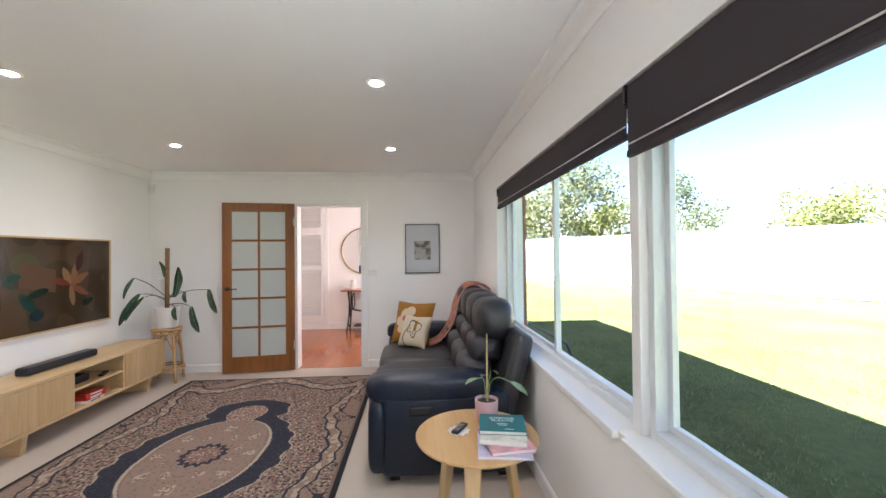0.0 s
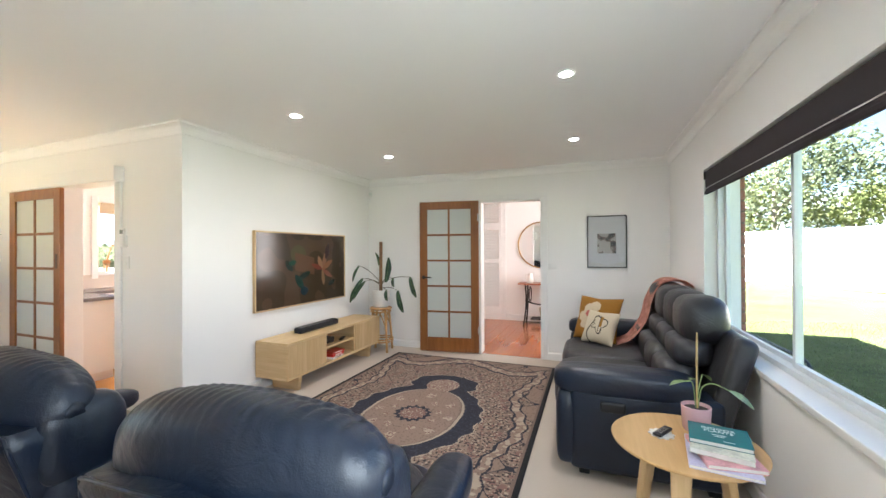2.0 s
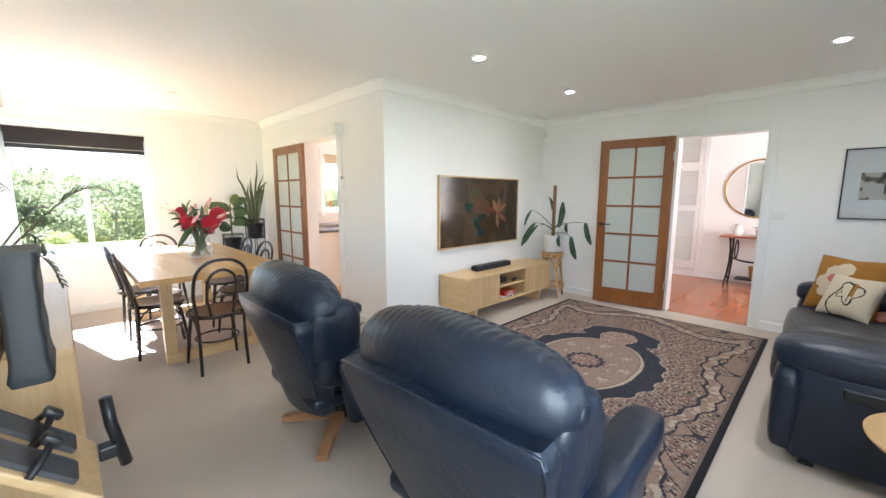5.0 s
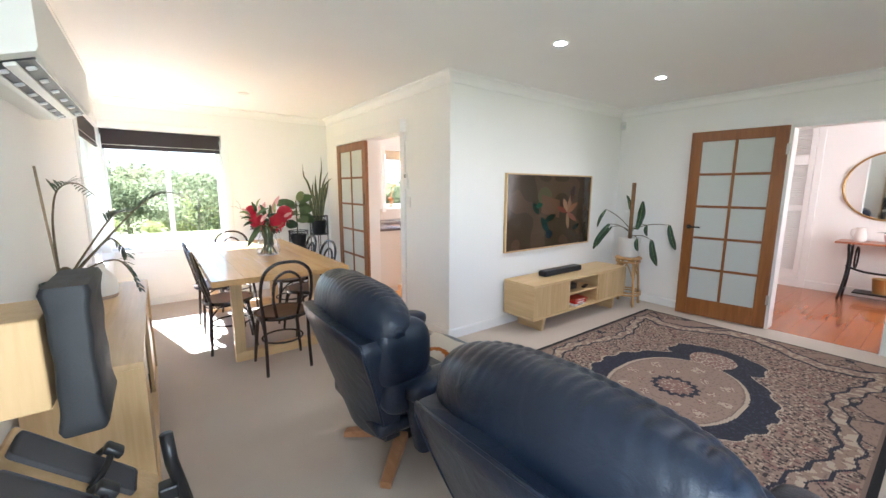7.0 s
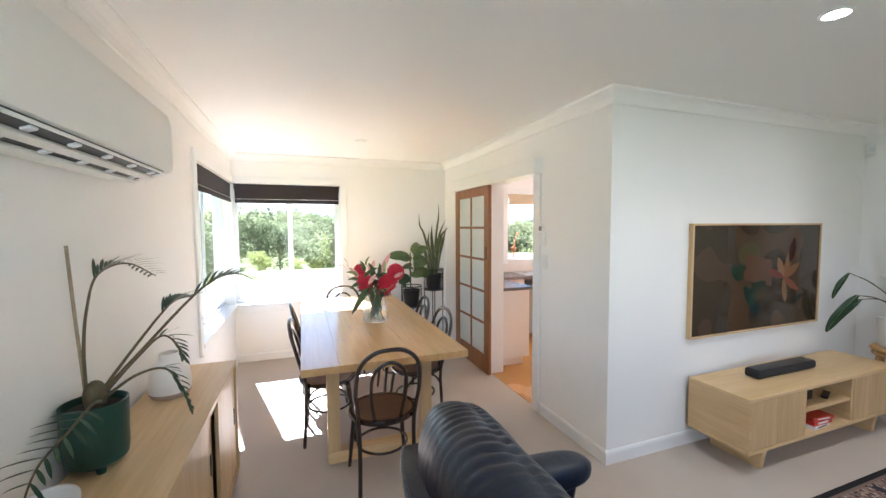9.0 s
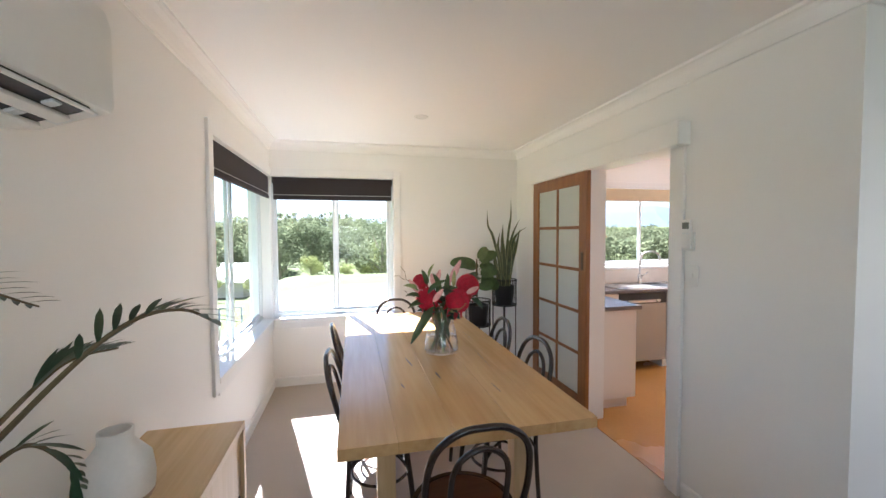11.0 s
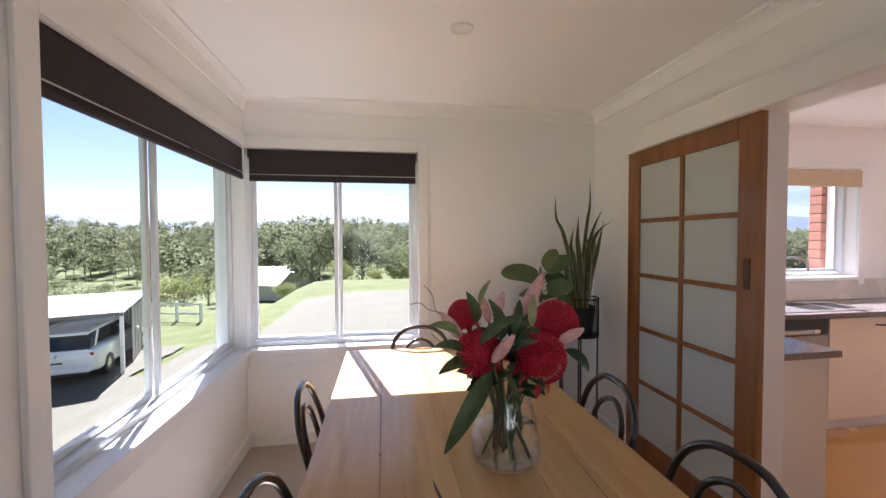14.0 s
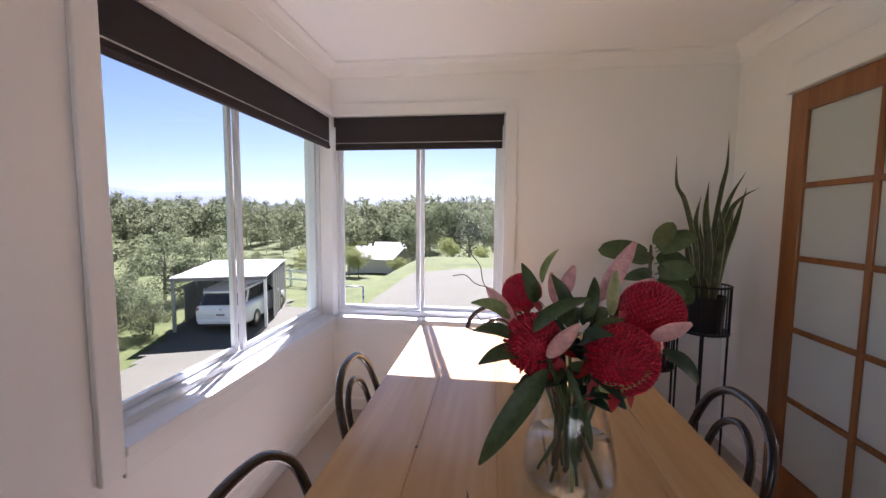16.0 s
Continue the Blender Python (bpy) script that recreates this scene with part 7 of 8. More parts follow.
for h in range(1, 13):
    a = radians(90 - 30 * h)
    tm = text_mesh(str(h), 0.062, 0.001)
    tm.materials.append(WHITEP)
    to = new("numeral", tm)
    to.parent = ck
    to.matrix_basis = pose(0.145 * math.cos(a), -0.0275, 0.145 * math.sin(a), 90, 0, 0)
for ang, ln, wd in ((-60, 0.085, 0.010), (222, 0.13, 0.007)):
    hd_ = nb()
    loft(hd_, [[(p, -0.030 + q, -0.02) for p, q in rrect(wd * 0.5, 0.001, 0.0009, 1)], [(p, -0.030 + q, ln) for p, q in rrect(wd * 0.3, 0.001, 0.0009, 1)]])
    turn(hd_, Euler((0, radians(ang), 0)).to_matrix().to_4x4())
    part("pointer", hd_, WHITEP, ck)
part("maker_bar", bx(-0.03, 0.03, -0.0275, -0.0265, 0.055, 0.062), WHITEP, ck)
vt = thing("wall_vent", WEST, 5.21, 2.235, 90, "cream slotted wall vent above the clock", "vent")
part("frame", bx(-0.11, 0.11, -0.008, -0.001, -0.06, 0.06, bevel=0.003), KCAB, vt)
for i in range(4):
    for j in range(2):
        part("slot", bx(-0.095 + j * 0.1, -0.005 + j * 0.1, -0.0095, -0.0082, -0.045 + i * 0.024, -0.033 + i * 0.024), BLACK, vt)
kf = thing("flower_vase", -5.86, 4.86, 0.90, 0, "dried banksia and leaves in a small glass vase", "vase of flowers")
kv = part("vase", lathe(nb(), [(0.001, 0), (0.055, 0), (0.06, 0.02), (0.05, 0.14), (0.048, 0.14), (0.056, 0.02), (0.001, 0.01)], 28), VASEGLASS, kf, smooth=True)
kv.visible_shadow = False
random.seed(8)
for k in range(26):
    a = 2.399 * k
    lf = nb()
    blade(lf, (0.02 * math.cos(a), 0.02 * math.sin(a), 0.13 + 0.004 * k), (math.cos(a), math.sin(a), random.uniform(-0.1, 1.2)), random.uniform(0.12, 0.2), 0.05, droop=0.4, seg=5)
    part("leaf", lf, (LEAFDK, REDDK, LEAF)[k % 3] if k % 4 else PAPER, kf, smooth=True)
gi = nb()
tube(gi, spline([(0, 0, 0.0), (0.01, 0.0, 0.12), (0.0, 0.01, 0.2), (-0.01, 0.045, 0.30), (-0.01, 0.06, 0.36)], 6), [0.012] * 10 + [0.01] * 10 + [0.007] * 5, 8)
puff(gi, (0, 0.0, 0.14), (0.022, 0.05, 0.03), 0.9, 14, 8)
for s in (-0.03, 0.03):
    tube(gi, [(0, s, 0.0), (0, s, 0.13)], 0.006, 6)
puff(gi, (-0.01, 0.075, 0.365), (0.012, 0.03, 0.014), 0.9, 10, 6)
solo("giraffe_figurine", gi, mat("ochre_wood", (0.38, 0.16, 0.04), 0.5, var=0.35, scale=40), "small wooden giraffe figurine on the kitchen sill", "figurine", smooth=True, at=pose(WEST - 0.03, 3.12, 1.105))
for x, y in ((-5.35, 3.76), (-4.6, 5.2)):
    downlight(x, y, True, 2.5)

# ---- hall ----
HY = 7.42
lou = thing("louvre_door", -2.10, HY, 0, 0, "tall white louvred cupboard door in the hall", "cupboard door")
for x0, x1 in ((-0.46, -0.40), (0.40, 0.46)):
    part("stile", bx(x0, x1, -0.035, -0.002, 0.12, 2.40, bevel=0.003), TRIM, lou)
for z0, z1 in ((0.12, 0.26), (1.12, 1.20), (1.78, 1.92), (2.34, 2.40)):
    part("rail", bx(-0.40, 0.40, -0.033, -0.003, z0, z1, bevel=0.003), TRIM, lou)
slat = None
for z0, z1 in ((0.26, 1.12), (1.20, 1.78), (1.92, 2.34)):
    n = int((z1 - z0) / 0.030)
    for k in range(n):
        if slat is None:
            slat = finish("slat", turn(bx(-0.40, 0.40, -0.017, 0.017, -0.003, 0.003), pose(0, 0, 0, 40)), TRIM)
        o = new("slat", slat)
        o.parent = lou
        o.location = (0, -0.017, z0 + (k + 0.5) * (z1 - z0) / n)
solo("trim_louvre", bx(-1.635, -1.56, HY - 0.03, HY - 0.001, 0.0, 2.42, bevel=0.004), TRIM, "white cupboard architrave in the hall", "architrave", "structure")
mi = thing("mirror", -0.88, HY, 1.475, 0, "large round mirror with a thin brass rim", "mirror")
mr = lathe(nb(), [(0.001, 0.012), (0.43, 0.012), (0.43, 0.0), (0.001, 0.0)], 72)
turn(mr, pose(0, -0.002, 0, 90))
MIRROR = mat("mirror_silver", (0.9, 0.9, 0.9), 0.03, 1.0, var=0.0, bump=0.0, rvar=0.0)
part("mirror_glass", mr, MIRROR, mi)
part("rim", turn(tube(nb(), [(0.436 * math.cos(2 * math.pi * i / 72), 0.436 * math.sin(2 * math.pi * i / 72), 0) for i in range(72)], 0.013, 8, True), pose(0, -0.014, 0, 90)), mat("aged_brass", (0.42, 0.27, 0.11), 0.35, 0.85, var=0.15), mi, "thin aged brass rim", True)
cn = thing("console_table", -0.80, HY - 0.24, 0, 0, "narrow timber console on an old iron sewing machine base", "console table")
REDW = wood("red_jarrah", (0.25, 0.075, 0.03), (0.38, 0.14, 0.06), 0, 0.3, 9, 0.2)
part("tabletop", bx(-0.46, 0.46, -0.20, 0.20, 0.74, 0.765, bevel=0.004), REDW, cn)
for s in (-1, 1):
    fr2 = nb()
    for yy in (-0.16, 0.16):
        tube(fr2, spline([(s * 0.36, yy * 1.1, 0.0), (s * 0.33, yy * 0.75, 0.25), (s * 0.32, yy * 0.6, 0.5), (s * 0.33, yy, 0.74)], 5), 0.014, 8)
    for z in (0.12, 0.45, 0.70):
        tube(fr2, [(s * 0.33, -0.13, z), (s * 0.33, 0.13, z)], 0.010, 8)
    part("iron_side", fr2, BLACKMETAL, cn, "curved cast iron side frame", True)
    scroll = []
    for i in range(40):
        a = i * 0.32
        r = 0.09 - 0.0019 * i
        scroll.append((s * 0.33, r * math.cos(a), 0.33 + r * math.sin(a)))
    part("scroll", tube(nb(), scroll, 0.008, 6), BLACKMETAL, cn, smooth=True)
part("wheel", turn(tube(nb(), [(0.14 * math.cos(2 * math.pi * i / 40), 0.14 * math.sin(2 * math.pi * i / 40), 0) for i in range(40)], 0.010, 8, True), pose(-0.26, 0, 0.55, 0, 90, 0)), BLACKMETAL, cn, "iron flywheel", True)
part("stretcher", tube(nb(), spline([(-0.33, 0, 0.42), (-0.15, 0, 0.37), (0.15, 0, 0.37), (0.33, 0, 0.42)], 6), 0.014, 8), BLACKMETAL, cn, smooth=True)
part("treadle", bx(-0.24, 0.24, -0.13, 0.13, 0.10, 0.118, bevel=0.004), BLACKMETAL, cn)
bu = thing("brass_bucket", -0.80, HY - 0.24, 0.1185, 0, "small brass bucket standing on the treadle", "bucket")
part("pail", lathe(nb(), [(0.001, 0), (0.075, 0), (0.095, 0.18), (0.10, 0.19), (0.09, 0.185), (0.07, 0.01), (0.001, 0.008)], 32), mat("brass", (0.55, 0.38, 0.16), 0.35, 0.9, var=0.15), bu, smooth=40)
jg = thing("jug", -1.06, HY - 0.24, 0.765, 0, "white ceramic jug on the hall console", "jug")
part("body", lathe(nb(), [(0.001, 0), (0.05, 0), (0.065, 0.05), (0.05, 0.12), (0.042, 0.16), (0.048, 0.18), (0.044, 0.18), (0.001, 0.15)], 28), CERAMIC, jg, smooth=40)
part("handle", tube(nb(), spline([(-0.045, 0, 0.16), (-0.085, 0, 0.15), (-0.09, 0, 0.09), (-0.06, 0, 0.05)], 5), 0.006, 7), CERAMIC, jg, smooth=True)
hp = thing("potted_plant", -0.78, HY - 0.24, 0.765, 0, "small leafy plant in a pink pot on the hall console", "plant")
part("pot", lathe(nb(), [(0.001, 0), (0.06, 0), (0.08, 0.10), (0.072, 0.10), (0.001, 0.085)], 28), PINK, hp, smooth=40)
for k in range(10):
    a = 2.399 * k
    lf = nb()
    blade(lf, (0.01 * math.cos(a), 0.01 * math.sin(a), 0.085), (math.cos(a), math.sin(a), 1.1), 0.16, 0.06, droop=0.9, seg=5)
    part("leaf", lf, LEAFDK, hp, smooth=True)


# ---- outside ----
def ss(a, b, v):
    t = min(1, max(0, (v - a) / (b - a)))
    return t * t * (3 - 2 * t)


def ground_z(x, y):
    z = -1.2 + 0.85 * ss(-7, 0, x)
    s = ss(-3.6, -7.4, y) * ss(8, -3, x)
    z = z + (-2.9 - z) * s
    z -= 6.8 * ss(-27, -60, x) * (1 - 0.25 * s)
    z -= 4.0 * ss(-16, -50, y)
    r = math.hypot(x, y)
    z += 12 * ss(140, 480, r) + 1.2 * noise.noise(Vector((x * 0.03, y * 0.03, 0))) * ss(25, 80, r)
    z += 3 * ss(120, 330, -x) * ss(-40, 60, y)
    return z


def steps(lo, hi):
    out, v = [0.0], 0.0
    while v < hi:
        v += 0.5 + v * 0.045
        out.append(v)
    return sorted({-q for q in out if q <= -lo} | set(out))


gx_, gy_ = steps(-900, 900), steps(-900, 900)
verts = [(x - 6, y, ground_z(x - 6, y)) for y in gy_ for x in gx_]
nx_ = len(gx_)
faces = [(j * nx_ + i, j * nx_ + i + 1, (j + 1) * nx_ + i + 1, (j + 1) * nx_ + i) for j in range(len(gy_) - 1) for i in range(nx_ - 1)]
gm = bpy.data.meshes.new("ground")
gm.from_pydata(verts, [], faces)
gm.materials.append(GRASS)
gm.polygons.foreach_set("use_smooth", [True] * len(gm.polygons))
tagged(new("ground", gm), "green lawn and rolling paddocks round the house", "ground", kind="structure")


def paved(x, y):
    pad = y > -3.2 and -22.6 + 0.2 * max(0, 0.5 - y) ** 2 + (6 if y < -2.9 else 0) < x < -6.9 and y < 9 + 0.2 * x + 4.8
    lower = -20.2 < x < -4 and max(-10.9, -9.4 + 0.42 * min(0, x + 12.7)) < y <= (-1.2 if x > -13.4 else -5.6 if x > -16.5 else -7.6)
    port = abs((x + 18.45) * 0.93 + (y + 10.15) * 0.37) < 2.8 and abs(-(x + 18.45) * 0.37 + (y + 10.15) * 0.93) < 1.8
    return pad or lower or port


pv, pf, idx = [], [], {}
c_ = 0.3
for i in range(-84, -13):
    for j in range(-40, 34):
        x, y = i * c_, j * c_
        if paved(x + c_ / 2, y + c_ / 2):
            q = []
            for a, b in ((i, j), (i + 1, j), (i + 1, j + 1), (i, j + 1)):
                if (a, b) not in idx:
                    idx[(a, b)] = len(pv)
                    jx, jy = 0.09 * noise.noise(Vector((a * 0.7, b * 0.7, 2))), 0.09 * noise.noise(Vector((a * 0.7, b * 0.7, 7)))
                    pv.append((a * c_ + jx, b * c_ + jy, ground_z(a * c_ + jx, b * c_ + jy) + 0.085))
                q.append(idx[(a, b)])
            pf.append(q)
dm = bpy.data.meshes.new("driveway")
dm.from_pydata(pv, [], pf)
dm.materials.append(CONCRETE)
tagged(new("driveway", dm), "pale concrete driveway and turning circle", "driveway", kind="structure")


# trees: trunk with limbs and a crown of many small leaf sprays
def crown_data(seed, h, r, n, leaf, low=0.3, lobes=9):
    rng = random.Random(seed)
    cs = []
    for k in range(lobes):
        a, d = rng.uniform(0, 6.283), r * math.sqrt(rng.random()) * 0.8
        cs.append((d * math.cos(a), d * math.sin(a), h * (low + (1 - low) * rng.uniform(0.25, 0.95) * (1 - 0.3 * d / r)), r * rng.uniform(0.28, 0.5)))
    vs, fs = [], []
    for k in range(n):
        cx, cy, cz, cr = cs[rng.randrange(lobes)]
        u, a = rng.uniform(-1, 1), rng.uniform(0, 6.283)
        q = cr * rng.random() ** 0.33
        s = math.sqrt(1 - u * u)
        p = Vector((cx + q * s * math.cos(a), cy + q * s * math.sin(a), cz + q * u * 0.75))
        d = Vector((rng.uniform(-1, 1), rng.uniform(-1, 1), rng.uniform(-0.8, 0.5))).normalized()
        e = d.orthogonal().normalized()
        e.rotate(Matrix.Rotation(rng.uniform(0, 6.28), 3, d))
        l, w = leaf * rng.uniform(0.6, 1.5), leaf * rng.uniform(0.3, 0.6)
        b = len(vs)
        vs += [tuple(p - e * w * 0.5), tuple(p + d * l * 0.5 - e * w), tuple(p + d * l), tuple(p + d * l * 0.5 + e * w)]
        fs.append((b, b + 1, b + 2, b + 3))
    return vs, fs, cs


def tree_meshes(seed, h, r, n, leaf, fol, low=0.3, lobes=9):
    vs, fs, cs = crown_data(seed, h, r, n, leaf, low, lobes)
    me = bpy.data.meshes.new("crown")
    me.from_pydata(vs, [], fs)
    me.materials.append(fol)
    bm = nb()
    tube(bm, spline([(0, 0, -0.5), (0.1, 0.05, h * 0.3), (0.05, -0.1, h * 0.6), (0, 0, h * 0.8)], 4), [h * 0.022 * (1 - 0.06 * i) for i in range(13)], 8)
    for cx, cy, cz, cr in cs[:6]:
        tube(bm, spline([(0.08, 0, min(cz * 0.6, h * 0.5)), (cx * 0.5, cy * 0.5, cz * 0.82), (cx, cy, cz)], 3), [h * 0.009 * (1 - 0.12 * i) for i in range(7)], 6)
    return finish("trunk", bm, BARK, True), me


TREES = [tree_meshes(1, 14, 5.0, 5200, 0.26, FOL, 0.3, 16), tree_meshes(2, 17, 4.6, 5200, 0.26, FOL, 0.35, 18), tree_meshes(3, 10, 4.6, 5000, 0.22, FOL, 0.15, 16), tree_meshes(4, 6, 3.2, 4500, 0.17, FOL2, 0.05, 14), tree_meshes(5, 3.4, 1.7, 5200, 0.085, FOL, 0.0, 16)]


def tree(x, y, kind, s, rz, label, name="tree"):
    e = thing(name, x, y, ground_z(x, y), rz, label, "tree" if name == "tree" else "bush")
    e.scale = (s, s, s)
    for nm, me in zip(("trunk", "crown"), TREES[kind]):
        o = new(nm, me)
        o.parent = e
    return e


random.seed(3)
for a, r, k, s in ((-21, 30, 3, 0.42), (-19.6, 29, 3, 0.36), (-14.2, 31, 3, 0.28), (-6.5, 31, 3, 0.33), (-5.6, 33, 3, 0.3), (-1.5, 34, 3, 0.3), (-10.3, 63, 2, 1.15), (-5.9, 60, 0, 0.92), (-3.4, 62, 2, 1.1), (-1.2, 66, 0, 0.82), (2.5, 66, 3, 1.0), (4, 58, 2, 1.2), (6.5, 66, 3, 1.5), (9.5, 72, 3, 1.3), (-19.5, 74, 3, 1.0), (-23, 62, 2, 0.7), (13, 70, 2, 1.0), (-25.5, 56, 3, 0.9), (30, 58, 3, 0.45), (35, 54, 3, 0.4), (39, 60, 2, 0.3), (44, 56, 3, 0.42), (26, 62, 2, 0.5)):
    x, y = -3.5 - r * math.cos(radians(a)), 0.5 + r * math.sin(radians(a))
    tree(x, y, k, s, random.uniform(0, 360), "broad dark green gum tree beyond the lawn" if k < 3 else "smaller bright green tree beyond the lawn")
for x, y, k, s in ((-15.2, -12.6, 4, 0.64), (-15.6, -11.5, 4, 0.46), (-14.6, -13.6, 4, 0.72), (-17.0, -13.8, 4, 0.6), (-20.5, -15.6, 4, 1.05), (-22.5, -14.6, 4, 0.95), (-26.5, -14.5, 4, 0.6)):
    tree(x, y, k, s, random.uniform(0, 360), "dense leafy garden bush beside the carport", "bush")
for x, y, k, s in ((9.5, 33, 3, 1.25), (14, 29, 3, 1.1), (19, 27, 2, 0.75), (24, 21, 3, 1.0), (6.0, 36, 2, 0.9), (30, 17, 3, 1.2), (3.5, 38, 2, 1.0), (29, 9, 2, 0.8), (10.8, 30, 2, 1.05)):
    tree(x, y, k, s, random.uniform(0, 360), "bushy tree behind the boundary fence")
# tufts of the back lawn under the living room windows
rng = random.Random(21)
tv_, tf_ = [], []
for k in range(30000):
    x, y = 1.15 + 6.5 * rng.random() ** 1.5, rng.uniform(0.2, 11.5)
    if noise.noise(Vector((x * 0.9, y * 0.9, 5))) < -0.28 and rng.random() < 0.8:
        continue
    z = ground_z(x, y) - 0.004
    a, h, w = rng.uniform(0, 6.283), rng.uniform(0.02, 0.055), rng.uniform(0.004, 0.009)
    lx, ly = rng.uniform(-0.03, 0.03), rng.uniform(-0.03, 0.03)
    b = len(tv_)
    tv_ += [(x - w * math.cos(a), y - w * math.sin(a), z), (x + w * math.cos(a), y + w * math.sin(a), z), (x + lx, y + ly, z + h)]
    tf_.append((b, b + 1, b + 2))
tm_ = bpy.data.meshes.new("grass")
tm_.from_pydata(tv_, [], tf_)
tm_.materials.append(foliage("lawn_blades", (0.12, 0.155, 0.06), (0.21, 0.24, 0.11), 0.4))
tagged(new("grass", tm_), "patchy green lawn grass outside the window", "grass", kind="stuff")
# the far woods
rng = random.Random(9)
base_ = [(h, crown_data(100 + q, h, r, 430, 0.62, 0.10, 16)) for q, (h, r) in enumerate(((15, 4.0), (19, 3.6), (12, 4.4), (22, 3.4), (17, 3.0)))]
fv, ff = [], []
for k in range(2300):
    a = rng.uniform(-66, 60)
    r = 78 + 270 * rng.random() ** (1.35 if a > -20 else 0.62) + (25 if 2 < a < 40 else 0)
    if -38 < a < -27.5 and r < 122 or a < -20 and r < 165 and rng.random() < 0.8 or -17.5 < a < -12.5 and r < 100 or -9 < a < 1 and r < 150:
        continue
    x, y = -3.5 - r * math.cos(radians(a)), 0.5 + r * math.sin(radians(a))
    z = ground_z(x, y)
    h, (vs, fs, _) = base_[rng.randrange(5)]
    # the tree line is even along the ridge
    top = 1.4 + r * math.tan(radians(4.7 + 0.7 * noise.noise(Vector((a * 0.35, 0, 0))) - (3.4 if a > 22 else 1.6 if a > 0 else 0.4 if a < -26 else 0))) * rng.uniform(0.55, 1.0)
    s = max(0.3, min(rng.uniform(0.75, 1.15), (top - z) / h))
    t = rng.uniform(0, 6.28)
    ca, sa = math.cos(t) * s, math.sin(t) * s
    b = len(fv)
    fv += [(x + ca * p - sa * q, y + sa * p + ca * q, z + s * w) for p, q, w in vs]
    ff += [tuple(b + i for i in f) for f in fs]
    # its stem
    for d in (0, 1):
        b = len(fv)
        ex, ey = (0.16, 0) if d else (0, 0.16)
        fv += [(x - ex, y - ey, z), (x + ex, y + ey, z), (x + ex * 0.5, y + ey * 0.5, z + s * h * 0.7), (x - ex * 0.5, y - ey * 0.5, z + s * h * 0.7)]
        ff.append((b, b + 1, b + 2, b + 3))
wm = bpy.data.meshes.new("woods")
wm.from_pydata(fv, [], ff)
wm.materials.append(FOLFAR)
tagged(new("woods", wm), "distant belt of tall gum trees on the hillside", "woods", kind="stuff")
# ranges on the horizon; the blue of distance haze is put into their colour
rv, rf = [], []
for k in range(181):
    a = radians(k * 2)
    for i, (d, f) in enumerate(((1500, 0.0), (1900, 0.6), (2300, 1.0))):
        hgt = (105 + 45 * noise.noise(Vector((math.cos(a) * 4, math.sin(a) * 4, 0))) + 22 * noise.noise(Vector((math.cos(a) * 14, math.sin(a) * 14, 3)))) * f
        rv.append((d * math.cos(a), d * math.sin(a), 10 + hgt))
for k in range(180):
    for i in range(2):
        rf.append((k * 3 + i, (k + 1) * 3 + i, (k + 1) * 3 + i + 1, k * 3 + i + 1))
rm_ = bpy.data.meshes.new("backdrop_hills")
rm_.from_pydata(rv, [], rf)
rm_.materials.append(mat("hazed_range", (0.045, 0.068, 0.105), 0.95, var=0.15, scale=0.004, fine=0.02, bump=0.0))
tagged(new("backdrop_hills", rm_), "low mountain range on the horizon, blue with painted haze", "hills", kind="structure")

# boundary fence on the lawn side
fe = thing("fence", 15.2, 11.5, -0.35, math.degrees(math.atan2(13.5, -8.1)), "tall pale sheet fence along the back lawn", "fence")
FEN = mat("cream_fence_sheet", (0.62, 0.60, 0.55), 0.6, var=0.05, scale=2)
panel = post_ = None
for k in range(-8, 10):
    if panel is None:
        pb = nb()
        for q in range(12):
            box(pb, q * 0.197, q * 0.197 + 0.19, -0.012 + 0.012 * (q % 2), 0.012 * (q % 2), 0.05, 2.60)
        panel = finish("panel", pb, FEN)
        post_ = finish("post", bx(-0.03, 0.03, -0.035, 0.035, -0.3, 2.66, bevel=0.004), FEN)
    for nm, me in (("panel", panel), ("post", post_)):
        o = new(nm, me)
        o.parent = fe
        o.location = (k * 2.40 + (0.03 if nm == "panel" else 0), 0, 0)
hp_ = nb()
tube(hp_, spline([(1.7, 5.9, 0.39), (1.7, 5.2, 0.40), (1.7, 4.2, 0.425), (1.7, 3.96, 0.38), (1.7, 3.89, 0.2), (1.7, 3.89, -0.36)], 6), 0.016, 8)
tube(hp_, [(1.7, 5.9, 0.39), (1.7, 5.9, -0.36)], 0.016, 8)
solo("garden_handrail", hp_, BLACKMETAL, "bent dark steel handrail on the lawn outside", "handrail", smooth=True)
# brick jambs
def brick_jamb(name, x0, x1, y0, y1, z0, z1):
    e = thing(name, (x0 + x1) / 2, (y0 + y1) / 2, z0, 0, "red face brick window jamb", "brick wall", kind="structure")
    hx_, hy_ = (x1 - x0) / 2, (y1 - y0) / 2
    part("mortar", bx(-hx_ + 0.004, hx_ - 0.004, -hy_ + 0.004, hy_ - 0.004, 0, z1 - z0), CONCRETE, e)
    me = finish("brick", bx(-hx_, hx_, -hy_, hy_, 0.0, 0.076, bevel=0.004, seg=1), BRICK)
    for k in range(int((z1 - z0) / 0.086)):
        o = new("brick", me)
        o.parent = e
        o.location = (0, 0, k * 0.086 + 0.005)


brick_jamb("wall_brick_a", EAST + 0.245, EAST + 0.275, 3.47, 3.70, 0.2, 2.4)
brick_jamb("wall_brick_b", WEST - 0.355, WEST - 0.245, 4.50, 4.73, 0.9, 2.4)

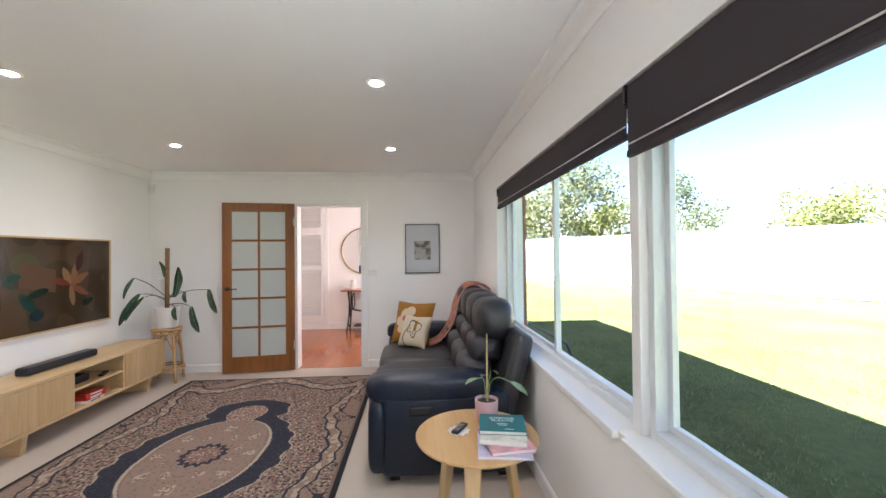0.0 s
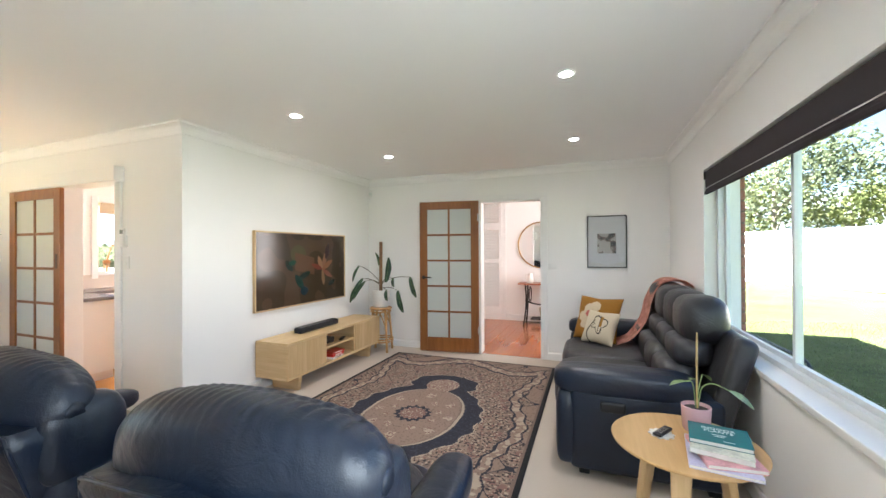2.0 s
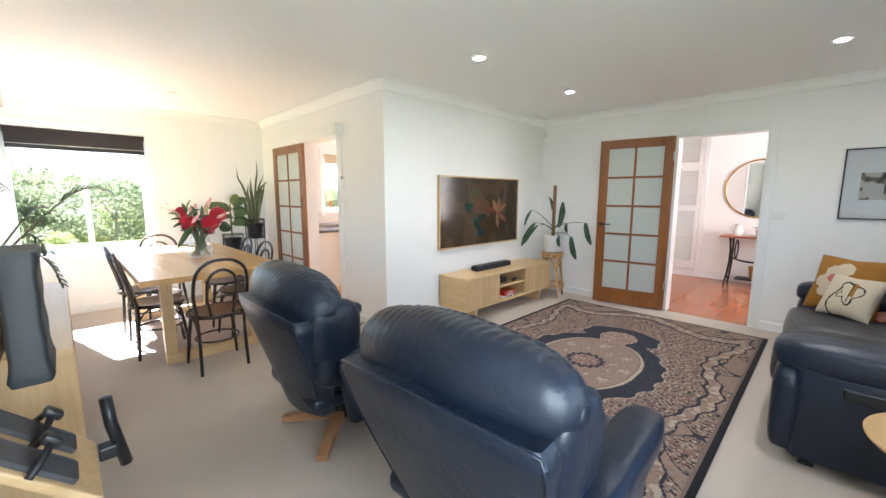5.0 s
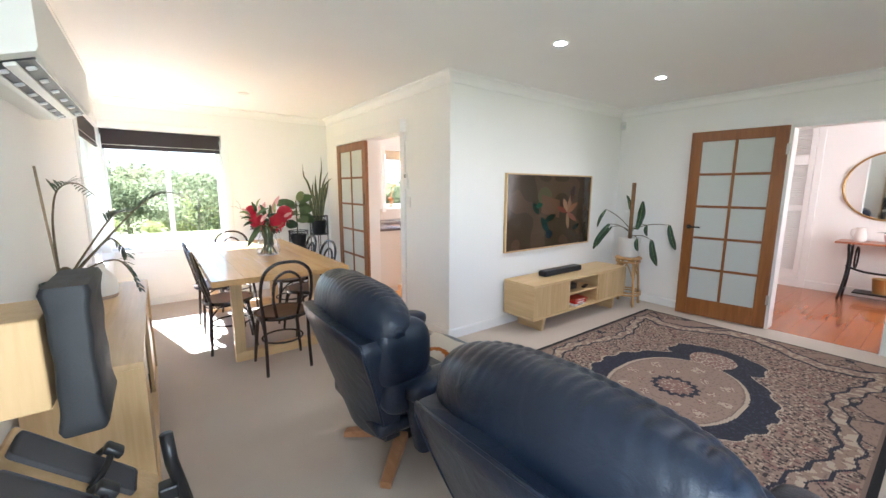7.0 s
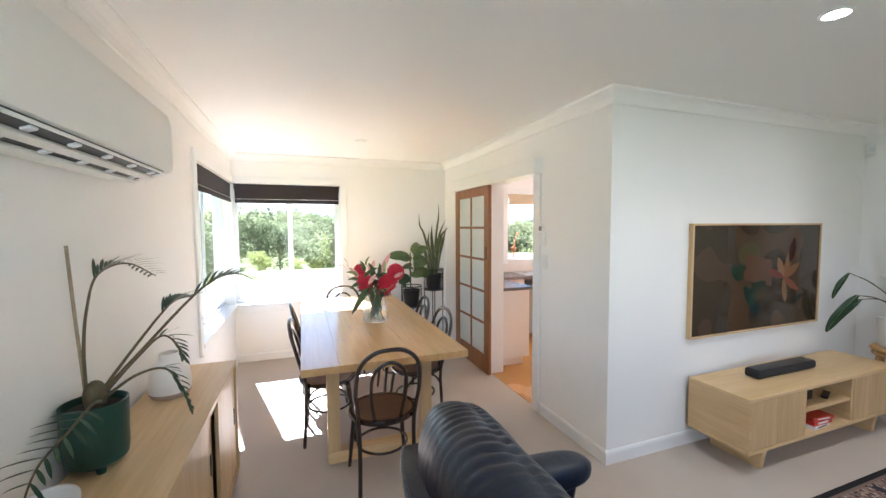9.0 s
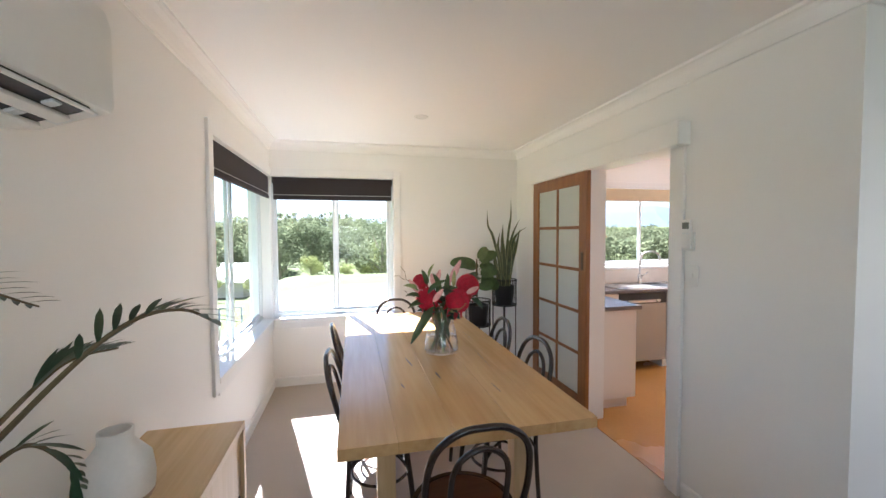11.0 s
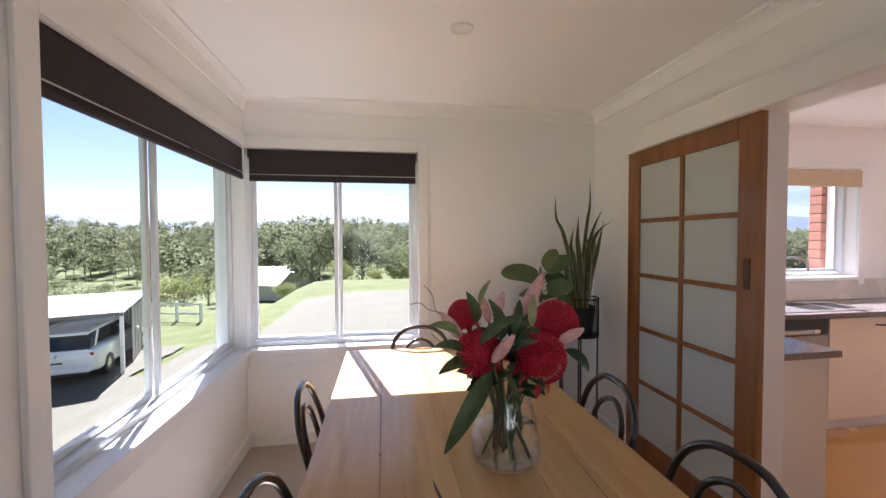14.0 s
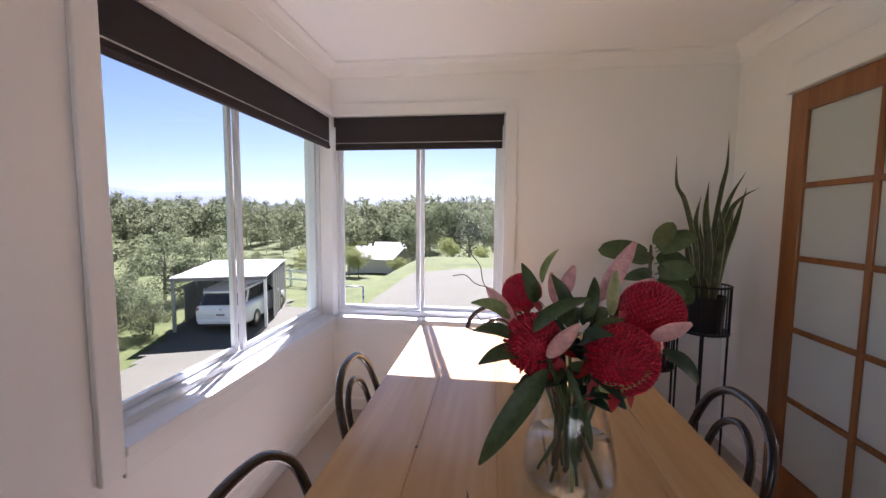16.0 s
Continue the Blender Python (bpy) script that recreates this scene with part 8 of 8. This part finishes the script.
# carport and car
CPX, CPY, CPR = -18.45, -10.15, 201.7
cpz = ground_z(CPX, CPY) + 0.087
cp = thing("carport", CPX, CPY, cpz, CPR, "open carport with a pale corrugated roof", "carport")
SHEET = mat("pale_roof_sheet", (0.17, 0.163, 0.155), 0.5, var=0.08, scale=2)
GREENW = mat("green_grey_sheet", (0.22, 0.25, 0.22), 0.6, var=0.1, scale=2)
rf_ = nb()
nr = 64
prev = None
for i in range(nr + 1):
    y = -1.62 + 3.24 * i / nr
    z = 1.97 + 0.018 * (i % 2)
    row = [rf_.verts.new((-2.5, y, z)), rf_.verts.new((2.45, y, z + 0.10))]
    if prev:
        rf_.faces.new((prev[0], prev[1], row[1], row[0]))
    prev = row
bmesh.ops.solidify(rf_, geom=rf_.faces[:], thickness=0.01)
part("roof", rf_, SHEET, cp, "pale corrugated roof sheet")
part("fascia", bx(-2.50, -2.46, -1.60, 1.60, 1.86, 1.955), SHEET, cp)
for sx in (-2.3, 0, 2.3):
    for sy in (-1.52, 1.52):
        part("post", bx(sx - 0.05, sx + 0.05, sy - 0.05, sy + 0.05, 0, 1.96), GREENW if sy > 0 else WHITEP, cp)
for k in range(12):
    part("wall_sheet", bx(-1.1 + k * 0.285, -1.1 + k * 0.285 + 0.275, -1.60 + 0.01 * (k % 2), -1.58 + 0.01 * (k % 2), 0.05, 1.95), SHEET, cp)
for k in range(11):
    part("back_sheet", bx(2.36, 2.39, -1.5 + k * 0.273, -1.5 + k * 0.273 + 0.262, 0.05, 1.95), GREENW, cp)
for k in range(13):
    part("side_sheet", bx(-1.2 + k * 0.27, -1.2 + k * 0.27 + 0.255, 1.57, 1.59, 0.05, 1.5), GREENW, cp)

CARW = mat("white_car_paint", (0.78, 0.79, 0.80), 0.2, var=0.02, bump=0.0, coat=0.8)
CARG = mat("dark_car_glass", (0.012, 0.014, 0.016), 0.06, var=0.0, bump=0.0)
car = thing("car", -18.22, -9.55, cpz, CPR - 9, "white station wagon parked nose-in under the carport", "car")
# nose points along +x; tail at x = -2.35
def car_ring(x, hw, zb, zt, r):
    return [(x, p, (zb + zt) / 2 + q) for p, q in rrect(hw, (zt - zb) / 2, r, 4)]


body = loft(nb(), [car_ring(x, hw, zb, zt, r) for x, hw, zb, zt, r in ((-2.36, 0.70, 0.42, 0.80, 0.12), (-2.30, 0.86, 0.32, 0.98, 0.16), (-2.0, 0.91, 0.26, 1.02, 0.16), (-1.0, 0.92, 0.24, 1.0, 0.14), (0.6, 0.92, 0.24, 0.98, 0.14), (1.3, 0.91, 0.24, 0.94, 0.16), (2.0, 0.87, 0.26, 0.82, 0.2), (2.32, 0.72, 0.34, 0.68, 0.14))])
part("body", body, CARW, car, smooth=40)
cabin = loft(nb(), [car_ring(x, hw, 0.92, zt, r) for x, hw, zt, r in ((-2.26, 0.74, 1.02, 0.04), (-2.05, 0.72, 1.34, 0.12), (-1.7, 0.70, 1.46, 0.16), (-0.6, 0.71, 1.50, 0.16), (0.2, 0.70, 1.46, 0.16), (0.75, 0.72, 1.16, 0.1), (1.15, 0.72, 0.97, 0.02))])
part("cabin", cabin, CARG, car, "dark tinted glasshouse", 35)
part("roof", loft(nb(), [car_ring(x, hw, zb, zt, 0.03) for x, hw, zb, zt in ((-2.14, 0.66, 1.40, 1.47), (-1.7, 0.69, 1.43, 1.53), (-0.6, 0.70, 1.45, 1.55), (0.15, 0.68, 1.42, 1.51))]), CARW, car, smooth=40)
for s in (-1, 1):
    part("roof_rail", tube(nb(), spline([(-2.0, s * 0.60, 1.49), (-1.7, s * 0.62, 1.57), (0.0, s * 0.62, 1.57), (0.15, s * 0.61, 1.52)], 4), 0.016, 6), STEEL, car, smooth=True)
    part("pillar", turn(bx(-0.05, 0.05, -0.01, 0.01, 0.0, 0.6), pose(-1.95, s * 0.735, 0.95, -s * 4, 14, 0)), CARW, car)
    part("pillar", turn(bx(-0.03, 0.03, -0.01, 0.01, 0.0, 0.52), pose(-0.55, s * 0.745, 0.97, s * -4, 0, 0)), BLACK, car)
    part("tail_light", bx(-2.325, -2.16, s * 0.70 - 0.14, s * 0.70 + 0.14, 0.80, 0.90, bevel=0.02), mat("red_lens", (0.25, 0.012, 0.012), 0.2, var=0.05), car, "red tail light")
    part("mirror", puff(nb(), (0.55, s * 1.0, 1.0), (0.06, 0.1, 0.07), 0.8, 12, 8), CARW, car, smooth=True)
    for x in (-1.45, 1.4):
        wb_ = lathe(nb(), [(0.2, -0.11), (0.30, -0.11), (0.33, -0.08), (0.33, 0.08), (0.30, 0.11), (0.2, 0.11)], 28)
        turn(wb_, pose(x, s * 0.83, 0.33, 90))
        w_ = part("wheel", wb_, BLACK, car, smooth=40)
        rb_ = lathe(nb(), [(0.001, 0.0), (0.05, 0.01), (0.2, -0.01), (0.21, -0.02)], 20)
        turn(rb_, pose(x, s * 0.93, 0.33, -90 * s))
        part("rim", rb_, STEEL, w_, smooth=True)
part("rear_window", turn(bx(-0.012, 0.004, -0.58, 0.58, -0.02, 0.36, bevel=0.01), pose(-2.24, 0, 1.02, 0, 24, 0)), CARG, car)
part("bumper", bx(-2.40, -2.27, -0.78, 0.78, 0.32, 0.50, bevel=0.05, seg=3), CARW, car, smooth=40)
part("diffuser", bx(-2.385, -2.2, -0.70, 0.70, 0.25, 0.335, bevel=0.02), BLACK, car)
npl = part("number_plate", bx(-2.372, -2.36, -0.19, 0.19, 0.60, 0.71, bevel=0.003), WHITEP, car, "white number plate")
part("plate_characters", bx(-2.3745, -2.3722, -0.14, 0.14, 0.63, 0.68), BLACK, npl)
part("badge", turn(lathe(nb(), [(0.001, 0), (0.05, 0), (0.055, 0.008), (0.001, 0.01)], 20), pose(-2.345, 0, 0.84, 0, -90, 0)), STEEL, car, smooth=True)

# rails and fences
hr = nb()
p0_, p1_ = Vector((-11.85, -2.80, 0)), Vector((-11.9, -2.34, 0))
for p in (p0_, p1_):
    tube(hr, [(p.x, p.y, ground_z(p.x, p.y)), (p.x, p.y, ground_z(p.x, p.y) + 1.0)], 0.02, 7)
tube(hr, [(p0_.x, p0_.y, ground_z(p0_.x, p0_.y) + 1.0), (p1_.x, p1_.y, ground_z(p1_.x, p1_.y) + 1.0)], 0.02, 7)
solo("driveway_handrail", hr, STEEL, "thin steel handrail beside the driveway", "handrail", smooth=True)


def rail_fence(x0, y0, x1, y1, n, h, m_, label):
    e = thing("rail_fence", x0, y0, ground_z(x0, y0), 0, label, "fence")
    z0 = ground_z(x0, y0)
    for k in range(n + 1):
        x, y = x0 + (x1 - x0) * k / n, y0 + (y1 - y0) * k / n
        z = ground_z(x, y) - z0
        part("post", bx(x - x0 - 0.06, x - x0 + 0.06, y - y0 - 0.06, y - y0 + 0.06, z - 0.2, z + h), m_, e)
        if k < n:
            xa, ya = x0 + (x1 - x0) * (k + 1) / n, y0 + (y1 - y0) * (k + 1) / n
            za = ground_z(xa, ya) - z0
            for f in (0.4, 0.9):
                part("rail", tube(nb(), [(x - x0, y - y0, z + h * f), (xa - x0, ya - y0, za + h * f)], 0.05, 5), m_, e)
    return e


rail_fence(-25.2, -9.2, -27, -17, 6, 1.0, WHITEP, "white rail fence beyond the carport")
rail_fence(-52, -6, -54, 14, 8, 1.2, BARK, "weathered post and rail paddock fence")


FARROOF = mat("sunlit_pale_roofing", (0.27, 0.26, 0.245), 0.6, var=0.08, scale=1)


def far_house(x, y, rz, L, W, label):
    e = thing("house", x, y, ground_z(x, y), rz, label, "house")
    part("wall", bx(-L / 2, L / 2, -W / 2, W / 2, -0.5, 2.6), KCAB, e)
    rb2 = nb()
    loft(rb2, [[(xx, -W / 2 - 0.5, 2.5), (xx, 0, 4.3), (xx, W / 2 + 0.5, 2.5), (xx, W / 2 + 0.5, 2.4), (xx, -W / 2 - 0.5, 2.4)] for xx in (-L / 2 - 0.4, L / 2 + 0.4)])
    part("roof", rb2, FARROOF, e, "pale metal roof")
    for k in range(3):
        part("window", bx(-L / 2 + 1.2 + k * L / 3, -L / 2 + 2.8 + k * L / 3, W / 2 - 0.03, W / 2 + 0.03, 0.9, 2.0), CARG, e)
    return e


far_house(-70, -19.3, 74, 9, 7, "low house with a pale metal roof among trees")
far_house(-86, -21, 80, 10, 7, "long low house with a pale roof further off")
